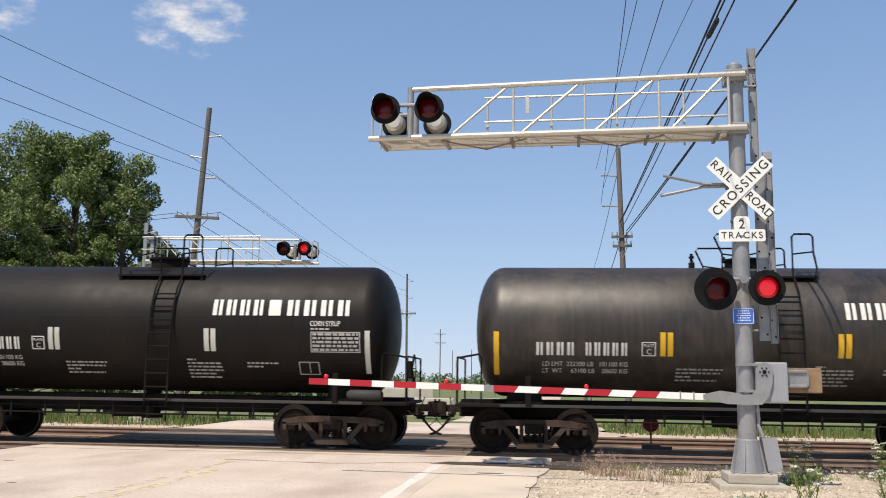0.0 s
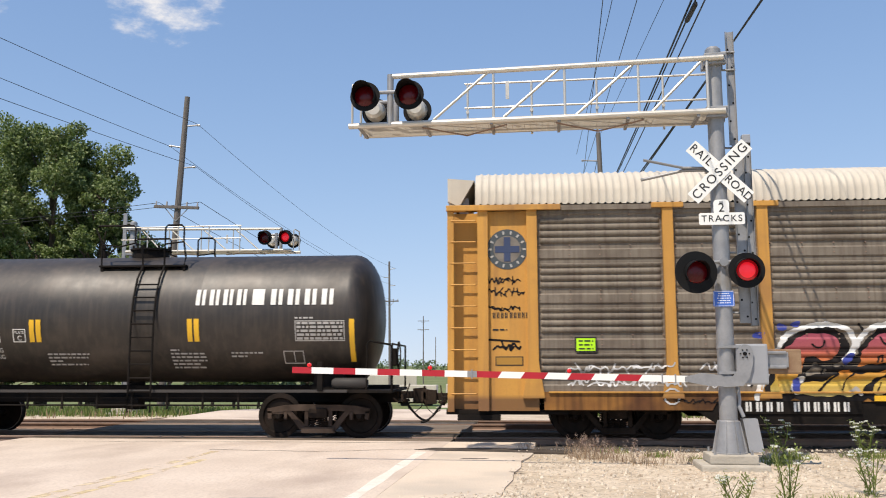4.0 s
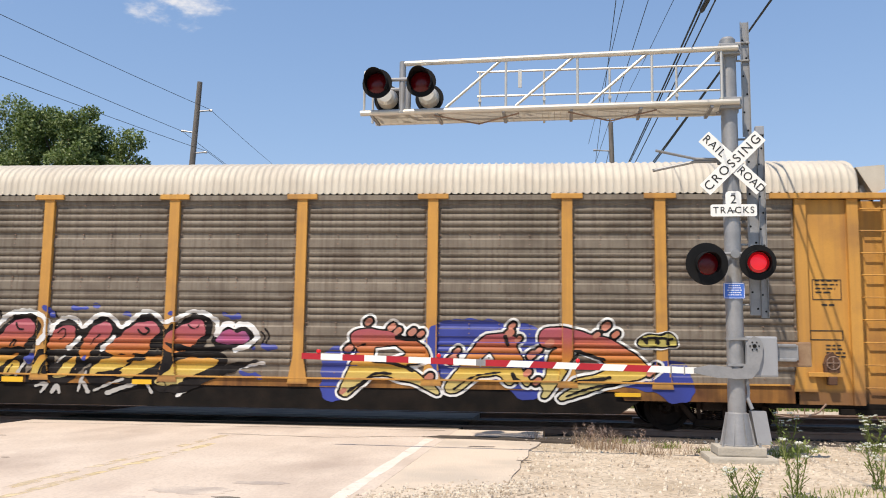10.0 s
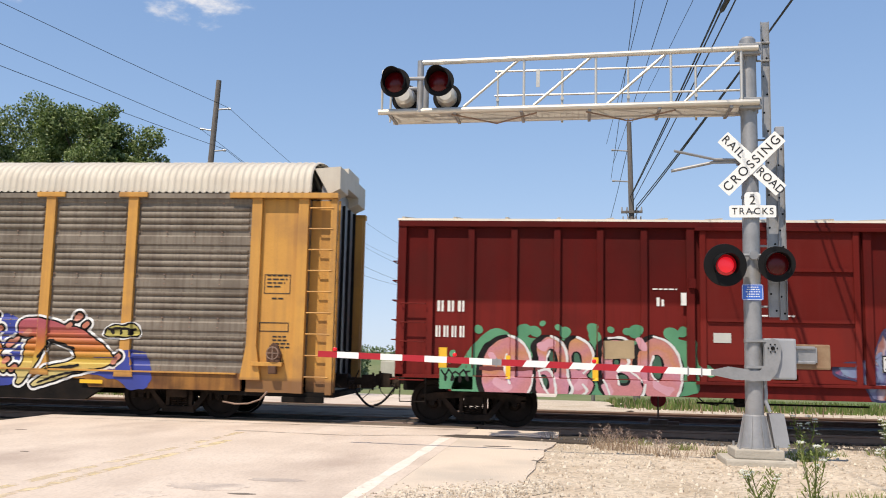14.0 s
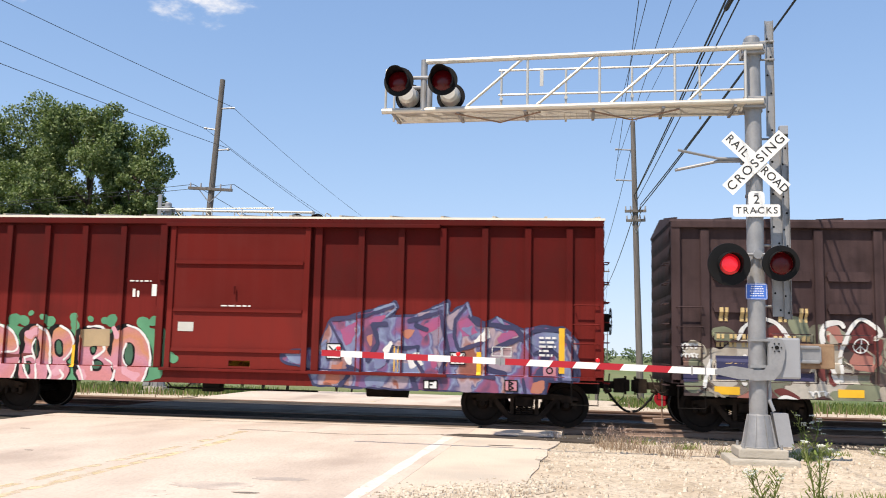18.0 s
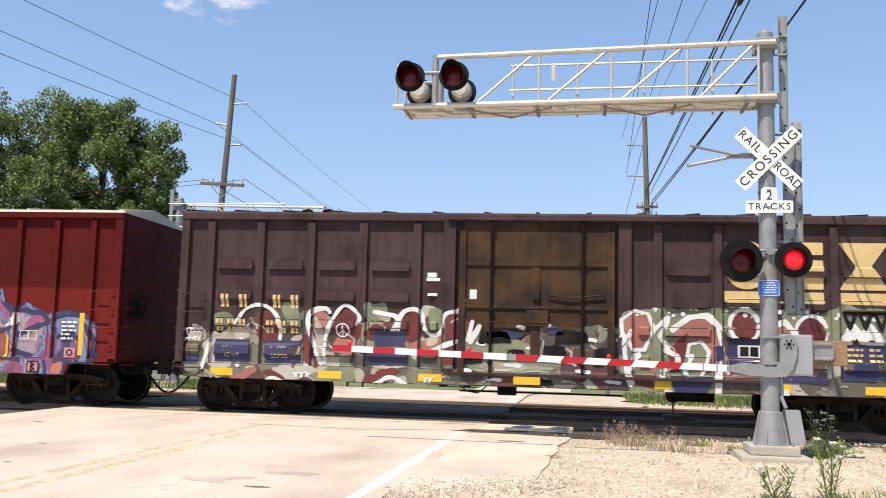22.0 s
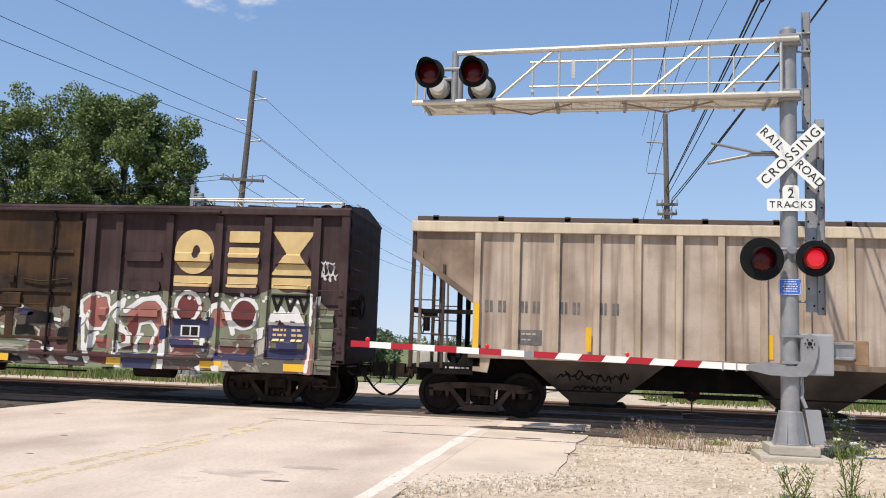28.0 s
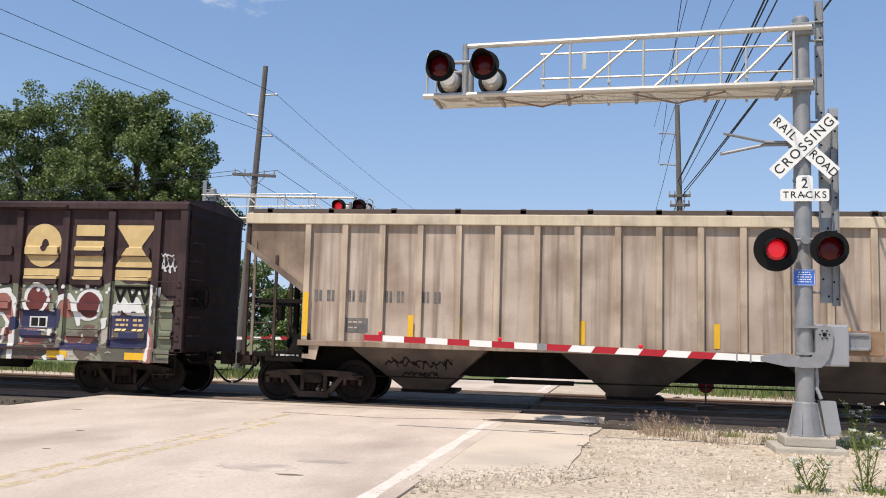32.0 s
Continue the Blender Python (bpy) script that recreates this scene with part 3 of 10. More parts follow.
def flasher(parent, x, y, z, face, size=0.305, lit=None, hood=0.30, tilt=0.0):
    """A flashing light: black round background, hood, red lens, lamp housing. face: +1 looks along +y."""
    m = Matrix.Translation((x, y, z)) @ Matrix.Rotation(radians(90 * face), 4, "Z") @ Matrix.Rotation(radians(tilt), 4, "Z")
    disc = B()
    lathe(disc, [(0.0, 0.172), (0.0, size), (0.012, size + 0.004), (0.03, size), (0.03, 0.172)], 36, m)
    d = part("background", disc, M_signal_black, parent, "black round target disc", smooth=True)
    hd = B()
    rings = []
    n = 20
    for j in range(2):
        r = 0.178 + 0.010 * j
        ring = []
        for k in range(n + 1):
            a = radians(-40 + 260 * k / n)
            ln = hood * (0.45 + 0.55 * max(0.0, math.sin(a)))
            ring.append((hd.verts.new((0.03, r * math.cos(a), r * math.sin(a))), hd.verts.new((0.03 + ln, r * math.cos(a), r * math.sin(a) - 0.02))))
        rings.append(ring)
    for ring in rings:
        for (a, b), (c, e) in zip(ring, ring[1:]):
            hd.faces.new((a, c, e, b))
    for i in range(n):
        hd.faces.new((rings[0][i][1], rings[0][i + 1][1], rings[1][i + 1][1], rings[1][i][1]))
    bmesh.ops.transform(hd, matrix=m, verts=hd.verts[:])
    part("hood", hd, M_signal_black, d)
    ln = B()
    if lit is None:
        lathe(ln, [(0.025, 0.17), (0.05, 0.14), (0.07, 0.07), (0.074, 0.0)], 28, m)
        part("lens", ln, M_lens, d, "dark red lens", smooth=True)
    else:
        # two-faced lens, glowing and dark; turning it stands in for the lamp flashing
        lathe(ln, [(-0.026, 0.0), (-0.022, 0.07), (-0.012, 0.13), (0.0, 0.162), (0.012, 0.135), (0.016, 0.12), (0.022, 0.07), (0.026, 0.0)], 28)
        lens = part("lens", ln, M_lens, d, "red lens turned between a lit and a dark face", smooth=True)
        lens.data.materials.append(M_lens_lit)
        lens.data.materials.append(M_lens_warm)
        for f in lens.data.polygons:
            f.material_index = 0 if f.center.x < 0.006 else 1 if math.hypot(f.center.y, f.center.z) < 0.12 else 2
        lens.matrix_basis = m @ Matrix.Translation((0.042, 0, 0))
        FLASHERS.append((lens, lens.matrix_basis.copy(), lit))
    hs = B()
    lathe(hs, [(-0.24, 0.0), (-0.24, 0.11), (-0.20, 0.16), (-0.02, 0.18), (0.0, 0.18)], 24, m)
    part("lamp_housing", hs, M_alu, d, "rounded pale lamp housing", smooth=True)
    return d


def text_sign(parent, text, cx, cz, y, size, mat, rot=0.0, name="lettering", spacing=1.0, sx=1.0):
    """Upright words that face +y of the parent."""
    cu = bpy.data.curves.new(name, "FONT")
    cu.body, cu.size, cu.align_x, cu.align_y, cu.extrude, cu.space_character = text, size, "CENTER", "CENTER", 0.0015, spacing
    tmp = bpy.data.objects.new(name, cu)
    me = bpy.data.meshes.new_from_object(tmp)
    bpy.data.objects.remove(tmp)
    me.transform(Matrix.Translation((cx, y, cz)) @ Matrix.Rotation(radians(180), 4, "Z") @ Matrix.Rotation(radians(90), 4, "X") @ Matrix.Rotation(radians(rot), 4, "Z") @ Matrix.Diagonal((sx, 1, 1, 1)))
    me.materials.clear()
    return mesh_part(name, me, mat, parent)


def sign_plate(bm, cx, cz, w, h, y, rot=0.0, r=0.02, t=0.004):
    """A rounded plate that faces +y."""
    pts = []
    for qx, qz, a0 in ((1, 1, 0), (-1, 1, 90), (-1, -1, 180), (1, -1, 270)):
        pts += arc((qx * (w / 2 - r), qz * (h / 2 - r)), r, a0, a0 + 90, 4)
    ca, sa = math.cos(radians(rot)), math.sin(radians(rot))
    return prism(bm, [(cx + u * ca - v * sa, cz + u * sa + v * ca) for u, v in pts], y, y + t)


def build_signal(m, label, near=True):
    """Local axes: the arm reaches along +x, traffic comes from +y."""
    s = thing("crossing_signal", label, "railroad signal", m, "signals of the crossing")
    # footing and mast
    bm = B()
    box(bm, -0.50, 0.50, -0.46, 0.46, -0.45, 0.06, 0.03)
    part("footing", bm, M_concrete, s, "weathered concrete footing")
    bm = B()
    box(bm, -0.355, 0.355, -0.34, 0.34, 0.062, 0.20, 0.02)
    part("plinth", bm, M_concrete, s, "pale concrete plinth")
    for u in (-0.27, 0.27):
        for v in (-0.27, 0.27):
            bm = B()
            rod(bm, (u, v, 0.19), (u, v, 0.27), 0.022, 6)
            part("anchor_bolt", bm, M_galv, s)
    bm = B()
    lathe(bm, [(0.19, 0.262), (0.215, 0.262), (0.22, 0.235), (0.68, 0.165), (0.70, 0.137), (1.2, 0.134), (6.62, 0.124), (6.66, 0.09), (6.67, 0.0)], 28, Matrix.Rotation(radians(-90), 4, "Y"))
    part("mast", bm, M_galv, s, smooth=True)
    for a in range(8):
        bm = B()
        prism(bm, [(0.14, 0.21), (0.268, 0.21), (0.172, 0.69), (0.13, 0.69)], -0.006, 0.006, Matrix.Rotation(radians(45 * a + 22), 4, "Z"))
        part("base_gusset", bm, M_galv, s)
    # clamps that hold the truss
    for z in (6.42, 5.54):
        bm = B()
        box(bm, -0.17, 0.17, 0.09, 0.20, z - 0.09, z + 0.09, 0.01)
        box(bm, -0.17, 0.17, -0.20, -0.09, z - 0.09, z + 0.09, 0.01)
        for u in (-0.14, 0.14):
            for w in (-0.05, 0.05):
                rod(bm, (u, -0.24, z + w), (u, 0.24, z + w), 0.012, 6)
        part("clamp", bm, M_galv, s)
    # truss: two chords in front, two behind, posts and diagonals
    L = 5.98
    bm = B()
    rod(bm, (-0.12, 0.22, 6.42), (5.30, 0.22, 6.33), 0.045, 12)
    part("top_chord", bm, M_alu, s)
    bm = B()
    rod(bm, (-0.12, 0.22, 5.54), (L, 0.22, 5.50), 0.050, 12)
    part("lower_chord", bm, M_alu, s)
    bm = B()
    rod(bm, (-0.05, -0.42, 5.54), (L - 0.12, -0.42, 5.50), 0.045, 12)
    part("rear_chord", bm, M_alu, s)
    posts = (0.14, 1.22, 2.40, 3.56)
    for x in posts:
        bm = B()
        zt = 6.42 - 0.0163 * x
        rod(bm, (x, 0.22, 5.54), (x, 0.22, zt), 0.022, 8)
        part("truss_post", bm, M_alu, s)
    for x0, x1 in ((1.02, 0.18), (2.22, 1.26), (3.40, 2.44), (4.55, 3.62)):
        bm = B()
        rod(bm, (x0, 0.22, 5.56), (x1, 0.22, 6.42 - 0.0163 * x1), 0.024, 8)
        part("truss_diagonal", bm, M_alu, s)
    bm = B()
    rod(bm, (5.28, 0.22, 5.48), (5.28, 0.22, 6.36), 0.055, 14)
    part("light_post", bm, M_galv, s, smooth=True)
    bm = B()
    rod(bm, (5.28, -0.30, 5.48), (5.28, -0.30, 6.10), 0.055, 14)
    part("light_post", bm, M_galv, s, smooth=True)
    # catwalk floor with cross bars, and its handrail behind
    for i in range(6):
        x = 0.30 + i * 1.10
        bm = B()
        box(bm, x - 0.025, x + 0.025, -0.44, 0.24, 5.45, 5.495, 0.005)
        part("cross_bar", bm, M_galv, s)
    bm = B()
    for k in range(19):
        y = -0.37 + k * 0.031
        box(bm, 0.15, L - 0.15, y - 0.006, y + 0.006, 5.475, 5.495)
    for i in range(58):
        x = 0.2 + i * 0.099
        box(bm, x - 0.004, x + 0.004, -0.38, 0.20, 5.478, 5.492)
    part("catwalk_grating", bm, M_alu, s, "pale steel catwalk grating")
    for x in (0.75, 1.85, 2.95, 4.05):
        bm = B()
        rod(bm, (x, -0.46, 5.45), (x, -0.46, 6.38), 0.02, 8)
        rod(bm, (x, -0.46, 5.86), (x, -0.42, 5.86), 0.03, 8)
        part("handrail_post", bm, M_alu, s)
    for z in (5.94, 6.37):
        bm = B()
        rod(bm, (-0.2, -0.46, z), (4.1, -0.46, z), 0.018, 8)
        part("handrail", bm, M_alu, s)
    bm = B()
    pipe(bm, [(L - 0.06, -0.42, 5.5), (L - 0.06, -0.42, 6.16), (L - 0.06, -0.30, 6.22), (L - 0.06, 0.20, 6.22), (L - 0.06, 0.24, 6.14), (L - 0.06, 0.24, 5.5)], 0.02)
    part("end_rail", bm, M_alu, s)
    bm = B()
    box(bm, 3.30, 3.36, 0.235, 0.25, 5.86, 6.16, 0.004)
    part("number_board", bm, M_alu, s)
    bm = B()
    pipe(bm, [(4.75, 0.18, 5.45), (4.05, -0.36, 5.43), (3.35, 0.18, 5.45)], 0.014)
    part("floor_brace", bm, M_rail, s)
    bm = B()
    pipe(bm, [(2.55, 0.18, 5.45), (1.85, -0.36, 5.43), (1.15, 0.18, 5.45)], 0.014)
    part("floor_brace", bm, M_rail, s)
    # two pairs of lights over the road, back to back
    for yf, face in ((0.34, 1), (-0.36, -1)):
        bm = B()
        rod(bm, (4.86, yf - 0.08 * face, 6.05), (5.70, yf - 0.08 * face, 6.05), 0.032, 10)
        part("light_bracket", bm, M_galv, s)
        for x in (5.66, 4.93):
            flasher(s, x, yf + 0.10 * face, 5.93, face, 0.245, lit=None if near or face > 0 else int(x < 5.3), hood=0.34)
    # lights on the mast
    bm = B()
    rod(bm, (-0.46, 0.17, 3.13), (0.46, 0.17, 3.13), 0.024, 10)
    rod(bm, (0, 0.12, 3.13), (0, 0.20, 3.13), 0.07, 12)
    part("light_bracket", bm, M_galv, s)
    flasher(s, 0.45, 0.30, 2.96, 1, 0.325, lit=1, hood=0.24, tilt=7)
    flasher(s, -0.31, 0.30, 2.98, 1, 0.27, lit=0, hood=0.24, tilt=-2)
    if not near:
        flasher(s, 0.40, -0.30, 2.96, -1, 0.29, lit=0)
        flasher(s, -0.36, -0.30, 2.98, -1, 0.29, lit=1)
    # crossbuck of two crossed boards
    for ang, dy in ((45, 0.16), (-45, 0.172)):
        bm = B()
        sign_plate(bm, 0, 4.57, 1.22, 0.229, dy, rot=ang, r=0.012)
        part("crossbuck_board", bm, M_signwhite, s, "white crossbuck board")
    # seen from the traffic side, +x is to the left
    text_sign(s, "CROSSING", 0, 4.57, 0.179, 0.20, M_signblack, rot=45, spacing=1.28)
    text_sign(s, "RAIL", 0.275, 4.57 + 0.275, 0.167, 0.18, M_signblack, rot=-45, spacing=1.2)
    text_sign(s, "ROAD", -0.275, 4.57 - 0.275, 0.167, 0.18, M_signblack, rot=-45, spacing=1.02)
    bm = B()
    sign_plate(bm, 0, 3.815, 0.70, 0.19, 0.16, r=0.03)
    part("tracks_sign", bm, M_signwhite, s, "white tracks plate")
    bm = B()
    sign_plate(bm, 0.0, 4.00, 0.24, 0.24, 0.158, r=0.06)
    part("number_sign", bm, M_signwhite, s, "white number plate")
    text_sign(s, "TRACKS", 0, 3.815, 0.167, 0.145, M_signblack, spacing=1.25)
    text_sign(s, "2", 0, 3.985, 0.165, 0.20, M_signblack)
    for z in (3.78, 4.57, 4.05):
        bm = B()
        rod(bm, (0, 0, z), (0, 0, z + 0.04), 0.140, 20)
        box(bm, -0.03, 0.03, 0.11, 0.165, z, z + 0.04)
        part("sign_band", bm, M_galv, s)
    bm = B()
    sign_plate(bm, 0.02, 2.56, 0.32, 0.245, 0.14, r=0.025)
    bl = part("blue_sign", bm, M_signblue, s, "blue notice plate with small white writing")
    bm = B()
    for i, w in enumerate((0.17, 0.20, 0.22, 0.19, 0.21)):
        for q in range(6):
            u = 0.02 - w / 2 + w * q / 6
            box(bm, u, u + w * (0.10 + 0.03 * ((q + i) % 2)), 0.1445, 0.1455, 2.632 - i * 0.036, 2.646 - i * 0.036)
    for u in (-0.148, 0.148):
        box(bm, 0.02 + u - 0.003, 0.02 + u + 0.003, 0.1445, 0.1455, 2.45, 2.67)
    for w in (-0.113, 0.113):
        box(bm, 0.02 - 0.14, 0.02 + 0.14, 0.1445, 0.1455, 2.56 + w - 0.003, 2.56 + w + 0.003)
    part("writing_bar", bm, M_signwhite, bl)
    # bracket with two prongs
    bm = B()
    pipe(bm, [(0.1, 0.02, 4.66), (0.55, 0.05, 4.67), (1.18, 0.2, 4.78)], 0.022)
    pipe(bm, [(0.1, 0.02, 4.63), (0.55, 0.02, 4.63), (1.18, -0.25, 4.55)], 0.026)
    box(bm, 0.1, 0.2, -0.03, 0.07, 4.58, 4.70)
    part("side_bracket", bm, M_galv, s)
    # perforated ladder channel beside the mast
    for x0, hw, y0, z0, z1, step in ((-0.285, 0.060, -0.10, 5.05, 6.95, 0.30), (-0.335, 0.085, -0.06, 2.19, 5.05, 0.26), (-0.475, 0.052, -0.08, 2.15, 5.12, 0.26)):
        bm = B()
        box(bm, x0 - hw, x0 + hw, y0, y0 + 0.006, z0, z1)
        box(bm, x0 - hw - 0.004, x0 - hw + 0.002, y0 - 0.002, y0 + 0.055, z0, z1)
        box(bm, x0 + hw - 0.002, x0 + hw + 0.004, y0 - 0.002, y0 + 0.055, z0, z1)
        rail = part("ladder_rail", bm, M_galv, s, "perforated pale steel ladder channel")
        for i in range(int((z1 - z0) / step)):
            hole = B()
            u = x0 + (0.5 * hw if i % 2 else -0.4 * hw)
            rod(hole, (u, y0 + 0.004, z0 + 0.1 + i * step), (u, y0 + 0.0095, z0 + 0.1 + i * step), 0.017, 10)
            part("slot", hole, M_signal_black, rail, "dark slot")
    for z in (2.35, 3.3, 4.4, 5.0, 6.3, 6.6):
        bm = B()
        rod(bm, (0, -0.07, z), (-0.36, -0.07, z), 0.018, 8)
        part("ladder_bracket", bm, M_galv, s)
    bm = B()
    box(bm, -0.53, -0.40, -0.12, 0.0, 5.06, 5.20, 0.01)
    part("junction_box", bm, M_greybox, s)
    # gate mechanism
    bm = B()
    prism(bm, [(-0.13, 1.72), (-0.16, 1.80), (-0.24, 1.86), (-0.33, 1.83), (-0.37, 1.74), (-0.36, 1.55), (-0.30, 1.34), (-0.20, 1.22), (0.15, 1.20), (0.15, 1.36), (-0.06, 1.37), (-0.12, 1.45)], 0.17, 0.20)
    crank = part("gate_crank", bm, M_galv, s)
    bm = B()
    rod(bm, (-0.245, 0.20, 1.71), (-0.245, 0.22, 1.71), 0.03, 12)
    for a in range(6):
        rod(bm, (-0.245 + 0.065 * math.cos(a * 1.047), 0.20, 1.71 + 0.065 * math.sin(a * 1.047)), (-0.245 + 0.065 * math.cos(a * 1.047), 0.212, 1.71 + 0.065 * math.sin(a * 1.047)), 0.012, 6)
    part("crank_bolt", bm, M_signal_black, crank)
    bm = B()
    box(bm, -0.60, -0.13, -0.22, 0.15, 1.24, 1.86, 0.03)
    part("gate_motor_box", bm, M_greybox, s, "grey gate mechanism box")
    bm = B()
    box(bm, -0.90, -0.60, 0.004, 0.05, 1.48, 1.53, 0.015)
    box(bm, -0.90, -0.60, 0.004, 0.05, 1.70, 1.75, 0.015)
    box(bm, -0.93, -0.60, 0.004, 0.02, 1.50, 1.73, 0.005)
    part("counterweight_arm", bm, M_galv, s)
    bm = B()
    box(bm, -1.13, -0.58, -0.06, 0.0, 1.40, 1.78, 0.025)
    part("counterweight", bm, material("rusty tan counterweight", (0.30, 0.20, 0.12), 0.8, second=RUST, scale=4, amount=0.8), s, "rust-stained tan counterweight")
    for z in (1.42, 1.82):
        bm = B()
        box(bm, -0.2, 0.14, 0.12, 0.16, z - 0.02, z + 0.02)
        rod(bm, (0, 0, z - 0.03), (0, 0, z + 0.03), 0.14, 20)
        part("mechanism_clamp", bm, M_galv, s)
    bm = B()
    pipe(bm, [(-0.16, 0.0, 1.25), (-0.17, 0.02, 1.0), (-0.16, 0.03, 0.9), (-0.22, 0.03, 0.75)], 0.03)
    part("conduit", bm, M_greybox, s)
    bm = B()
    prism(bm, [(-0.20, 0.72), (-0.42, 0.72), (-0.50, 0.22), (-0.28, 0.22)], -0.14, 0.06)
    part("relay_box", bm, M_greybox, s, "tapered grey relay box")
    # lowered arm with slanting red and white stripes and three small lights
    a0, a1 = 0.62, 6.88

    def arm_z(x):
        return 1.325 + 0.0235 * (x - a0)
    bm = B()
    prism(bm, [(0.10, 1.22), (0.30, 1.22), (0.66, 1.29), (0.66, 1.36), (0.40, 1.42), (0.10, 1.38)], 0.15, 0.21)
    part("arm_bracket", bm, M_galv, s)
    gate = new("gate_arm")
    gate.parent = s
    tagged(gate, "lowered gate arm with slanting red and white stripes")
    edges = [a0] + [1.33 + 0.3625 * k for k in range(8)] + [4.02 + 0.3625 * k for k in range(8)] + [a1]
    for i, (x0, x1) in enumerate(zip(edges, edges[1:])):
        h = 0.050
        mt = M_galv if i == 8 else M_gatered if i % 2 == (1 if i < 8 else 0) else M_signwhite
        sl0 = 0.0 if i == 0 else (0.035 if i < 8 else 0.0)
        sl1 = 0.035 if i < 7 else 0.0
        bm = B()
        prism(bm, [(x0 + sl0, arm_z(x0) - h), (x1 + sl1, arm_z(x1) - h), (x1 - sl1, arm_z(x1) + h), (x0 - sl0, arm_z(x0) + h)], 0.155, 0.185)
        part("stripe", bm, mt, gate)
    for x in (1.0, 3.95, 0.8):
        bm = B()
        box(bm, x - 0.01, x + 0.01, 0.15, 0.19, arm_z(x) - 0.07, arm_z(x) + 0.07)
        part("arm_splice", bm, M_galv, gate)
    for x, lit in ((2.42, True), (4.62, True), (6.60, True)):
        bm = B()
        rod(bm, (x, 0.165, arm_z(x) - 0.05), (x, 0.165, arm_z(x) + 0.06), 0.016, 8)
        lamp = part("arm_lamp_socket", bm, M_galv, gate)
        bm = B()
        lathe(bm, [(-0.025, 0.0), (-0.025, 0.034), (0.02, 0.034), (0.03, 0.02), (0.033, 0)], 16, Matrix.Translation((x, 0.17, arm_z(x) + 0.085)) @ Matrix.Rotation(radians(90), 4, "Z"))
        part("arm_lamp", bm, M_armlamp, gate, "small red arm lamp", smooth=True)
    return s


build_signal(pose(3.36, 14.0, 0, 0, 0, 180 - SKEW), "grey steel crossing signal with cantilever truss, crossbuck and lowered gate", True)
build_signal(pose(-13.1, 29.5, -0.1, 0, 0, -SKEW), "matching crossing signal beyond the tracks, seen from behind", False)


# ---- the train ----
CARS, WHEELSETS = [], []


def wheelset_meshes(r=0.457):
    ws = {}
    bm = B()
    rod(bm, (0, -0.95, 0), (0, 0.95, 0), 0.08, 14)
    ws["axle"] = bm
    for s in (-1, 1):
        bm = B()
        prof = [(-0.11, 0.085), (-0.09, 0.11), (-0.035, 0.14), (-0.02, r - 0.10), (-0.07, r - 0.075), (-0.075, r - 0.020), (-0.076, r - 0.004), (-0.073, r), (0.045, r + 0.006), (0.05, r + 0.028), (0.065, r + 0.022), (0.07, r - 0.075), (0.03, r - 0.10), (0.02, 0.14), (0.06, 0.11), (0.06, 0.085)]
        lathe(bm, prof, 40, Matrix.Translation((0, s * 0.78, 0)) @ Matrix.Rotation(radians(90), 4, "Z") @ Matrix.Diagonal((s, 1, 1, 1)))
        ws["wheel%d" % s] = bm
        bm = B()
        lathe(bm, [(0.93, 0.0), (0.93, 0.075), (1.02, 0.075), (1.03, 0.06), (1.045, 0.055), (1.045, 0.0)], 18, Matrix.Rotation(radians(90 * s), 4, "Z"))
        for k in range(3):
            a = k * math.tau / 3
            rod(bm, (0.035 * math.cos(a), s * 1.045, 0.035 * math.sin(a)), (0.035 * math.cos(a), s * 1.062, 0.035 * math.sin(a)), 0.013, 6)
        ws["cap%d" % s] = bm
    return ws


def make_data(bm, name, mat, mat2=None, smooth=True):
    me = bpy.data.meshes.new(name)
    bmesh.ops.recalc_face_normals(bm, faces=bm.faces[:])
    for f in bm.faces:
        f.smooth = smooth
    bm.to_mesh(me)
    bm.free()
    if smooth:
        me.set_sharp_from_angle(angle=radians(35))
    me.materials.append(mat)
    return me


WS = {k: make_data(v, k, M_wheel) for k, v in wheelset_meshes().items()}
for key in ("wheel-1", "wheel1"):
    # the rim's edge is worn bright
    WS[key].materials.append(M_tread)
    for f in WS[key].polygons:
        if 0.437 < math.hypot(f.center.x, f.center.z) < 0.457 and abs(f.normal.y) > 0.6:
            f.material_index = 1


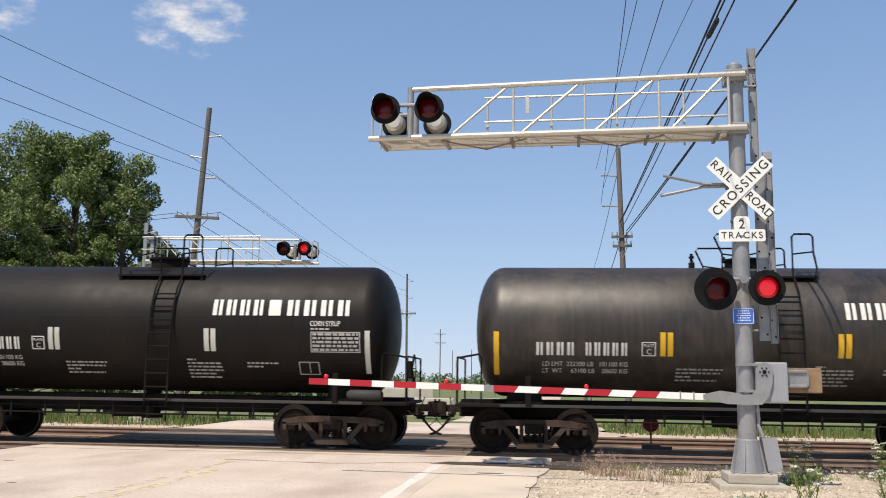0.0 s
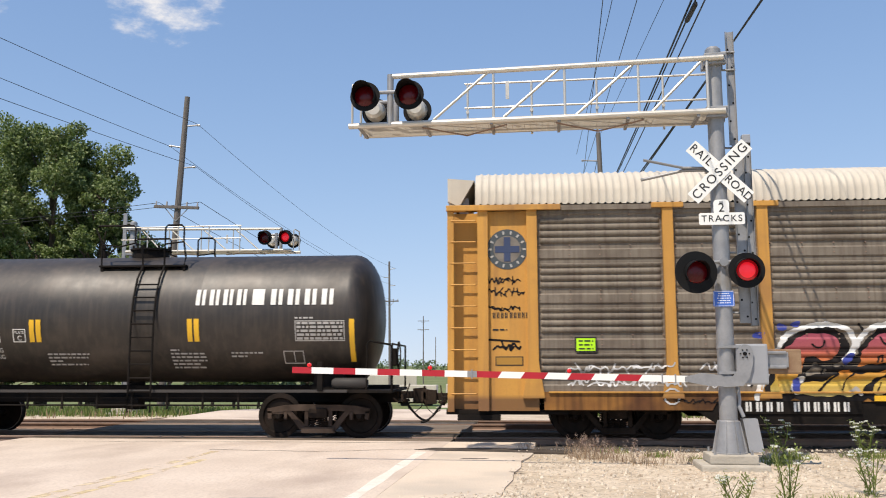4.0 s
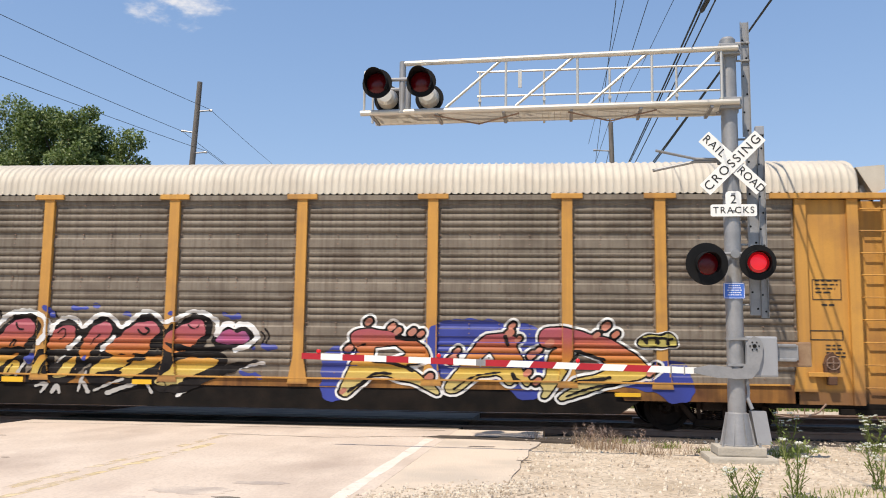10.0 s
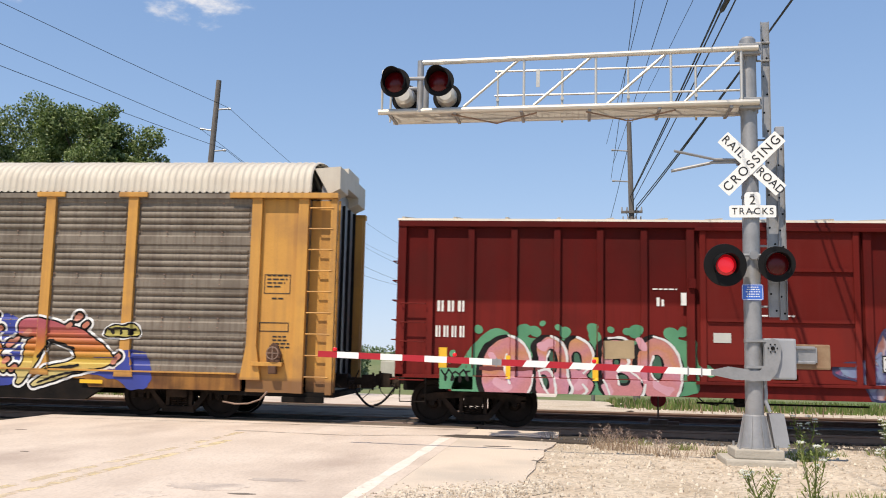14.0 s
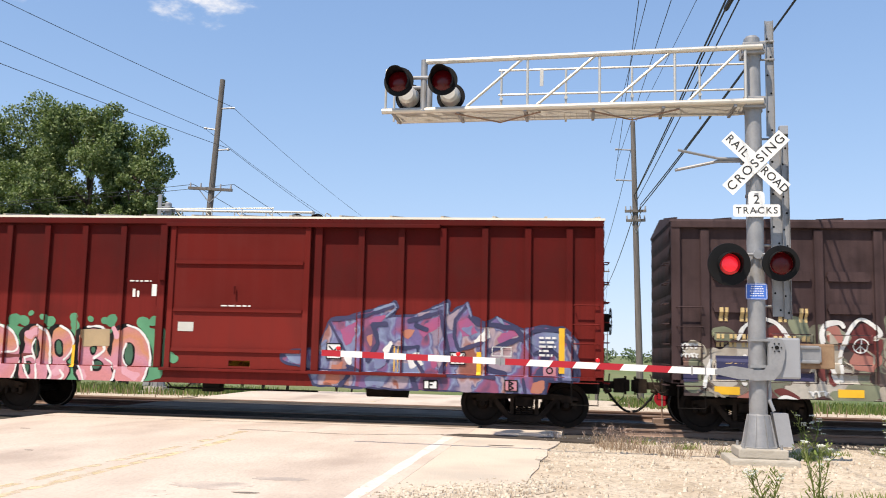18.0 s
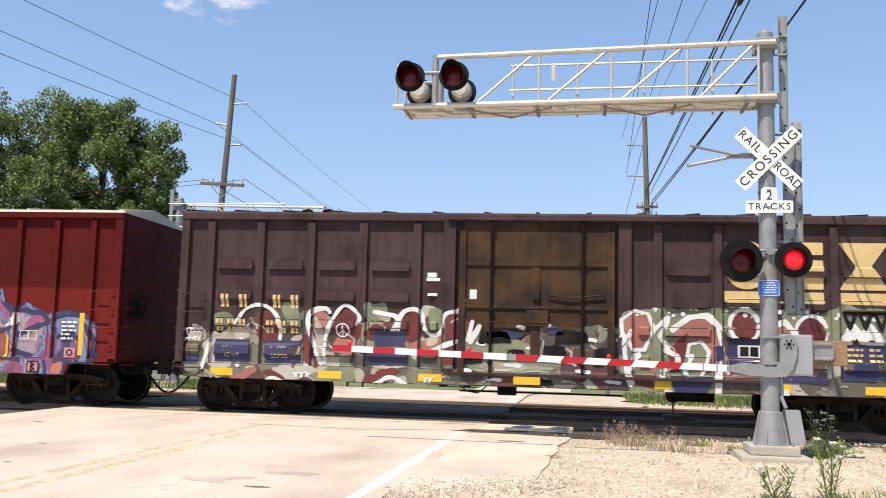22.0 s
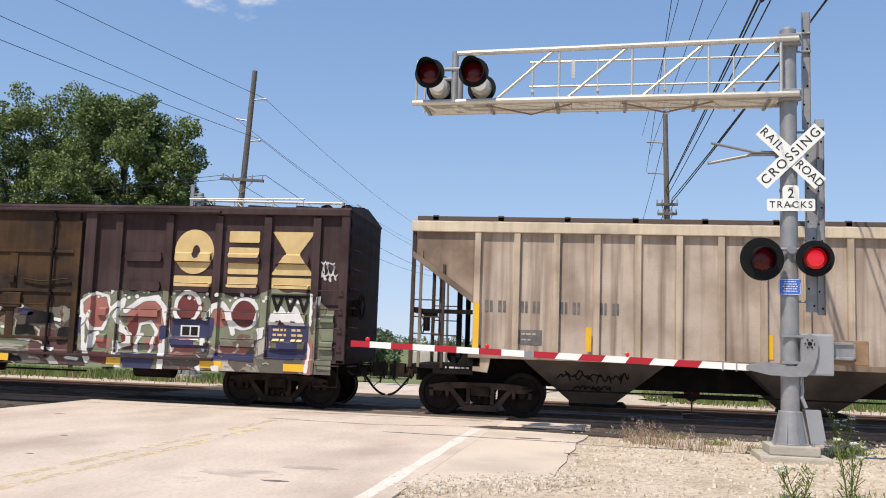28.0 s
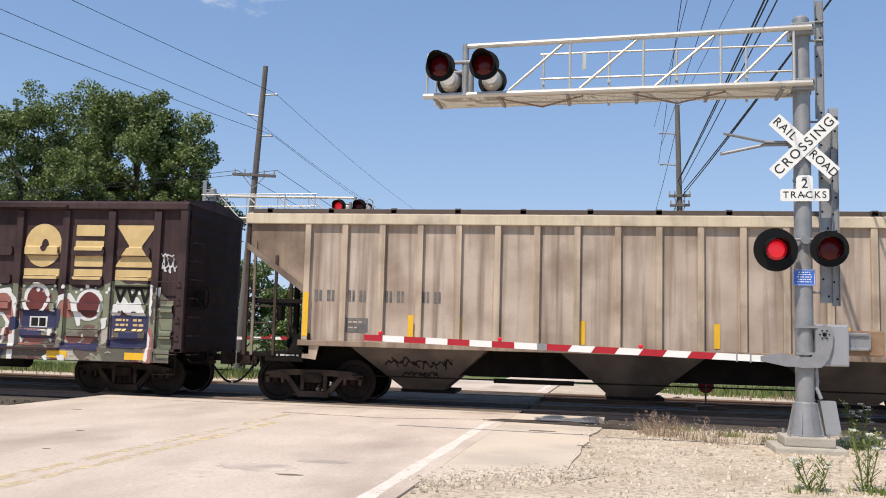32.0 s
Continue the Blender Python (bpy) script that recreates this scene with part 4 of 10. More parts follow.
def side_frame_data(mat):
    """A cast side frame, 1.78 m between axles, centred on the bolster: arched top member, tension member, pedestal jaws."""
    bm = B()
    y0, y1 = -0.07, 0.07
    prism(bm, [(-1.12, 0.52), (-1.12, 0.62), (-0.80, 0.68), (-0.45, 0.70), (0.45, 0.70), (0.80, 0.68), (1.12, 0.62), (1.12, 0.52), (0.75, 0.55), (0.42, 0.57), (-0.42, 0.57), (-0.75, 0.55)], y0, y1)
    for s in (-1, 1):
        prism(bm, [(s * 0.74, 0.60), (s * 0.62, 0.60), (s * 0.30, 0.24), (s * 0.30, 0.14), (s * 0.40, 0.17)], y0 + 0.01, y1 - 0.01)
        prism(bm, [(s * 0.30, 0.58), (s * 0.22, 0.58), (s * 0.22, 0.24), (s * 0.30, 0.24)], y0 + 0.01, y1 - 0.01)
        prism(bm, [(s * 1.12, 0.56), (s * 1.02, 0.56), (s * 1.02, 0.40), (s * 1.09, 0.38)], y0, y1)
        prism(bm, [(s * 0.76, 0.56), (s * 0.68, 0.56), (s * 0.69, 0.38), (s * 0.74, 0.38)], y0, y1)
        box(bm, s * 0.89 - 0.12, s * 0.89 + 0.12, -0.06, 0.06, 0.50, 0.57, 0.008)
    prism(bm, [(-0.36, 0.10), (0.36, 0.10), (0.36, 0.23), (-0.36, 0.23)], y0 - 0.02, y1 + 0.02)
    bmesh.ops.remove_doubles(bm, verts=bm.verts[:], dist=1e-5)
    return make_data(bm, "side_frame", mat, smooth=False)


def spring_data():
    bm = B()
    for cx in (-0.13, 0.0, 0.13):
        pts = [(cx + 0.055 * math.cos(a), 0.055 * math.sin(a), 0.235 + 0.20 * a / (math.tau * 5)) for a in [k * math.tau / 8 for k in range(41)]]
        pipe(bm, pts, 0.013, 5)
    return make_data(bm, "spring", M_truck)


SIDE_FRAME, SIDE_FRAME_DUSTY, SPRING = side_frame_data(M_truck), side_frame_data(M_truck_dusty), spring_data()


def truck(car, cx, base=1.78, frame_mesh=SIDE_FRAME):
    """Side frames, springs, bolster and two turning wheelsets about cx."""
    for s in (-1, 1):
        f = mesh_part("side_frame", frame_mesh, None, car)
        f.matrix_basis = pose(cx, s * 0.99, 0)
        sp = mesh_part("spring", SPRING, None, f)
    bm = B()
    box(bm, cx - 0.20, cx + 0.20, -1.12, 1.12, 0.42, 0.62, 0.02)
    part("bolster", bm, M_truck, car)
    bm = B()
    for s in (-1, 1):
        box(bm, cx + s * 0.38 - 0.04, cx + s * 0.38 + 0.04, -0.72, 0.72, 0.28, 0.42, 0.01)
        for w in (-0.75, 0.75):
            box(bm, cx + s * 0.40 - 0.02, cx + s * 0.42 + 0.03, w - 0.05, w + 0.05, 0.30, 0.56, 0.01)
    part("brake_beam", bm, M_truck, car)
    for s in (-1, 1):
        ax = mesh_part("wheelset", WS["axle"], None, car)
        ax.matrix_basis = pose(cx + s * base / 2, 0, 0.457)
        for k in (-1, 1):
            mesh_part("wheel", WS["wheel%d" % k], None, ax)
            mesh_part("bearing_cap", WS["cap%d" % k], None, ax, "round bearing end cap")
        WHEELSETS.append((ax, cx + s * base / 2))


def end_gear(car, xe, s, z=0.88, reach=0.56):
    """Striker, coupler and air hose at the end xe; s is the way out."""
    bm = B()
    box(bm, xe - s * 0.5, xe, -0.2, 0.2, z - 0.16, z + 0.16, 0.02)
    part("draft_sill", bm, M_truck, car)
    bm = B()
    box(bm, xe, xe + s * reach * 0.7, -0.075, 0.075, z - 0.08, z + 0.08, 0.015)
    prism(bm, [(xe + s * reach * 0.55, z - 0.16), (xe + s * reach, z - 0.16), (xe + s * reach, z + 0.16), (xe + s * reach * 0.55, z + 0.14)], -0.15, 0.12)
    box(bm, xe + s * (reach - 0.05), xe + s * (reach + 0.09), -0.16, -0.06, z - 0.13, z + 0.13, 0.03)
    rod(bm, (xe + s * reach, -0.06, z - 0.2), (xe + s * reach, -0.06, z + 0.2), 0.025, 8)
    part("coupler", bm, M_truck, car, "rusty knuckle coupler")
    bm = B()
    pts = []
    for k in range(11):
        u = k / 10
        pts.append((xe + s * (0.16 + (reach - 0.08) * u), -0.28, z - 0.14 - 0.42 * math.sin(u * math.pi / 2)))
    pipe(bm, pts, 0.026, 8)
    part("air_hose", bm, M_signal_black, car, "black rubber air hose")
    bm = B()
    rod(bm, (xe + s * 0.10, -0.30, z - 0.16), (xe + s * 0.24, -0.26, z - 0.10), 0.035, 8)
    box(bm, xe + s * 0.06, xe + s * 0.18, -0.36, -0.22, z - 0.14, z + 0.02, 0.02)
    part("angle_cock", bm, M_truck, car, "rusty angle cock above the hose")
    bm = B()
    pipe(bm, [(xe + s * 0.16, -0.22, z - 0.10), (xe + s * 0.22, -0.22, z - 0.30), (xe + s * 0.36, -0.2, z - 0.38), (xe + s * 0.50, -0.18, z - 0.26), (xe + s * 0.56, -0.16, z - 0.06)], 0.010, 6)
    part("hose_chain", bm, M_truck, car)
    bm = B()
    pipe(bm, [(xe + s * 0.02, -1.35, z - 0.02), (xe + s * 0.10, -1.30, z - 0.10), (xe + s * 0.12, -0.7, z - 0.12), (xe + s * 0.16, -0.3, z - 0.02), (xe + s * 0.22, 0, z + 0.24)], 0.016, 6)
    part("cut_lever", bm, M_truck, car)


def brake_wheel(car, x, y, z, s, r=0.28):
    bm = B()
    pts = [(x + s * 0.06, y + r * math.cos(k * math.tau / 20), z + r * math.sin(k * math.tau / 20)) for k in range(21)]
    pipe(bm, pts, 0.014, 6)
    for k in range(5):
        a = k * math.tau / 5
        rod(bm, (x + s * 0.03, y, z), (x + s * 0.06, y + r * math.cos(a), z + r * math.sin(a)), 0.012, 6)
    w = part("brake_wheel", bm, M_black, car, "spoked brake wheel")
    bm = B()
    box(bm, x - s * 0.10, x + s * 0.03, y - 0.15, y + 0.15, z - 0.22, z + 0.16, 0.03)
    part("brake_gear_box", bm, M_black, car)


def grab(bm, x0, x1, y, z, r=0.014, out=0.07):
    pipe(bm, [(x0, y + out, z), (x0, y, z), (x1, y, z), (x1, y + out, z)], r, 6)


def glyphs(car, name, n, x0, x1, z0, z1, depth, mat, label="", style="serif", gap=0.16, skips=()):
    """A row of plain bars that stands for lettering."""
    w = (x1 - x0) / n
    for i in range(n):
        if i in skips:
            continue
        a, b = x0 + i * w + gap * w * 0.5, x0 + (i + 1) * w - gap * w * 0.5
        bm = B()
        inset = 0.05 * (b - a)
        rects = [(a + inset, b - inset, z0, z1)]
        if style in ("serif", "mark"):
            q = b - a
            rects = [(a + 0.04 * q, a + 0.40 * q, z0, z1), (a + 0.58 * q, a + 0.86 * q, z0, z1)]
        for u0, u1, w0, w1 in rects:
            ns = max(1, int((w1 - w0) / 0.08))
            nu = max(1, int((u1 - u0) / 0.10))
            for p in range(nu):
                for q in range(ns):
                    ua, ub = u0 + (u1 - u0) * p / nu, u0 + (u1 - u0) * (p + 1) / nu
                    wa, wb = w0 + (w1 - w0) * q / ns, w0 + (w1 - w0) * (q + 1) / ns
                    bm.faces.new([bm.verts.new((u, depth(u, v), v)) for u, v in ((ua, wa), (ub, wa), (ub, wb), (ua, wb))])
        part(name, bm, mat, car, label)


def patch(car, name, x0, x1, z0, z1, depth, mat, label="", frame_w=0.0):
    """A thin plate or stencil laid on a side, or only its border."""
    bm = B()
    if frame_w:
        rects = [(x0, x1, z0, z0 + frame_w), (x0, x1, z1 - frame_w, z1), (x0, x0 + frame_w, z0 + frame_w, z1 - frame_w), (x1 - frame_w, x1, z0 + frame_w, z1 - frame_w)]
    else:
        rects = [(x0, x1, z0, z1)]
    for u0, u1, w0, w1 in rects:
        n = max(1, int((w1 - w0) / 0.06))
        k = max(1, int((u1 - u0) / 0.30))
        for p in range(k):
            for q in range(n):
                ua, ub = u0 + (u1 - u0) * p / k, u0 + (u1 - u0) * (p + 1) / k
                wa, wb = w0 + (w1 - w0) * q / n, w0 + (w1 - w0) * (q + 1) / n
                bm.faces.new([bm.verts.new((u, depth(u, v), v)) for u, v in ((ua, wa), (ub, wa), (ub, wb), (ua, wb))])
    return part(name, bm, mat, car, label)


def small_print(car, x0, z0, widths, depth, mat=None, step=0.075, h=0.035, name="stencil_line"):
    """Lines of writing too small to read."""
    bm = B()
    rng = random.Random(int(100 * (abs(x0) + z0)))
    for i, w in enumerate(widths):
        z = z0 - i * step
        x = x0
        while x < x0 + w:
            l = min(rng.uniform(0.05, 0.16), x0 + w - x)
            if l > 0.02:
                bm.faces.new([bm.verts.new((u, depth(u, v), v)) for u, v in ((x, z), (x + l, z), (x + l, z + h), (x, z + h))])
            x += l + 0.03
    return part(name, bm, mat or M_greystencil, car, kind="stuff")


# -- tank cars --
R_TANK, Z_TANK = 1.45, 2.62


def tank_y(x, z, off=0.012):
    q = np.clip((np.asarray(z) - Z_TANK) / R_TANK, -0.999, 0.999)
    v = -R_TANK * np.sqrt(1 - q * q) - off
    return float(v) if np.ndim(v) == 0 else v


def tank_car(x, label, first):
    car = thing("tank_car", label, "tank car", pose(x, TRACK_Y, 0), "tank cars of the train")
    CARS.append((car, x))
    bm = B()
    half, dish = 5.77, 0.62
    prof = [(-half, 0.0)]
    for k in range(1, 9):
        a = k / 9 * math.pi / 2
        prof.append((-half + dish * (1 - math.cos(a)) * 1.0, R_TANK * math.sin(a) ** 0.8))
    prof += [(-half + dish, R_TANK), (-2.0, R_TANK), (-1.99, R_TANK + 0.0015), (-1.0, R_TANK + 0.0015), (-0.99, R_TANK), (1.9, R_TANK), (1.91, R_TANK + 0.0015), (1.95, R_TANK + 0.0015), (1.96, R_TANK)]
    prof += [(-u, r) for u, r in prof[9::-1]]
    lathe(bm, prof, 72, Matrix.Translation((0, 0, Z_TANK)))
    part("tank_shell", bm, M_tank_sooty if first else M_tank, car, smooth=True)
    bm = B()
    rod(bm, (0.2, 0, 3.9), (0.2, 0, 4.22), 0.42, 28)
    rod(bm, (0.2, 0, 4.22), (0.2, 0, 4.26), 0.47, 28)
    for k in range(8):
        a = k * math.tau / 8
        rod(bm, (0.2 + 0.43 * math.cos(a), 0.43 * math.sin(a), 4.2), (0.2 + 0.43 * math.cos(a), 0.43 * math.sin(a), 4.33), 0.025, 6)
    part("manway", bm, M_black, car)
    bm = B()
    rod(bm, (-0.95, 0, 4.05), (-0.95, 0, 4.2), 0.07, 12)
    rod(bm, (-0.95, 0, 4.2), (-0.95, 0, 4.4), 0.035, 10)
    rod(bm, (-0.95, 0, 4.30), (-0.95, 0, 4.34), 0.06, 10)
    part("safety_valve", bm, M_black, car)
    # platform round the manway with bent handrails
    bm = B()
    for y0, y1 in ((-1.06, -0.62), (0.62, 1.06)):
        box(bm, -0.55, 1.45, y0, y1, 3.74, 3.78, 0.006)
    for u in (-0.50, 0.45, 1.40):
        box(bm, u - 0.03, u + 0.03, -1.04, 1.04, 3.66, 3.74)
    part("platform", bm, M_black, car)
    for ys in (-1, 1):
        bm = B()
        y = ys * 1.04
        pipe(bm, [(-0.50, y, 3.76), (-0.50, y, 4.25), (-0.66, y, 4.62), (-0.60, y, 4.68), (0.22, y, 4.68), (0.26, y, 4.62), (0.26, y, 4.28), (0.42, y, 4.22), (0.46, y, 3.76)], 0.022, 8)
        pipe(bm, [(-0.50, y, 4.25), (-0.1, y, 4.2), (0.26, y, 4.28)], 0.018, 6)
        pipe(bm, [(0.95, y, 3.76), (0.95, y, 4.62), (1.0, y, 4.68), (1.32, y, 4.68), (1.38, y, 4.62), (1.38, y, 4.3), (1.44, y, 3.95), (1.40, y, 3.76)], 0.022, 8)
        pipe(bm, [(0.95, y, 4.25), (1.38, y, 4.3)], 0.018, 6)
        part("handrail", bm, M_black, car)
    # ladder down the side
    bm = B()
    for u in (0.46, 0.96):
        pts = [(u, -1.06, 3.74), (u, -1.30, 3.45), (u, -1.47, 3.0), (u, -1.54, 2.5), (u, -1.55, 1.0), (u, -1.55, 0.55)]
        pipe(bm, pts, 0.025, 6)
    lad = part("ladder", bm, M_black, car)
    for k in range(10):
        bm = B()
        z = 0.70 + k * 0.29
        y = -1.55 if z < 2.4 else -1.55 + 0.16 * ((z - 2.4) / 1.0) ** 2 * 1.3
        rod(bm, (0.46, y, z), (0.96, y, z), 0.018, 6)
        part("ladder_rung", bm, M_black, lad)
    # sills, walkways, end posts
    bm = B()
    for ys in (-1, 1):
        box(bm, -5.2, 5.2, ys * 1.42 - 0.05, ys * 1.42 + 0.05, 0.97, 1.03, 0.006)
    part("side_rail", bm, material("dust-edged black steel", (0.05, 0.045, 0.042), 0.65, scale=4, amount=0.5), car)
    bm = B()
    box(bm, -6.1, 6.1, -0.30, 0.30, 0.72, 1.10, 0.02)
    part("centre_sill", bm, M_black, car)
    for s in (-1, 1):
        bm = B()
        box(bm, s * 4.35, s * 6.15, -1.42, 1.42, 0.96, 1.02, 0.008)
        part("end_platform", bm, M_black, car)
        bm = B()
        prism(bm, [(s * 4.3, 1.03), (s * 5.1, 1.03), (s * 5.0, 1.6), (s * 4.4, 1.6)], -0.85, 0.85)
        part("tank_saddle", bm, M_black, car)
        for ys in (-1, 1):
            bm = B()
            box(bm, s * 4.62 - 0.06, s * 4.62 + 0.06, ys * 1.42, ys * 1.52, 1.0, 1.62, 0.015)
            part("saddle_post", bm, M_black, car)
        bm = B()
        pipe(bm, [(s * 5.60, -1.38, 1.0), (s * 5.60, -1.38, 1.98), (s * 5.66, -1.38, 2.06), (s * 6.10, -1.34, 1.98), (s * 6.12, -1.30, 1.9), (s * 6.12, -1.25, 1.0)], 0.022, 8)
        pipe(bm, [(s * 6.12, -1.2, 1.0), (s * 6.12, -1.2, 2.0), (s * 6.12, 1.2, 2.0), (s * 6.12, 1.2, 1.0)], 0.022, 8)
        part("end_handrail", bm, M_black, car)
        end_gear(car, s * 6.15, s)
        truck(car, s * 4.50, frame_mesh=SIDE_FRAME_DUSTY)
    bm = B()
    for k in range(9):
        u = -3.4 + k * 0.78
        box(bm, u - 0.02, u + 0.02, -1.42, -1.38, 0.62, 0.97)
    rod(bm, (-3.6, -1.40, 0.70), (3.4, -1.40, 0.70), 0.018, 6)
    rod(bm, (-3.6, -1.40, 0.86), (3.4, -1.40, 0.86), 0.014, 6)
    part("brake_rigging", bm, M_black, car)
    bm = B()
    rod(bm, (0.0, 0, 1.2), (0.0, 0, 0.55), 0.18, 16)
    rod(bm, (0.0, 0, 0.62), (0.0, 0, 0.55), 0.24, 16)
    rod(bm, (-0.7, -0.5, 0.72), (0.3, -0.5, 0.72), 0.13, 14)
    part("outlet_valve", bm, M_black, car)
    bm = B()
    lathe(bm, [(4.85, 0.0), (4.85, 0.08), (4.92, 0.12), (5.55, 0.12), (5.62, 0.08), (5.62, 0.0)], 18, Matrix.Translation((0, -1.30, 1.16)))
    part("air_reservoir", bm, material("grey air cylinder", (0.045, 0.042, 0.04), 0.65, spec=0.2), car, smooth=True)
    brake_wheel(car, 6.15, -0.75, 1.75, 1, 0.30)
    # reflective strips and stencils
    strip = M_reflect_white if first else M_reflect_yellow
    for u0, u1, z0, z1 in ((-5.34, -5.23, 1.64, 2.54), (5.22, 5.33, 1.62, 2.53), (-1.89, -1.78, 2.06, 2.55), (-1.74, -1.63, 2.06, 2.55), (1.67, 1.78, 2.06, 2.55), (1.82, 1.93, 2.06, 2.55)):
        patch(car, "reflective_strip", u0, u1, z0, z1, tank_y, strip, "white reflective strip" if first else "yellow reflective strip")
    glyphs(car, "name_block", 4, 1.81, 3.02, 2.84, 3.19, tank_y, M_stencil, "white name block")
    glyphs(car, "name_block", 1, 3.05, 3.40, 2.84, 3.19, tank_y, M_stencil, style="box")
    glyphs(car, "name_block", 4, 3.46, 4.94, 2.84, 3.19, tank_y, M_stencil, "white name block")
    glyphs(car, "mark_block", 4, -4.48, -3.62, 2.06, 2.33, tank_y, M_stencil, "white mark block", style="mark", gap=0.22)
    glyphs(car, "mark_block", 5, -3.45, -2.53, 2.06, 2.33, tank_y, M_stencil, "white mark block", style="mark", gap=0.22)
    lettering("LD LMT  222300 LB   101100 KG", 0.13, (-4.33, 0, 1.84), M_stencil, "load_stencil", car, width=1.78, depth=tank_y)
    lettering("LT  WT     63100 LB    28600 KG", 0.13, (-4.33, 0, 1.70), M_stencil, "load_stencil", car, width=1.78, depth=tank_y)
    patch(car, "plate_box", -2.27, -1.98, 2.06, 2.35, tank_y, M_stencil, frame_w=0.02)
    lettering("PLATE", 0.085, (-2.235, 0, 2.245), M_stencil, "plate_stencil", car, width=0.22, depth=tank_y)
    lettering("C", 0.15, (-2.175, 0, 2.10), M_stencil, "plate_stencil", car, depth=tank_y)
    table = patch(car, "data_panel", 4.04, 5.12, 2.06, 2.50, tank_y, M_greystencil, "white-ruled data panel", frame_w=0.02)
    for k in range(5):
        small_print(car, 4.08, 2.42 - k * 0.082, [1.0], tank_y, M_greystencil, h=0.05)
    small_print(car, 4.04, 2.54, [0.4], tank_y, M_greystencil)
    small_print(car, -1.55, 1.78, [0.95, 0.9, 0.3, 0.85], tank_y)
    small_print(car, 1.25, 1.86, [0.2, 0.75, 0.78, 0.78, 0.6, 0.75], tank_y)
    small_print(car, 2.6, 1.80, [0.7, 0.35], tank_y)
    patch(car, "plate_box", 3.75, 4.2, 1.58, 1.86, tank_y, M_greystencil, frame_w=0.022)
    patch(car, "plate_box", 3.98, 4.0, 1.62, 1.84, tank_y, M_greystencil)
    if first:
        lettering("CORN SYRUP", 0.16, (4.02, 0, 2.62), M_stencil, "cargo_stencil", car, width=0.66, depth=tank_y, label="white cargo lettering")
    small_print(car, -1.2, 1.045, [0.0], lambda u, v: -1.48)
    return car


# -- autorack --
M_rustyellow = material("rust-streaked yellow sill", (0.32, 0.15, 0.042), 0.7, spec=0.15, second=(0.13, 0.055, 0.028), scale=1.4, amount=0.9, bump=0.08, dirt=(0.055, 0.028, 0.018), dirt_scale=1.0, dirt_amount=0.8, streak=0.6)
AR_POSTS = (-9.07, -7.13, -4.27, -1.40, 1.45, 4.30, 7.14, 9.07)
AR_END = 11.80


BAND = 0.945


def screen_y(x, z, full=1.0):
    """Pressed screen: a flat proud band, then four round ridges, again and again up the side."""
    x, z = np.asarray(x, float), np.asarray(z, float)
    ph = np.mod(z - 1.03 + 0.2, BAND) - 0.2
    out = 0.026 * np.clip((0.115 - np.abs(ph)) / 0.03, 0, 1)
    for c in (0.29, 0.435, 0.58, 0.725):
        out = out + 0.046 * np.sqrt(np.clip(1 - ((ph - c) / 0.060) ** 2, 0, 1)) * full * (z < 4.62)
    return -1.50 - out + 0.0 * x


def autorack_y(x, z):
    """Outer face of the autorack's side: flat sill, corrugated screens, proud posts and end frames."""
    x, z = np.asarray(x, float), np.asarray(z, float)
    y = screen_y(x, z)
    for p in AR_POSTS:
        half = 0.111 + 0.11 * np.clip((1.45 - z) / 0.6, 0, 1)
        y = np.where((np.abs(x - p) < half) & (z > 0.9), -1.595, y)
    return np.where(z <= 0.99, np.where((z < 0.80) & (np.abs(x) < 8.2), -1.542, -1.562), y)


def sheet(xs, z0, z1, nz, depth, name, mat, parent, label=""):
    xs, zs = np.asarray(xs, float), np.linspace(z0, z1, nz + 1)
    nx = len(xs) - 1
    X, Z = np.meshgrid(xs, zs)
    Y = depth(X, Z)
    v = np.stack([X, Y, Z], -1).reshape(-1, 3)
    f = [(r * (nx + 1) + c, r * (nx + 1) + c + 1, (r + 1) * (nx + 1) + c + 1, (r + 1) * (nx + 1) + c) for r in range(nz) for c in range(nx)]
    me = bpy.data.meshes.new(name)
    me.from_pydata(v.tolist(), [], f)
    return mesh_part(name, me, mat, parent, label)


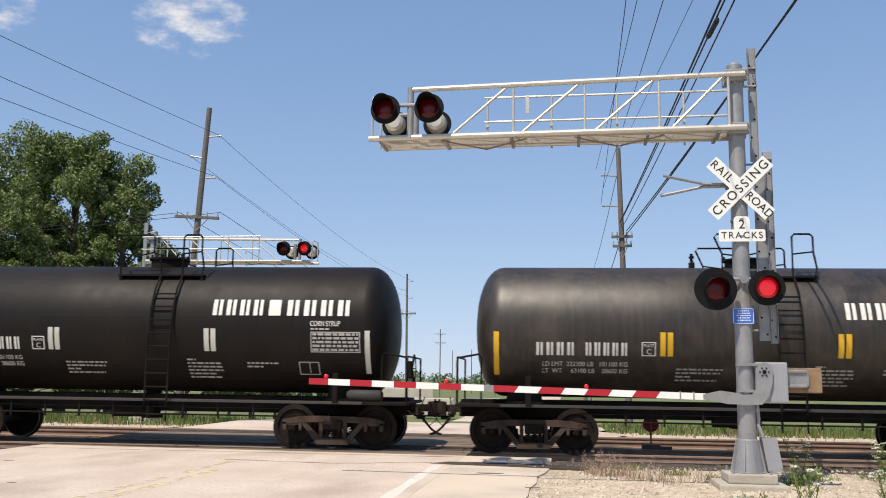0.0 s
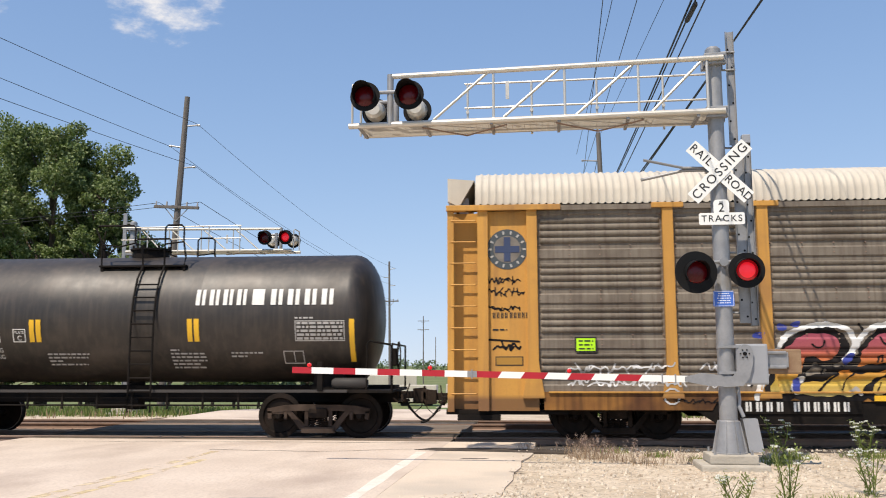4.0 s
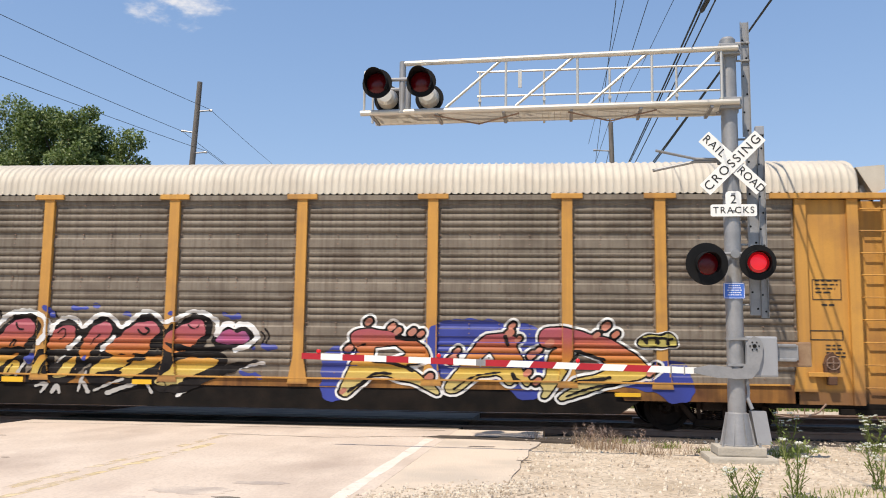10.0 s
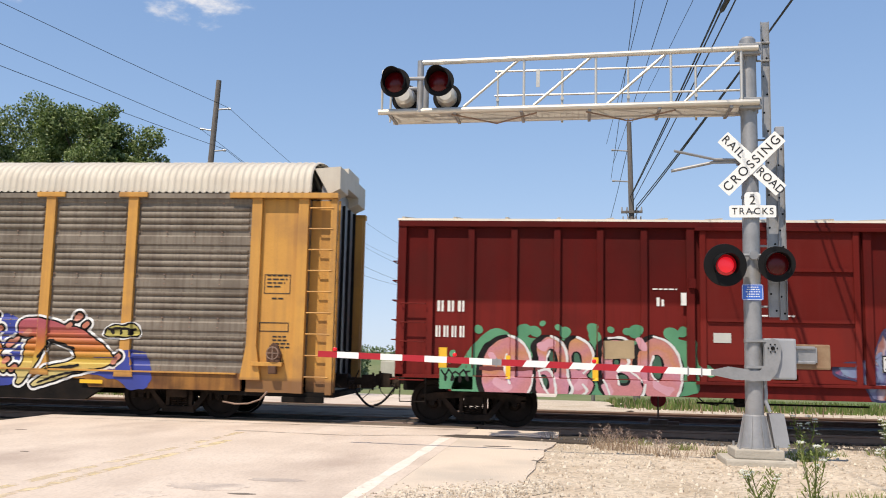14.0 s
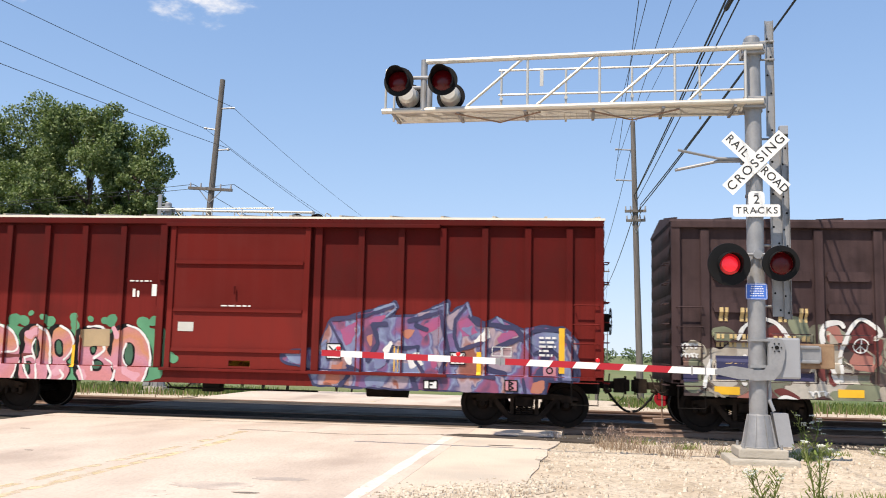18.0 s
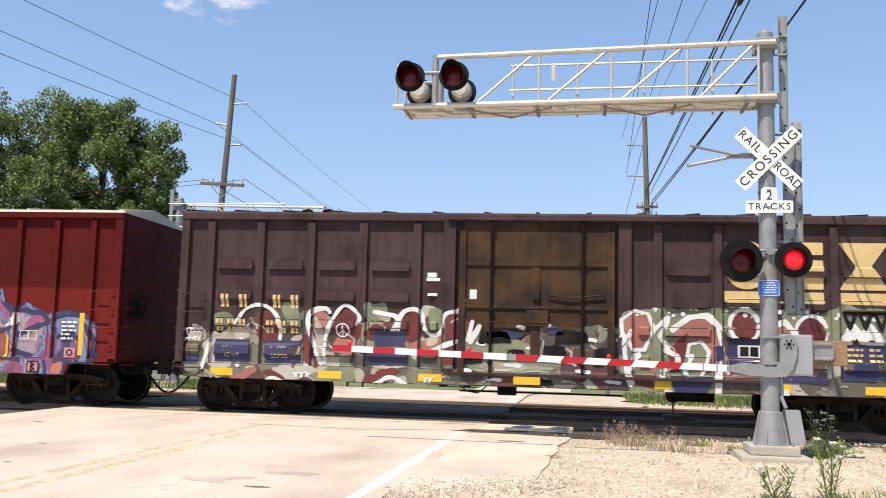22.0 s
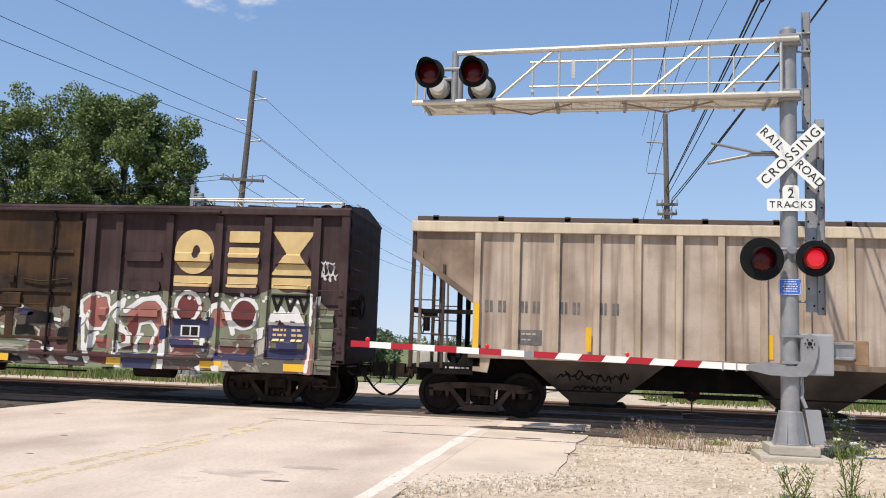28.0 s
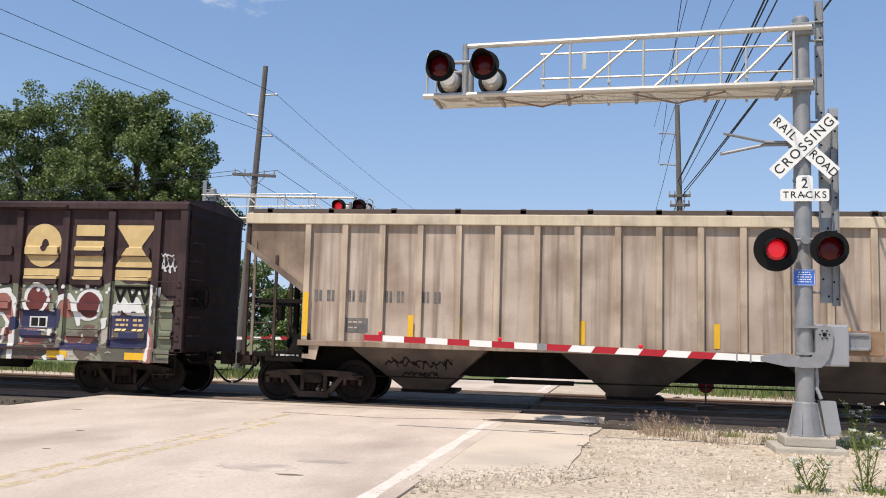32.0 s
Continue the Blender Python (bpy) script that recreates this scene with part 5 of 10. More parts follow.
def autorack(x):
    car = thing("autorack_car", "yellow autorack with grey corrugated screens, cream roof and graffiti", "autorack", pose(x, TRACK_Y, 0))
    CARS.append((car, x))
    bm = B()
    box(bm, -13.05, 13.05, -1.45, 1.45, 0.95, 4.80)
    box(bm, -13.3, 13.3, -1.20, 1.20, 0.95, 4.80)
    part("inner_body", bm, M_screen, car)
    # screens between the posts, far side too
    edges = [-AR_END + 0.01] + [p for q in AR_POSTS for p in (q - 0.112, q + 0.112)] + [AR_END - 0.01]
    for a, b in zip(edges[::2], edges[1::2]):
        xs = (a, a + 0.05, a + 0.06, a + 0.075, b - 0.075, b - 0.06, b - 0.05, b)
        sheet(xs, 0.99, 4.80, 300, lambda u, v: screen_y(u, v, np.clip((np.minimum(u - a, b - u) - 0.048) / 0.027, 0, 1) ** 0.5), "side_screen", M_screen, car, "grey pressed screen with round ridges")
        sheet((a, b), 0.99, 4.80, 90, lambda u, v: -screen_y(u, v), "side_screen", M_screen, car)
        # rows of small fixings on the flat bands
        bm = B()
        for zb in (1.96, 2.065, 2.905, 3.01, 3.85, 3.955, 1.10, 2.16, 3.105, 4.05, 4.70):
            n = 4 if b - a > 2.2 else 3
            for i in range(n + 1):
                u = a + 0.04 + (b - a - 0.08) * i / n
                rod(bm, (u, -1.49, zb), (u, -1.535, zb), 0.015, 6)
        part("screen_bolt", bm, M_rail, car, kind="stuff")
    for p in AR_POSTS:
        bm = B()
        prism(bm, [(p - 0.11, 4.86), (p - 0.11, 1.45), (p - 0.22, 0.86), (p + 0.22, 0.86), (p + 0.11, 1.45), (p + 0.11, 4.86)], -1.595, -1.48)
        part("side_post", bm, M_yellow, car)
        bm = B()
        box(bm, p - 0.11, p + 0.11, 1.48, 1.595, 0.86, 4.86)
        part("side_post", bm, M_yellow, car)
        bm = B()
        box(bm, p - 0.33, p + 0.33, -1.63, -1.45, 4.82, 4.93, 0.012)
        part("post_cap", bm, M_yellow, car)
    # end frames: recessed yellow panel, corner posts, ladder
    for s in (-1, 1):
        for ys in (-1, 1):
            bm = B()
            box(bm, s * AR_END, s * 13.05, ys * 1.44, ys * 1.50, 0.60, 4.80)
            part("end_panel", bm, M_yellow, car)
            for u0, u1 in ((11.80, 12.02), (12.84, 13.06)):
                bm = B()
                lo = 0.86 if u0 < 12 else 0.60
                prism(bm, [(s * u0, 4.82), (s * u0, 1.6), (s * (u0 - (0.0 if u0 > 12 else 0.12)), lo), (s * (u1 + (0.0 if u0 > 12 else 0.12)), lo), (s * u1, 1.6), (s * u1, 4.82)], ys * 1.595, ys * 1.46)
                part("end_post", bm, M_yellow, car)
            bm = B()
            box(bm, s * 11.3, s * 13.72, ys * 1.44, ys * 1.66, 4.80, 4.92, 0.012)
            part("top_board", bm, M_yellow, car)
            bm = B()
            box(bm, s * 13.56, s * 13.70, ys * 1.46, ys * 1.60, 0.58, 4.80, 0.01)
            box(bm, s * 13.06, s * 13.70, ys * 1.24, ys * 1.28, 0.60, 4.80)
            part("corner_post", bm, M_yellow, car)
            for k in range(9):
                z = 0.95 + k * 0.455
                bm = B()
                grab(bm, s * 13.10, s * 13.62, ys * 1.60, z, 0.016, -ys * 0.06)
                part("ladder_rung", bm, M_yellow, car)
        bm = B()
        box(bm, s * 13.25, s * 13.46, -1.24, 1.24, 0.60, 5.15)
        part("end_door", bm, M_galv, car)
        bm = B()
        for k in range(5):
            box(bm, s * 13.46, s * 13.52, -1.2 + k * 0.6 - 0.03, -1.2 + k * 0.6 + 0.03, 0.7, 4.9)
        part("door_rib", bm, M_signal_black, car)
        bm = B()
        # folded white end cap of the roof
        prism(bm, [(s * 13.12, 5.50), (s * 13.70, 5.55), (s * 13.70, 5.05), (s * 13.45, 4.93)], -1.42, -0.6)
        prism(bm, [(s * 13.10, 5.62), (s * 13.70, 5.68), (s * 13.70, 5.20), (s * 13.30, 5.20)], -0.6, 0.6)
        prism(bm, [(s * 13.12, 5.50), (s * 13.70, 5.55), (s * 13.70, 5.05), (s * 13.45, 4.93)], 0.6, 1.42)
        part("roof_end_cap", bm, M_roof, car, "cream folded roof end cap")
        end_gear(car, s * 13.75, s, 0.84, 0.56)
        truck(car, s * 10.15)
        bm = B()
        box(bm, s * 13.74, s * 11.2, -1.45, 1.45, 0.52, 0.62, 0.01)
        box(bm, s * 12.6, s * 13.5, -1.50, -1.35, 0.40, 0.52, 0.01)
        part("end_sill", bm, M_black, car)
    # lower side: yellow sill and black fishbelly
    for ys in (-1, 1):
        bm = B()
        prism(bm, [(-11.7, 0.99), (-11.7, 0.62), (-8.3, 0.62), (-8.2, 0.80), (8.2, 0.80), (8.3, 0.62), (11.7, 0.62), (11.7, 0.99)], ys * 1.46, ys * 1.56)
        part("side_sill", bm, M_rustyellow, car)
        bm = B()
        box(bm, -11.6, 11.6, ys * 1.50, ys * 1.60, 0.965, 1.0, 0.004)
        part("sill_lip", bm, M_yellow, car)
        bm = B()
        prism(bm, [(-8.9, 0.80), (-8.2, 0.34), (8.2, 0.34), (8.9, 0.80)], ys * 1.40, ys * 1.54)
        part("fishbelly_sill", bm, M_black, car)
    # arched, corrugated roof
    nx, na = 1050, 22
    vs, fs = [], []
    for i in range(nx + 1):
        u = -13.1 + 26.2 * i / nx
        w = 0.030 * max(0.0, math.sin(u * math.tau / 0.155)) ** 1.6
        for k in range(na + 1):
            a = -1 + 2 * k / na
            y = 1.56 * math.sin(a * math.pi / 2) ** 1.0
            z = 4.93 + 0.90 * max(0.0, math.cos(a * math.pi / 2)) ** 0.62
            vs.append((u, y * (1 + w / 1.6), z + w))
    for i in range(nx):
        for k in range(na):
            o = i * (na + 1) + k
            fs.append((o, o + na + 1, o + na + 2, o + 1))
    me = bpy.data.meshes.new("roof")
    me.from_pydata(vs, [], fs)
    for p in me.polygons:
        p.use_smooth = True
    mesh_part("roof", me, M_roof, car, "arched cream corrugated roof")
    bm = B()
    for ys in (-1, 1):
        box(bm, -13.3, 13.3, ys * 1.48, ys * 1.58, 4.80, 4.91)
    part("eave_rail", bm, M_screen, car)
    bm = B()
    box(bm, -13.45, -13.2, -1.0, 1.0, 5.5, 5.7)
    # stencils
    face = lambda u, v: -1.508
    small_print(car, -12.75, 1.36 + 0.9, [0.3], face, M_signblack)
    glyphs(car, "mark_block", 4, -12.76, -12.42, 2.52, 2.64, face, M_signblack, style="mark", gap=0.25)
    glyphs(car, "mark_block", 5, -12.40, -11.98 + 0.0, 2.52, 2.64, face, M_signblack, style="mark", gap=0.25)
    sill = lambda u, v: -1.566
    bm = B()
    box(bm, -7.78, -5.35, -1.566, -1.55, 0.55, 0.82)
    part("mark_panel", bm, M_black, car, "black mark panel")
    sill2 = lambda u, v: -1.572
    glyphs(car, "mark_block", 4, -7.68, -6.85, 0.60, 0.79, sill2, M_stencil, style="mark", gap=0.3)
    glyphs(car, "mark_block", 6, -6.72, -5.55, 0.60, 0.79, sill2, M_stencil, style="mark", gap=0.3)
    # round emblem of rings and a plain cross
    for (r0, r1, mt, d) in ((0.0, 0.43, material("dark slate emblem", (0.06, 0.075, 0.085), 0.6), 0.0), (0.0, 0.29, material("grimy emblem field", (0.20, 0.18, 0.155), 0.7, second=(0.11, 0.10, 0.09), scale=4, amount=0.8), 0.003)):
        bm = B()
        lathe(bm, [(0.0, 0.0), (0.0, r1)], 36, Matrix.Translation((-12.43, -1.506 - d, 3.98)) @ Matrix.Rotation(radians(90), 4, "Z"))
        part("emblem", bm, mt, car, "round rail emblem")
    bm = B()
    box(bm, -12.50, -12.36, -1.515, -1.511, 3.72, 4.24)
    box(bm, -12.69, -12.17, -1.516, -1.512, 3.91, 4.05)
    part("emblem_cross", bm, material("dull blue enamel", (0.035, 0.055, 0.12), 0.6), car)
    bm = B()
    for k in range(14):
        a = k * math.tau / 14
        m = Matrix.Translation((-12.43 + 0.36 * math.cos(a), -1.512, 3.98 + 0.36 * math.sin(a))) @ Matrix.Rotation(-a, 4, "Y")
        b2 = B()
        box(b2, -0.035, 0.035, -0.002, 0.002, -0.02, 0.02)
        bmesh.ops.transform(b2, matrix=m, verts=b2.verts[:])
        tmp = bpy.data.meshes.new("t")
        b2.to_mesh(tmp)
        b2.free()
        bm.from_mesh(tmp)
        bpy.data.meshes.remove(tmp)
    part("emblem_mark", bm, M_greystencil, car)
    patch(car, "notice_plate", -11.05, -10.60, 1.80, 2.12, lambda u, v: -1.565, M_signblack)
    patch(car, "notice_plate", -11.02, -10.63, 1.83, 2.09, lambda u, v: -1.568, material("fluorescent lime card", (0.45, 0.85, 0.02), 0.5), "lime green notice card")
    small_print(car, -10.97, 2.02, [0.3, 0.28, 0.3], lambda u, v: -1.571, M_signblack, 0.08, 0.03)
    patch(car, "warning_plate", -12.70, -12.12, 1.53, 1.72, face, M_signblack)
    patch(car, "warning_plate", -12.68, -12.14, 1.55, 1.70, lambda u, v: -1.511, material("grimy yellow plate", (0.38, 0.20, 0.035), 0.6), "small yellow warning plate")
    small_print(car, 12.18, 3.1, [0.45, 0.45, 0.4, 0.3], face, M_signblack, 0.08, 0.03)
    patch(car, "plate_box", 12.12, 12.7, 2.72, 3.14, face, M_signblack, frame_w=0.015)
    patch(car, "warning_plate", 12.05, 12.7, 1.90, 2.10, face, M_signblack, frame_w=0.018)
    small_print(car, 12.3, 2.6, [0.25], face, M_signblack)
    small_print(car, 12.35, 1.78, [0.3, 0.35, 0.38, 0.38], face, M_signblack, 0.075, 0.03)
    # hand brake box and chain at the far end of the near side
    bm = B()
    box(bm, 11.95, 12.62, -1.66, -1.50, 1.16, 1.25, 0.01)
    part("brake_ledge", bm, M_yellow, car)
    bm = B()
    prism(bm, [(12.28, 1.25), (12.56, 1.25), (12.58, 1.42), (12.50, 1.60), (12.42, 1.66), (12.34, 1.60), (12.27, 1.42)], -1.64, -1.50)
    box(bm, 12.33, 12.50, -1.68, -1.52, 1.00, 1.17, 0.02)
    part("hand_brake", bm, material("rusty brake casting", (0.10, 0.05, 0.03), 0.85), car, "rusty hand brake housing")
    bm = B()
    pipe(bm, [(12.42 + 0.13 * math.cos(k * math.tau / 16), -1.70, 1.44 + 0.13 * math.sin(k * math.tau / 16)) for k in range(17)], 0.011, 6)
    rod(bm, (12.42, -1.70, 1.31), (12.42, -1.70, 1.57), 0.010, 6)
    rod(bm, (12.29, -1.70, 1.44), (12.55, -1.70, 1.44), 0.010, 6)
    part("brake_wheel", bm, M_rail, car, "small rusty brake wheel")
    bm = B()
    pipe(bm, [(12.3, -1.55, 0.62), (12.15, -1.55, 0.45), (11.9, -1.55, 0.36), (11.6, -1.5, 0.34), (11.3, -1.45, 0.38)], 0.02, 6)
    part("brake_chain", bm, M_rail, car)
    return car


# -- boxcars --
# end walls: darkened body paint, their shade put into the colour
M_endwall_red = material("shade-darkened red end wall", (0.075, 0.011, 0.011), 0.8, second=(0.04, 0.009, 0.009), scale=1.5, amount=0.8, bump=0.1, spec=0.15)
M_endwall = material("shade-darkened brown end wall", (0.022, 0.014, 0.013), 0.8, second=(0.05, 0.02, 0.017), scale=1.5, amount=0.8, bump=0.1, spec=0.15)
def boxcar_side(ribs, w, panel, face, sill_z=1.05):
    def f(x, z):
        x, z = np.asarray(x, float), np.asarray(z, float)
        y = np.full(np.broadcast(x, z).shape, panel)
        for r in ribs:
            y = np.where((np.abs(x - r) < w / 2) & (z < 4.12), face, y)
        return np.where(z < sill_z, face, y)
    return f


RED_RIBS = (-7.14, -6.28, -5.37, -4.47, -3.58, -2.68, 2.70, 3.57, 4.47, 5.36, 6.27, 7.14)
BROWN_RIBS = (-7.15, -6.02, -4.89, -3.73, -2.55, 2.49, 3.69, 4.85, 5.98, 7.10)


def boxcar(name, x, label, ribs, rib_w, mat, door_mat, half, top, door, panel_bars=(), shades=None):
    car = thing(name, label, "boxcar", pose(x, TRACK_Y, 0), "boxcars of the train")
    CARS.append((car, x))
    bm = B()
    box(bm, -half + 0.02, half - 0.02, -1.50, 1.50, 1.0, top - 0.08)
    part("body", bm, mat, car)
    for ys in (-1, 1):
        for a, b in zip((-half,) + ribs, ribs + (half,)):
            lo, hi = (a, b)
            if lo < 0 < hi:
                continue
        for r in ribs:
            bm = B()
            prism(bm, [(r - rib_w / 2, 4.16), (r - rib_w / 2, 1.02), (r + rib_w / 2, 1.02), (r + rib_w / 2, 4.16)], ys * 1.498, ys * 1.585)
            part("side_rib", bm, mat, car)
        for r in (-half + 0.09, half - 0.09):
            bm = B()
            box(bm, r - 0.09, r + 0.09, ys * 1.49, ys * 1.60, 1.0, top - 0.10, 0.01)
            part("corner_post", bm, mat, car)
        bm = B()
        box(bm, -half, half, ys * 1.49, ys * 1.62, top - 0.20, top - 0.06, 0.015)
        part("top_chord", bm, mat, car)
        bm = B()
        prism(bm, [(-half, 1.0), (-half, 1.07), (half, 1.07), (half, 1.0), (half - 1.05, 1.0), (half - 1.15, 0.74), (-half + 1.15, 0.74), (-half + 1.05, 1.0)], ys * 1.50, ys * 1.60)
        part("side_sill", bm, mat, car)
    # pressed bars across the panels
    for (zb, h) in panel_bars:
        for a, b in zip((-half + 0.12,) + ribs, ribs + (half - 0.12,)):
            if a < 0 < b:
                continue
            bm = B()
            u0, u1 = a + rib_w / 2 + 0.07, b - rib_w / 2 - 0.07
            if u1 - u0 < 0.3:
                continue
            prism(bm, [(u0 + 0.03, zb - h / 2), (u1 - 0.03, zb - h / 2), (u1, zb), (u1 - 0.03, zb + h / 2), (u0 + 0.03, zb + h / 2), (u0, zb)], -1.572, -1.495)
            part("pressed_bar", bm, mat, car)
    # roof: low gable with cross seams
    bm = B()
    prism(bm, [(-half, 0), (half, 0), (half, 0.02), (-half, 0.02)], 0, 0.001)
    bm.free()
    bm = B()
    prof = [(-1.62, top - 0.07), (-1.60, top - 0.02), (0, top + 0.20), (1.60, top - 0.02), (1.62, top - 0.07)]
    ring = [[bm.verts.new((u, y, z)) for y, z in prof] for u in (-half - 0.02, half + 0.02)]
    for k in range(4):
        bm.faces.new((ring[0][k], ring[1][k], ring[1][k + 1], ring[0][k + 1]))
    for r in ring:
        bm.faces.new(r)
    part("roof", bm, shades or mat, car)
    n = 14
    for k in range(n + 1):
        u = -half + 0.1 + (2 * half - 0.2) * k / n
        bm = B()
        for ys in (-1, 1):
            prism(bm, [(-0.03, 0), (0.03, 0), (0.03, 0.035), (-0.03, 0.035)], 0, 1.6, Matrix.Translation((u, 0, top + 0.20)) @ Matrix.Rotation(radians(ys * -7.85 + (0 if ys > 0 else 0)), 4, "X") @ Matrix.Diagonal((1, ys, 1, 1)))
        part("roof_seam", bm, shades or mat, car)
    # corrugated ends
    for s in (-1, 1):
        nz, ny = 70, 1
        vs, fs = [], []
        for i in range(nz + 1):
            z = 1.0 + (top - 1.05) * i / nz
            w = 0.032 * abs(math.sin((z - 1.0) * math.pi / 0.36))
            for y in (-1.46, 1.46):
                vs.append((s * (half - 0.01 + w), y, z))
        for i in range(nz):
            fs.append((2 * i, 2 * i + 1, 2 * i + 3, 2 * i + 2))
        me = bpy.data.meshes.new("end_wall")
        me.from_pydata(vs, [], fs)
        mesh_part("end_wall", me, M_endwall_red if mat is M_red else M_endwall, car, "dark corrugated end wall")
        for ys in (-1, 1):
            for k in range(5):
                z = 0.95 + k * 0.40
                bm = B()
                grab(bm, s * (half - 0.62), s * (half - 0.10), ys * 1.66, z, 0.014, -ys * 0.08)
                part("side_grab", bm, mat, car)
            bm = B()
            pipe(bm, [(s * (half - 0.66), ys * 1.60, 1.0), (s * (half - 0.66), ys * 1.60, 0.50), (s * (half - 0.12), ys * 1.60, 0.50), (s * (half - 0.12), ys * 1.60, 1.0)], 0.016, 6)
            part("stirrup_step", bm, M_black, car)
        for k in range(7):
            z = 0.95 + k * 0.42
            bm = B()
            pipe(bm, [(s * (half + 0.02), -1.40, z), (s * (half + 0.12), -1.40, z), (s * (half + 0.12), -0.95, z), (s * (half + 0.02), -0.95, z)], 0.014, 6)
            part("end_grab", bm, mat, car)
        end_gear(car, s * (half + 0.02), s)
        truck(car, s * 6.22)
    brake_wheel(car, half + 0.12, -0.95, 2.25, 1)
    bm = B()
    box(bm, -half, half, -0.3, 0.3, 0.68, 1.02, 0.02)
    for u in (-4.0, -2.0, 0.0, 2.0, 4.0):
        box(bm, u - 0.08, u + 0.08, -1.5, 1.5, 0.82, 1.02)
    part("centre_sill", bm, M_black, car)
    bm = B()
    rod(bm, (2.8, -0.9, 0.72), (3.7, -0.9, 0.72), 0.2, 16)
    rod(bm, (-1.6, -1.3, 0.62), (1.8, -1.3, 0.62), 0.02, 6)
    box(bm, -0.8, -0.4, -1.3, -1.0, 0.55, 0.85, 0.02)
    pipe(bm, [(-1.6, -1.35, 0.75), (-1.45, -1.35, 0.62), (-1.2, -1.35, 0.58), (-1.0, -1.35, 0.75)], 0.016, 6)
    part("brake_gear", bm, M_black, car)
    return car


def red_boxcar():
    half, top = 7.85, 4.40
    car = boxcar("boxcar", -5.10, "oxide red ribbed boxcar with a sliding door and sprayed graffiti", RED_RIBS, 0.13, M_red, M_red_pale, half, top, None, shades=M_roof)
    d = new("sliding_door")
    d.parent = car
    tagged(d, "faded red sliding door")
    bm = B()
    box(bm, -1.52, 1.55, -1.60, -1.50, 1.02, 4.20, 0.012)
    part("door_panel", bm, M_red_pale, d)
    for z in (1.42, 2.28, 3.32):
        bm = B()
        prism(bm, [(-1.42, 0), (1.45, 0), (1.45, 0.075), (-1.42, 0.075)], -1.645, -1.595, Matrix.Translation((0, 0, z)))
        part("door_rib", bm, M_red_pale, d)
    for u in (-1.50, 1.53):
        bm = B()
        box(bm, u - 0.06, u + 0.06, -1.64, -1.58, 1.02, 4.18, 0.01)
        part("door_stile", bm, M_red_pale, d)
    bm = B()
    box(bm, -1.66, 4.4, -1.68, -1.60, 4.14, 4.22, 0.01)
    box(bm, -1.66, 4.6, -1.68, -1.60, 1.00, 1.06, 0.008)
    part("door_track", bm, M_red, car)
    for u in (-1.74, 1.76):
        bm = B()
        box(bm, u - 0.08, u + 0.08, -1.60, -1.50, 1.02, 4.20, 0.01)
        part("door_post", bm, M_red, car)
    bm = B()
    rod(bm, (-0.05, -1.66, 2.66), (-0.05, -1.66, 2.84), 0.02, 8)
    box(bm, -1.78, -1.64, -1.66, -1.60, 2.95, 3.15, 0.01)
    part("door_latch", bm, M_red, d)
    face = boxcar_side(RED_RIBS, 0.13, -1.506, -1.59)
    fl = lambda u, v: -1.512
    glyphs(car, "mark_block", 3, -7.02 + 0.0, -6.36, 2.40, 2.63, fl, M_stencil, "white mark block", style="mark", gap=0.25)
    glyphs(car, "mark_block", 4, -7.04, -6.36, 1.86, 2.10, fl, M_stencil, "white mark block", style="mark", gap=0.25)
    small_print(car, -2.5, 2.92, [0.5], fl, M_stencil, h=0.03)
    patch(car, "paint_dab", -2.42, -2.36, 2.58, 2.76, fl, M_stencil)
    patch(car, "paint_dab", -2.32, -2.27, 2.58, 2.72, fl, M_stencil)
    patch(car, "paint_dab", -1.94, -1.83, 2.6, 2.86, lambda u, v: -1.606, M_stencil)
    small_print(car, -0.35, 2.40, [0.66], lambda u, v: -1.606, M_stencil, h=0.03)
    patch(car, "door_patch", -1.30, -0.95, 1.85, 2.05, lambda u, v: -1.607, M_reflect_white)
    for u0, u1, z0, z1 in ((-6.93, -6.76, 1.21, 1.64), (-0.12, 0.35, 1.12, 1.24)):
        patch(car, "reflective_strip", u0, u1, z0, z1, lambda u, v: -1.600 if -0.5 < u < 0.5 else -1.512, M_reflect_yellow, "yellow reflective strip")
    return car


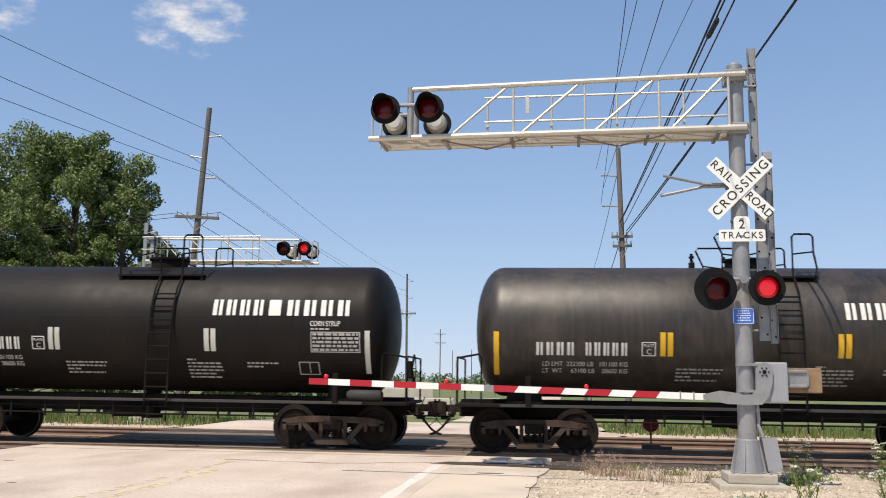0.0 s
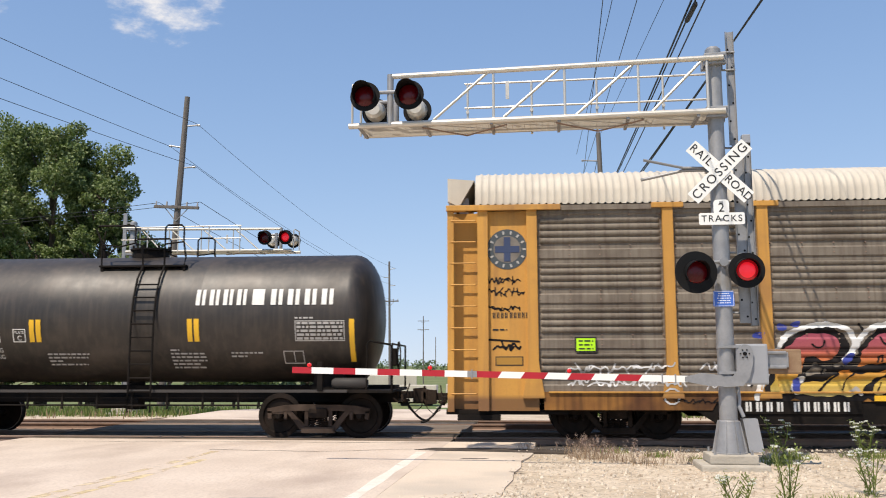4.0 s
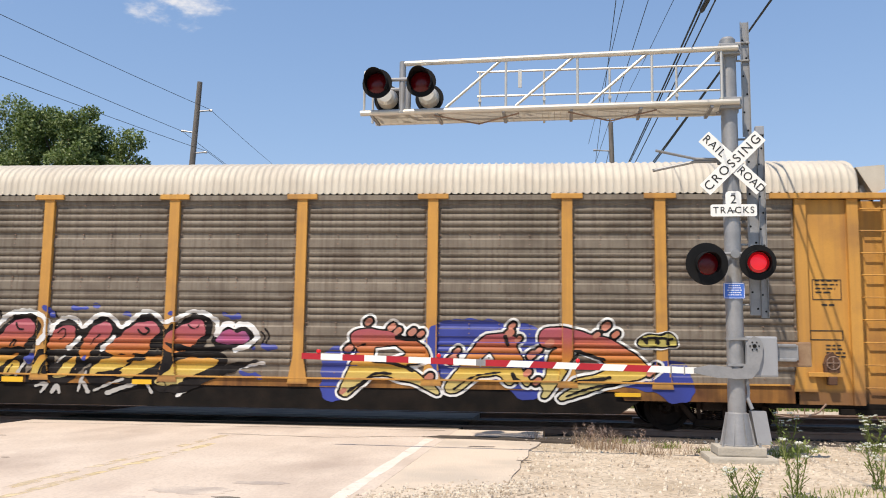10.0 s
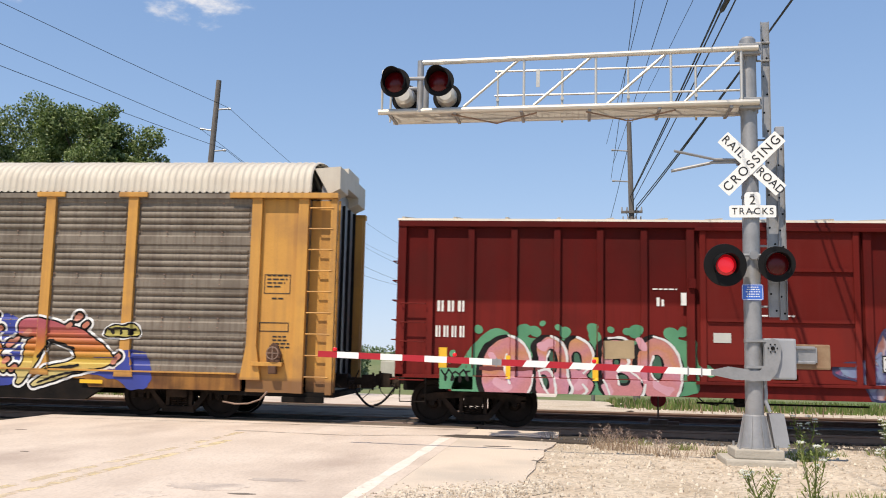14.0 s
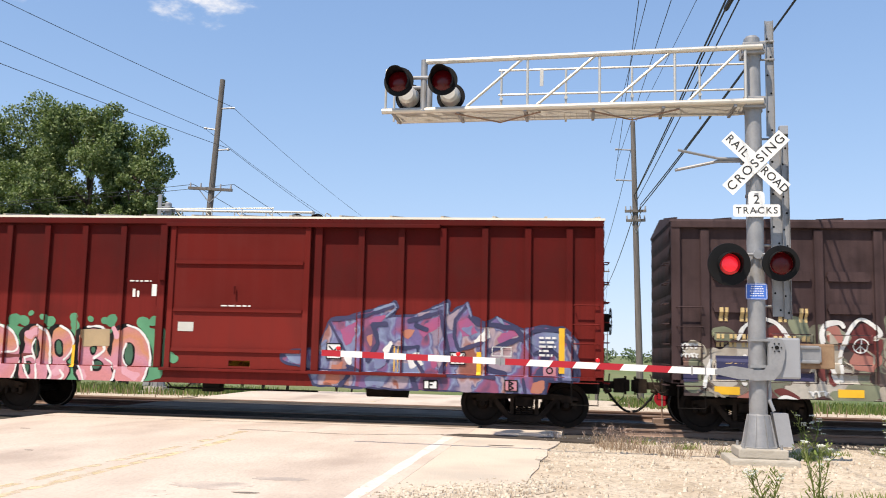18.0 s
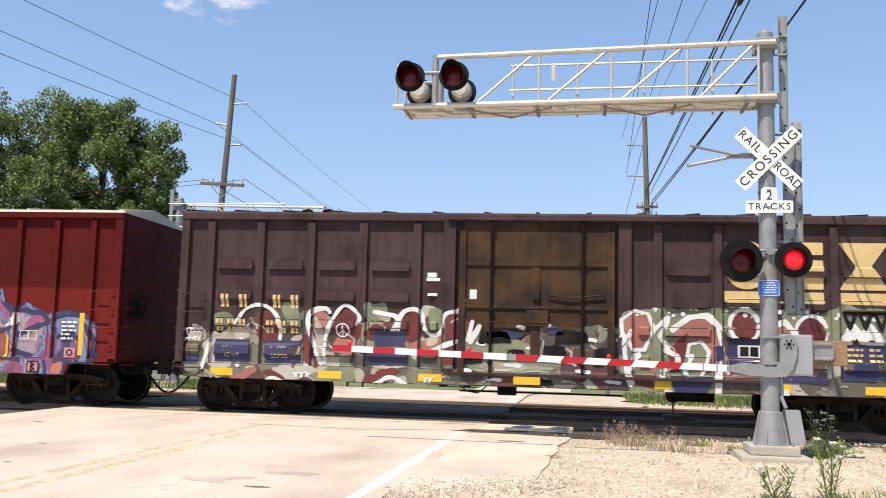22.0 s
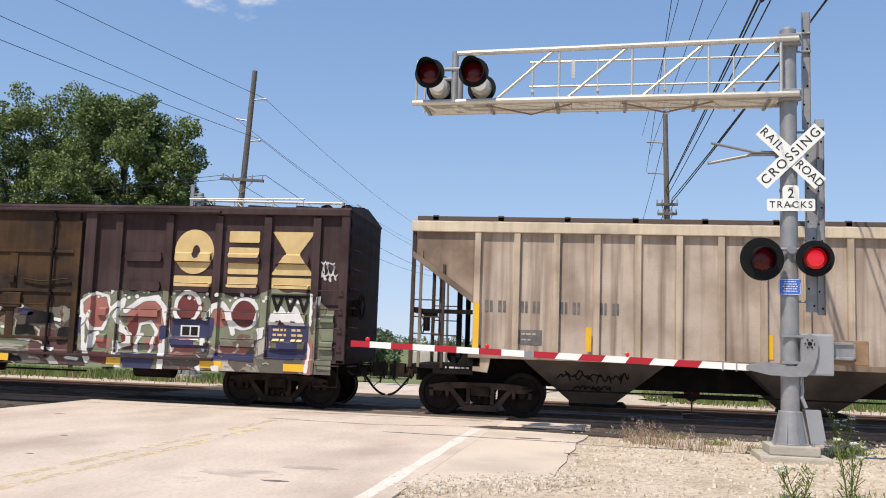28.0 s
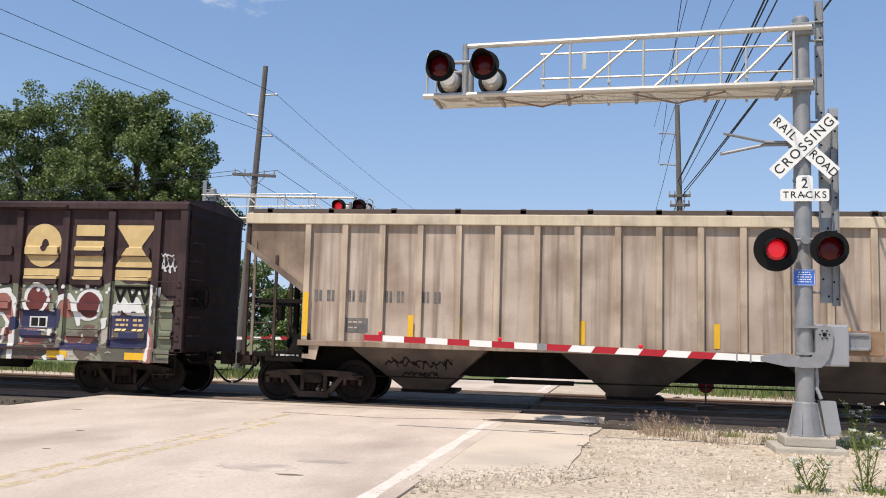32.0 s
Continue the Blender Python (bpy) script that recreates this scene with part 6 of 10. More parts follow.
def brown_boxcar():
    half, top = 7.83, 4.40
    car = boxcar("boxcar", 11.95, "dark brown boxcar with pressed side bars, rusty door and camouflage graffiti", BROWN_RIBS, 0.17, M_brown, M_browndoor, half, top, None,
                 panel_bars=((3.22, 0.20), (2.56, 0.20), (1.95, 0.20), (1.36, 0.20)), shades=M_brown)
    d = new("sliding_door")
    d.parent = car
    tagged(d, "rusty brown sliding door with locking rods")
    bm = B()
    box(bm, -1.56, 1.52, -1.58, -1.50, 1.02, 4.20, 0.012)
    part("door_panel", bm, M_browndoor, d)
    for z in (3.26, 2.36, 1.30):
        bm = B()
        box(bm, -1.5, 1.46, -1.62, -1.575, z, z + 0.07, 0.01)
        part("door_rib", bm, M_browndoor, d)
    for u in (-0.02,):
        bm = B()
        box(bm, u - 0.1, u + 0.1, -1.605, -1.57, 1.3, 3.3, 0.008)
        part("door_rib", bm, M_browndoor, d)
    for u in (-0.95, 0.95):
        bm = B()
        rod(bm, (u, -1.65, 0.9), (u, -1.65, 4.28), 0.028, 8)
        for z in (1.2, 2.3, 3.3, 4.0):
            box(bm, u - 0.05, u + 0.05, -1.68, -1.57, z, z + 0.06)
        part("locking_rod", bm, M_black, d)
    bm = B()
    box(bm, -0.2, 0.25, -1.66, -1.57, 2.0, 2.34, 0.02)
    box(bm, -0.08, 0.06, -1.67, -1.57, 2.55, 2.72, 0.02)
    pipe(bm, [(0.25, -1.64, 2.66), (0.7, -1.64, 2.60), (1.4, -1.64, 2.68)], 0.02, 6)
    rod(bm, (-1.0, -1.66, 2.08), (0.9, -1.66, 2.08), 0.016, 6)
    part("door_handle", bm, M_browndoor, d)
    for u in (-1.56, 1.54):
        bm = B()
        box(bm, u - 0.07, u + 0.07, -1.63, -1.56, 1.02, 4.0, 0.01)
        part("door_stile", bm, M_browndoor, d)
    for u in (-1.85, 1.82):
        bm = B()
        box(bm, u - 0.13, u + 0.13, -1.615, -1.50, 1.02, 4.20, 0.01)
        part("door_post", bm, M_brown, car)
    bm = B()
    box(bm, -1.9, 4.9, -1.70, -1.60, 4.22, 4.28, 0.01)
    box(bm, -1.9, 4.9, -1.68, -1.60, 0.96, 1.02, 0.008)
    part("door_track", bm, M_brown, car)
    return car


# -- covered hopper --
M_endpost = material("dark brown end post", (0.052, 0.036, 0.030), 0.8, second=(0.11, 0.08, 0.065), scale=2.2, amount=0.7, bump=0.1, spec=0.15)
M_postbrown = material("grimy brown post", (0.13, 0.095, 0.075), 0.75, second=(0.28, 0.22, 0.17), scale=1.6, amount=0.8, bump=0.1, spec=0.2)
HOP_RIBS = tuple(22.59 - 29.6 + k * 0.835 for k in range(18))


def hopper_car():
    x, half = 29.6, 8.45
    car = thing("hopper_car", "stained grey covered hopper with vertical side ribs and sloping bays", "hopper car", pose(x, TRACK_Y, 0))
    CARS.append((car, x))
    bm = B()
    # body with sloping ends
    prism(bm, [(-half + 0.02, 3.92), (-half + 0.02, 3.44), (-7.02, 2.48), (-7.02, 1.32), (7.02, 1.32), (7.02, 2.48), (half - 0.02, 3.44), (half - 0.02, 3.92)], -1.50, 1.50)
    part("body", bm, M_hopper, car)
    for ys in (-1, 1):
        bm = B()
        box(bm, -half, half, ys * 1.48, ys * 1.60, 3.90, 4.12, 0.015)
        part("side_plate", bm, M_hoppertop, car, "cream top side plate")
        for r in HOP_RIBS:
            if abs(r) > 7.2:
                continue
            bm = B()
            box(bm, r - 0.065, r + 0.065, ys * 1.49, ys * 1.585, 1.36, 3.92, 0.006)
            part("side_rib", bm, M_hopper_rib, car)
        bm = B()
        box(bm, -7.15, 7.15, ys * 1.47, ys * 1.61, 1.24, 1.36, 0.012)
        part("side_sill", bm, M_hopper_end, car)
        for sx in (-1, 1):
            bm = B()
            prism(bm, [(sx * (half - 0.04), 3.48), (sx * (half - 0.04), 3.34), (sx * 7.05, 2.36), (sx * 7.05, 2.52)], ys * 1.49, ys * 1.56)
            part("slope_edge", bm, M_postbrown, car)
    for ys in (-1, 1):
        for sx in (-1, 1):
            bm = B()
            prism(bm, [(sx * (half - 0.14), 3.90), (sx * (half - 0.14), 3.42), (sx * 7.08, 2.52), (sx * 7.08, 3.90)], ys * 1.498, ys * 1.512)
            part("slope_side_sheet", bm, M_hopper_end, car, "rust-brown stained end sheet")
    # roof with running board rails
    bm = B()
    prof = [(-1.58, 4.12), (-1.2, 4.22), (0, 4.32), (1.2, 4.22), (1.58, 4.12)]
    ring = [[bm.verts.new((u, y, z)) for y, z in prof] for u in (-half, half)]
    for k in range(4):
        bm.faces.new((ring[0][k], ring[1][k], ring[1][k + 1], ring[0][k + 1]))
    part("roof", bm, M_hopper, car)
    bm = B()
    for y in (-1.42, 1.42):
        box(bm, -half + 0.1, half - 0.1, y - 0.05, y + 0.05, 4.15, 4.25, 0.01)
        for k in range(12):
            u = -half + 0.5 + k * 1.41
            box(bm, u - 0.06, u + 0.06, y - 0.05, y + 0.05, 4.13, 4.27)
    part("roof_rail", bm, material("dark brown walkway steel", (0.10, 0.075, 0.06), 0.7), car)
    # centre sill, made tall and black to stand in for shade between bays
    bm = B()
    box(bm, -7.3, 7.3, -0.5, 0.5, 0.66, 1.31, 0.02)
    part("underbody", bm, M_black, car, "black centre sill box standing in for shade between bays")
    # discharge bays
    for c in (-4.53, 0.0, 4.53):
        bm = B()
        rows = [[bm.verts.new((c + u, y, z)) for u, y in ((-w, -d), (w, -d), (w, d), (-w, d))] for w, d, z in ((1.75, 1.45, 1.30), (0.48, 0.55, 0.36), (0.48, 0.5, 0.28))]
        rows[0] = [bm.verts.new((c + u, y, 1.30)) for u, y in ((-1.55, -1.47), (1.55, -1.47), (1.55, 1.47), (-1.55, 1.47))]
        for a, b in zip(rows, rows[1:]):
            for k in range(4):
                bm.faces.new((a[k], a[(k + 1) % 4], b[(k + 1) % 4], b[k]))
        bm.faces.new(rows[-1])
        for v in [v for v in bm.verts if not v.link_faces]:
            bm.verts.remove(v)
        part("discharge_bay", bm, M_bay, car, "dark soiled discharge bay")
        bm = B()
        box(bm, c - 0.5, c + 0.72, -0.55, 0.55, 0.26, 0.33, 0.01)
        part("outlet_gate", bm, M_black, car)
    for s in (-1, 1):
        # end frame: posts, ladder, crossbars
        bm = B()
        for ys in (-1, 1):
            bm = B()
            box(bm, s * (half - 0.02), s * (half - 0.10), ys * 1.46, ys * 1.55, 1.0, 3.92, 0.01)
            part("corner_post", bm, M_endpost, car)
            bm = B()
            box(bm, s * (half - 0.20), s * (half - 0.26), ys * 1.48, ys * 1.54, 1.0, 3.5, 0.008)
            part("end_stile", bm, M_postbrown, car)
            bm = B()
            prism(bm, [(s * 7.04, 1.34), (s * 6.66, 1.34), (s * 6.74, 0.94), (s * 7.05, 0.97)], ys * 1.52, ys * 1.56)
            part("jacking_plate", bm, M_hopper_rib, car, "pale stained jacking plate")
            bm = B()
            box(bm, s * 7.9, s * 7.04, ys * 1.44, ys * 1.52, 0.88, 1.10, 0.01)
            sill = part("end_sill", bm, M_black, car)
            bm = B()
            for k, (u, w) in enumerate(((7.62, 0.03), (7.50, 0.10), (7.37, 0.11), (7.26, 0.07), (7.16, 0.06))):
                box(bm, u - w / 2, u + w / 2, -1.524, -1.5215, 1.00, 1.035) if s > 0 else box(bm, -u - w / 2, -u + w / 2, -1.524, -1.5215, 1.00, 1.035)
            if ys < 0:
                part("sill_writing", bm, M_reflect_white, sill, "small worn white writing")
        for ys in (-1, 1):
            bm = B()
            box(bm, s * (half - 0.70), s * (half - 0.76), ys * 1.48, ys * 1.55, 1.0, 3.2, 0.01)
            for k in range(4):
                rod(bm, (s * (half - 0.1), ys * 1.52, 1.35 + k * 0.36), (s * (half - 0.74), ys * 1.52, 1.35 + k * 0.36), 0.013, 6)
            part("end_ladder", bm, M_endpost, car)
        bm = B()
        box(bm, s * (half - 0.95), s * (half - 1.06), -0.9, -0.78, 1.0, 3.4, 0.01)
        box(bm, s * (half - 0.95), s * (half - 1.06), 0.78, 0.9, 1.0, 3.4, 0.01)
        box(bm, s * (half - 0.1), s * (half - 0.18), -1.5, 1.5, 2.15, 2.27, 0.01)
        box(bm, s * (half - 0.3), s * 7.0, -1.5, -1.42, 2.15, 2.24, 0.01)
        part("end_brace", bm, M_black, car)
        # added black sheet covers the end face in place of the slope's shade
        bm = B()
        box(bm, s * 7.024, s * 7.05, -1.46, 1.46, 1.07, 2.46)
        part("end_shade_plate", bm, M_black, car, "black plate in place of shade under the end slope")
        bm = B()
        box(bm, s * (half + 0.0), s * 6.9, -1.5, 1.5, 0.98, 1.06, 0.01)
        box(bm, s * (half + 0.0), s * 6.6, -0.35, 0.35, 0.68, 0.99, 0.02)
        prism(bm, [(s * 7.4, 1.06), (s * 6.9, 1.06), (s * 6.9, 1.5), (s * 7.15, 1.5)], -1.56, -1.40)
        part("end_platform", bm, M_black, car)
        bm = B()
        rod(bm, (s * 7.55, -0.6, 1.25), (s * 7.55, 0.6, 1.25), 0.18, 14)
        part("air_reservoir", bm, M_black, car)
        end_gear(car, s * half, s)
        truck(car, s * 6.92, frame_mesh=SIDE_FRAME_DUSTY)
        bm = B()
        prism(bm, [(s * (half - 0.05), 4.05), (s * (half + 0.24), 4.07), (s * (half + 0.24), 4.12), (s * (half - 0.05), 4.12)], 0.7, 1.5)
        for y in (0.78, 1.42):
            rod(bm, (s * (half + 0.22), y, 4.06), (s * (half - 0.06), y, 3.62), 0.025, 6)
        part("roof_step", bm, M_black, car)
    brake_wheel(car, -half - 0.06, 1.05, 2.02, -1)
    bm = B()
    rod(bm, (-6.0, -1.2, 0.62), (6.0, -1.2, 0.62), 0.016, 6)
    rod(bm, (-2.9, -1.1, 0.60), (-1.2, -1.1, 0.60), 0.05, 8)
    part("brake_rod", bm, M_black, car)
    return car


tank_car(-62.36, "black tank car with white stripes and white lettering", True)
tank_car(-49.04, "black tank car with yellow stripes and white lettering", False)
autorack(-28.0)
red_boxcar()
brown_boxcar()
hopper_car()


# ---- sprayed paint on the car sides: flat shapes draped over the ribs ----
def seg_field(X, Z, strokes):
    """Signed distance to a set of thick strokes; each is (half width, points)."""
    F = np.full(X.shape, 9.0)
    for w, pts in strokes:
        for (x0, z0), (x1, z1) in zip(pts, pts[1:]):
            dx, dz = x1 - x0, z1 - z0
            t = np.clip(((X - x0) * dx + (Z - z0) * dz) / max(1e-9, dx * dx + dz * dz), 0, 1)
            F = np.minimum(F, np.hypot(X - x0 - t * dx, Z - z0 - t * dz) - w)
    return F


def poly_field(X, Z, polys):
    """Signed distance to closed outlines: negative inside any of them."""
    F = np.full(X.shape, 9.0)
    for pts in polys:
        ring = list(pts) + [pts[0]]
        d = seg_field(X, Z, [(0.0, ring)])
        inside = np.zeros(X.shape, bool)
        for (x0, z0), (x1, z1) in zip(ring, ring[1:]):
            if z0 != z1:
                inside ^= ((Z > min(z0, z1)) & (Z <= max(z0, z1))) & (X < x0 + (Z - z0) * (x1 - x0) / (z1 - z0))
        F = np.minimum(F, np.where(inside, -d, d))
    return F


def wobble(X, Z, s, k, seed=0.0):
    """Smooth wandering values for uneven edges."""
    return k * (np.sin(X * s + 1.3 * np.sin(Z * s * 1.7 + seed)) * np.cos(Z * s * 1.1 + 0.7 * seed + np.sin(X * s * 0.6)) + 0.5 * np.sin(X * s * 2.3 + Z * s * 1.9 + seed))


def spray(car, name, field, x0, x1, z0, z1, depth, lift, mat, label="", cell=0.035):
    """The region where field(X, Z) is negative, as one thin skin that follows depth(x, z)."""
    nx, nz = int((x1 - x0) / cell) + 1, int((z1 - z0) / cell) + 1
    xs, zs = np.linspace(x0, x1, nx + 1), np.linspace(z0, z1, nz + 1)
    X, Z = np.meshgrid(xs, zs)
    F = field(X, Z)
    ins = F < 0
    idx = -np.ones(F.shape, int)
    idx[ins] = np.arange(ins.sum())
    P = [tuple(p) for p in np.stack([X[ins], Z[ins]], 1)]
    faces = []
    n4 = ins[:-1, :-1].astype(int) + ins[:-1, 1:] + ins[1:, 1:] + ins[1:, :-1]
    for r, c in np.argwhere(n4 == 4):
        faces.append((idx[r, c], idx[r, c + 1], idx[r + 1, c + 1], idx[r + 1, c]))
    cuts = {}

    def cut(a, b):
        key = (a, b) if a < b else (b, a)
        if key not in cuts:
            t = F[a] / (F[a] - F[b])
            cuts[key] = len(P)
            P.append((X[a] + t * (X[b] - X[a]), Z[a] + t * (Z[b] - Z[a])))
        return cuts[key]
    for r, c in np.argwhere((n4 > 0) & (n4 < 4)):
        ring = [(r, c), (r, c + 1), (r + 1, c + 1), (r + 1, c)]
        poly = []
        for a, b in zip(ring, ring[1:] + ring[:1]):
            if ins[a]:
                poly.append(idx[a])
            if ins[a] != ins[b]:
                poly.append(cut(a, b))
        if len(poly) > 2:
            faces.append(tuple(int(i) for i in poly))
    if not faces:
        return None
    A = np.array(P)
    co = np.stack([A[:, 0], depth(A[:, 0], A[:, 1]) - lift, A[:, 1]], 1).tolist()
    root = list(range(len(P)))

    def find(i):
        while root[i] != i:
            root[i] = root[root[i]]
            i = root[i]
        return i
    for f in faces:
        a = find(f[0])
        for b in f[1:]:
            root[find(b)] = a
    islands = {}
    for f in faces:
        islands.setdefault(find(f[0]), []).append(f)
    # every blot of paint is a part of its own; specks too many to tell apart stay together
    sets = [v for v in islands.values() if len(v) > 5]
    joined = len(sets) > 40
    ob = None
    for group in ([sum(sets, [])] if joined else sets):
        used = sorted({int(i) for f in group for i in f})
        to = {v: k for k, v in enumerate(used)}
        me = bpy.data.meshes.new(name)
        me.from_pydata([co[i] for i in used], [], [tuple(to[int(i)] for i in f) for f in group])
        ob = mesh_part(name, me, mat, car, label, kind="stuff" if joined else "")
    return ob


def banded(name, stops, z0, z1, rough=0.6, mix_scale=1.4, mix=0.18, xs=0.0):
    """Spray colours that change with height, with soft uneven edges."""
    m = bpy.data.materials.new(name)
    m.use_nodes = True
    n, l = m.node_tree.nodes, m.node_tree.links
    b = n["Principled BSDF"]
    b.inputs["Roughness"].default_value = rough
    c = n.new("ShaderNodeTexCoord")
    s = n.new("ShaderNodeSeparateXYZ")
    l.new(c.outputs["Object"], s.inputs[0])
    mr = n.new("ShaderNodeMapRange")
    mr.inputs["From Min"].default_value, mr.inputs["From Max"].default_value = z0, z1
    l.new(s.outputs["Z"], mr.inputs["Value"])
    t = n.new("ShaderNodeTexNoise")
    t.inputs["Scale"].default_value, t.inputs["Detail"].default_value = mix_scale, 4
    l.new(c.outputs["Object"], t.inputs["Vector"])
    ma = n.new("ShaderNodeMath")
    ma.operation = "MULTIPLY_ADD"
    ma.inputs[1].default_value = mix * 4
    l.new(t.outputs["Fac"], ma.inputs[0])
    sub = n.new("ShaderNodeMath")
    sub.operation = "SUBTRACT"
    sub.inputs[1].default_value = mix * 2
    l.new(mr.outputs["Result"], ma.inputs[2])
    l.new(ma.outputs[0], sub.inputs[0])
    r = n.new("ShaderNodeValToRGB")
    el = r.color_ramp.elements
    while len(el) < len(stops):
        el.new(0.5)
    for e, (p, col) in zip(el, stops):
        e.position, e.color = p, (*col, 1)
    l.new(sub.outputs[0], r.inputs["Fac"])
    g = n.new("ShaderNodeTexNoise")
    g.inputs["Scale"].default_value, g.inputs["Detail"].default_value = 30, 5
    l.new(c.outputs["Object"], g.inputs["Vector"])
    mx = n.new("ShaderNodeMix")
    mx.data_type, mx.blend_type = "RGBA", "MULTIPLY"
    mx.inputs["Factor"].default_value = 0.35
    l.new(r.outputs["Color"], mx.inputs["A"])
    l.new(g.outputs["Fac"], mx.inputs["B"])
    l.new(mx.outputs["Result"], b.inputs["Base Color"])
    return m


def cells(name, colors, scale, stretch=(1.0, 1.0, 0.7), edge=0.0, dark=(0.03, 0.03, 0.06), warp=0.35, smooth=0.15):
    """Sprayed patches of a few colours with soft warped borders, and dark lines between them."""
    m = bpy.data.materials.new(name)
    m.use_nodes = True
    n, l = m.node_tree.nodes, m.node_tree.links
    b = n["Principled BSDF"]
    b.inputs["Roughness"].default_value = 0.6
    c = n.new("ShaderNodeTexCoord")
    mp = n.new("ShaderNodeMapping")
    mp.inputs["Scale"].default_value = stretch
    l.new(c.outputs["Object"], mp.inputs["Vector"])
    t = n.new("ShaderNodeTexNoise")
    t.inputs["Scale"].default_value, t.inputs["Detail"].default_value = 2.2, 3
    l.new(mp.outputs["Vector"], t.inputs["Vector"])
    w = n.new("ShaderNodeVectorMath")
    w.operation = "MULTIPLY_ADD"
    w.inputs[1].default_value = (warp * 2, 0.0, warp * 2)
    l.new(t.outputs["Color"], w.inputs[0])
    l.new(mp.outputs["Vector"], w.inputs[2])
    v = n.new("ShaderNodeTexVoronoi")
    v.feature = "SMOOTH_F1"
    v.inputs["Scale"].default_value, v.inputs["Smoothness"].default_value = scale, smooth
    l.new(w.outputs["Vector"], v.inputs["Vector"])
    s = n.new("ShaderNodeSeparateColor")
    l.new(v.outputs["Color"], s.inputs[0])
    r = n.new("ShaderNodeValToRGB")
    el = r.color_ramp.elements
    while len(el) < len(colors):
        el.new(0.5)
    for k, (e, col) in enumerate(zip(el, colors)):
        e.position, e.color = 0.12 + 0.76 * k / (len(colors) - 1), (*col, 1)
    l.new(s.outputs[0], r.inputs["Fac"])
    out = r.outputs["Color"]
    if edge:
        ve = n.new("ShaderNodeTexVoronoi")
        ve.feature = "DISTANCE_TO_EDGE"
        ve.inputs["Scale"].default_value = scale
        l.new(w.outputs["Vector"], ve.inputs["Vector"])
        mr = n.new("ShaderNodeMapRange")
        mr.inputs["From Min"].default_value, mr.inputs["From Max"].default_value = edge * 0.4, edge
        l.new(ve.outputs["Distance"], mr.inputs["Value"])
        ex = n.new("ShaderNodeMix")
        ex.data_type = "RGBA"
        ex.inputs["A"].default_value = (*dark, 1)
        l.new(mr.outputs["Result"], ex.inputs["Factor"])
        l.new(out, ex.inputs["B"])
        out = ex.outputs["Result"]
    g = n.new("ShaderNodeTexNoise")
    g.inputs["Scale"].default_value, g.inputs["Detail"].default_value = 14, 6
    l.new(c.outputs["Object"], g.inputs["Vector"])
    mx = n.new("ShaderNodeMix")
    mx.data_type, mx.blend_type = "RGBA", "MULTIPLY"
    mx.inputs["Factor"].default_value = 0.4
    l.new(out, mx.inputs["A"])
    l.new(g.outputs["Fac"], mx.inputs["B"])
    l.new(mx.outputs["Result"], b.inputs["Base Color"])
    return m


M_fire = banded("pink to yellow spray", [(0.0, (0.62, 0.52, 0.22)), (0.30, (0.60, 0.40, 0.06)), (0.48, (0.56, 0.20, 0.025)), (0.66, (0.46, 0.12, 0.04)), (0.82, (0.42, 0.09, 0.10)), (1.0, (0.38, 0.07, 0.11))], 0.75, 2.15, mix=0.05)
M_spraywhite = material("white spray paint", (0.72, 0.72, 0.70), 0.6, second=(0.45, 0.45, 0.45), scale=3, amount=0.5, grain=25, bump=0.02)
M_sprayblack = material("black spray paint", (0.010, 0.009, 0.010), 0.7, second=(0.035, 0.03, 0.028), scale=3, amount=0.6, bump=0.02, spec=0.1)
M_sprayblue = material("blue spray paint", (0.035, 0.055, 0.30), 0.55, second=(0.03, 0.04, 0.18), scale=1.5, amount=0.6, bump=0.02)
M_green = material("jade spray paint", (0.10, 0.30, 0.16), 0.6, second=(0.05, 0.19, 0.10), scale=1.5, amount=0.8, bump=0.02)
M_bubble = banded("salmon and pink spray", [(0.0, (0.62, 0.24, 0.25)), (0.3, (0.60, 0.26, 0.34)), (0.5, (0.60, 0.25, 0.13)), (0.75, (0.56, 0.22, 0.24)), (1.0, (0.60, 0.28, 0.12))], 0.75, 2.1, mix=0.32, mix_scale=1.1)
M_wild = cells("blue, pink and violet spray", [(0.05, 0.05, 0.13), (0.30, 0.08, 0.16), (0.16, 0.12, 0.30), (0.24, 0.30, 0.46), (0.10, 0.09, 0.22), (0.46, 0.36, 0.40), (0.30, 0.10, 0.07)], 2.9, (1.0, 0.0, 0.62), smooth=0.6)
M_pink = material("magenta spray paint", (0.36, 0.075, 0.17), 0.6, second=(0.26, 0.09, 0.22), scale=2.5, amount=0.8, bump=0.02)
M_paleblue = material("pale blue spray paint", (0.20, 0.26, 0.38), 0.6, second=(0.14, 0.14, 0.28), scale=2.5, amount=0.9, bump=0.02)
M_coral = material("coral spray paint", (0.45, 0.15, 0.09), 0.6, second=(0.38, 0.19, 0.15), scale=2.5, amount=0.8, bump=0.02)
M_rose = material("rose spray paint", (0.37, 0.155, 0.125), 0.6, second=(0.27, 0.10, 0.08), scale=1.6, amount=0.8, bump=0.02)
M_ox = material("maroon spray paint", (0.115, 0.022, 0.022), 0.6, second=(0.17, 0.04, 0.035), scale=1.6, amount=0.8, bump=0.02)
M_sage = material("sage spray paint", (0.215, 0.235, 0.155), 0.6, second=(0.12, 0.125, 0.085), scale=1.8, amount=0.8, bump=0.02)
M_olive = material("olive spray paint", (0.42, 0.36, 0.10), 0.6, second=(0.28, 0.24, 0.07), scale=3, amount=0.7, bump=0.02)
M_buff = material("buff roller paint", (0.42, 0.31, 0.18), 0.7, second=(0.33, 0.25, 0.15), scale=3, amount=0.7, bump=0.02)
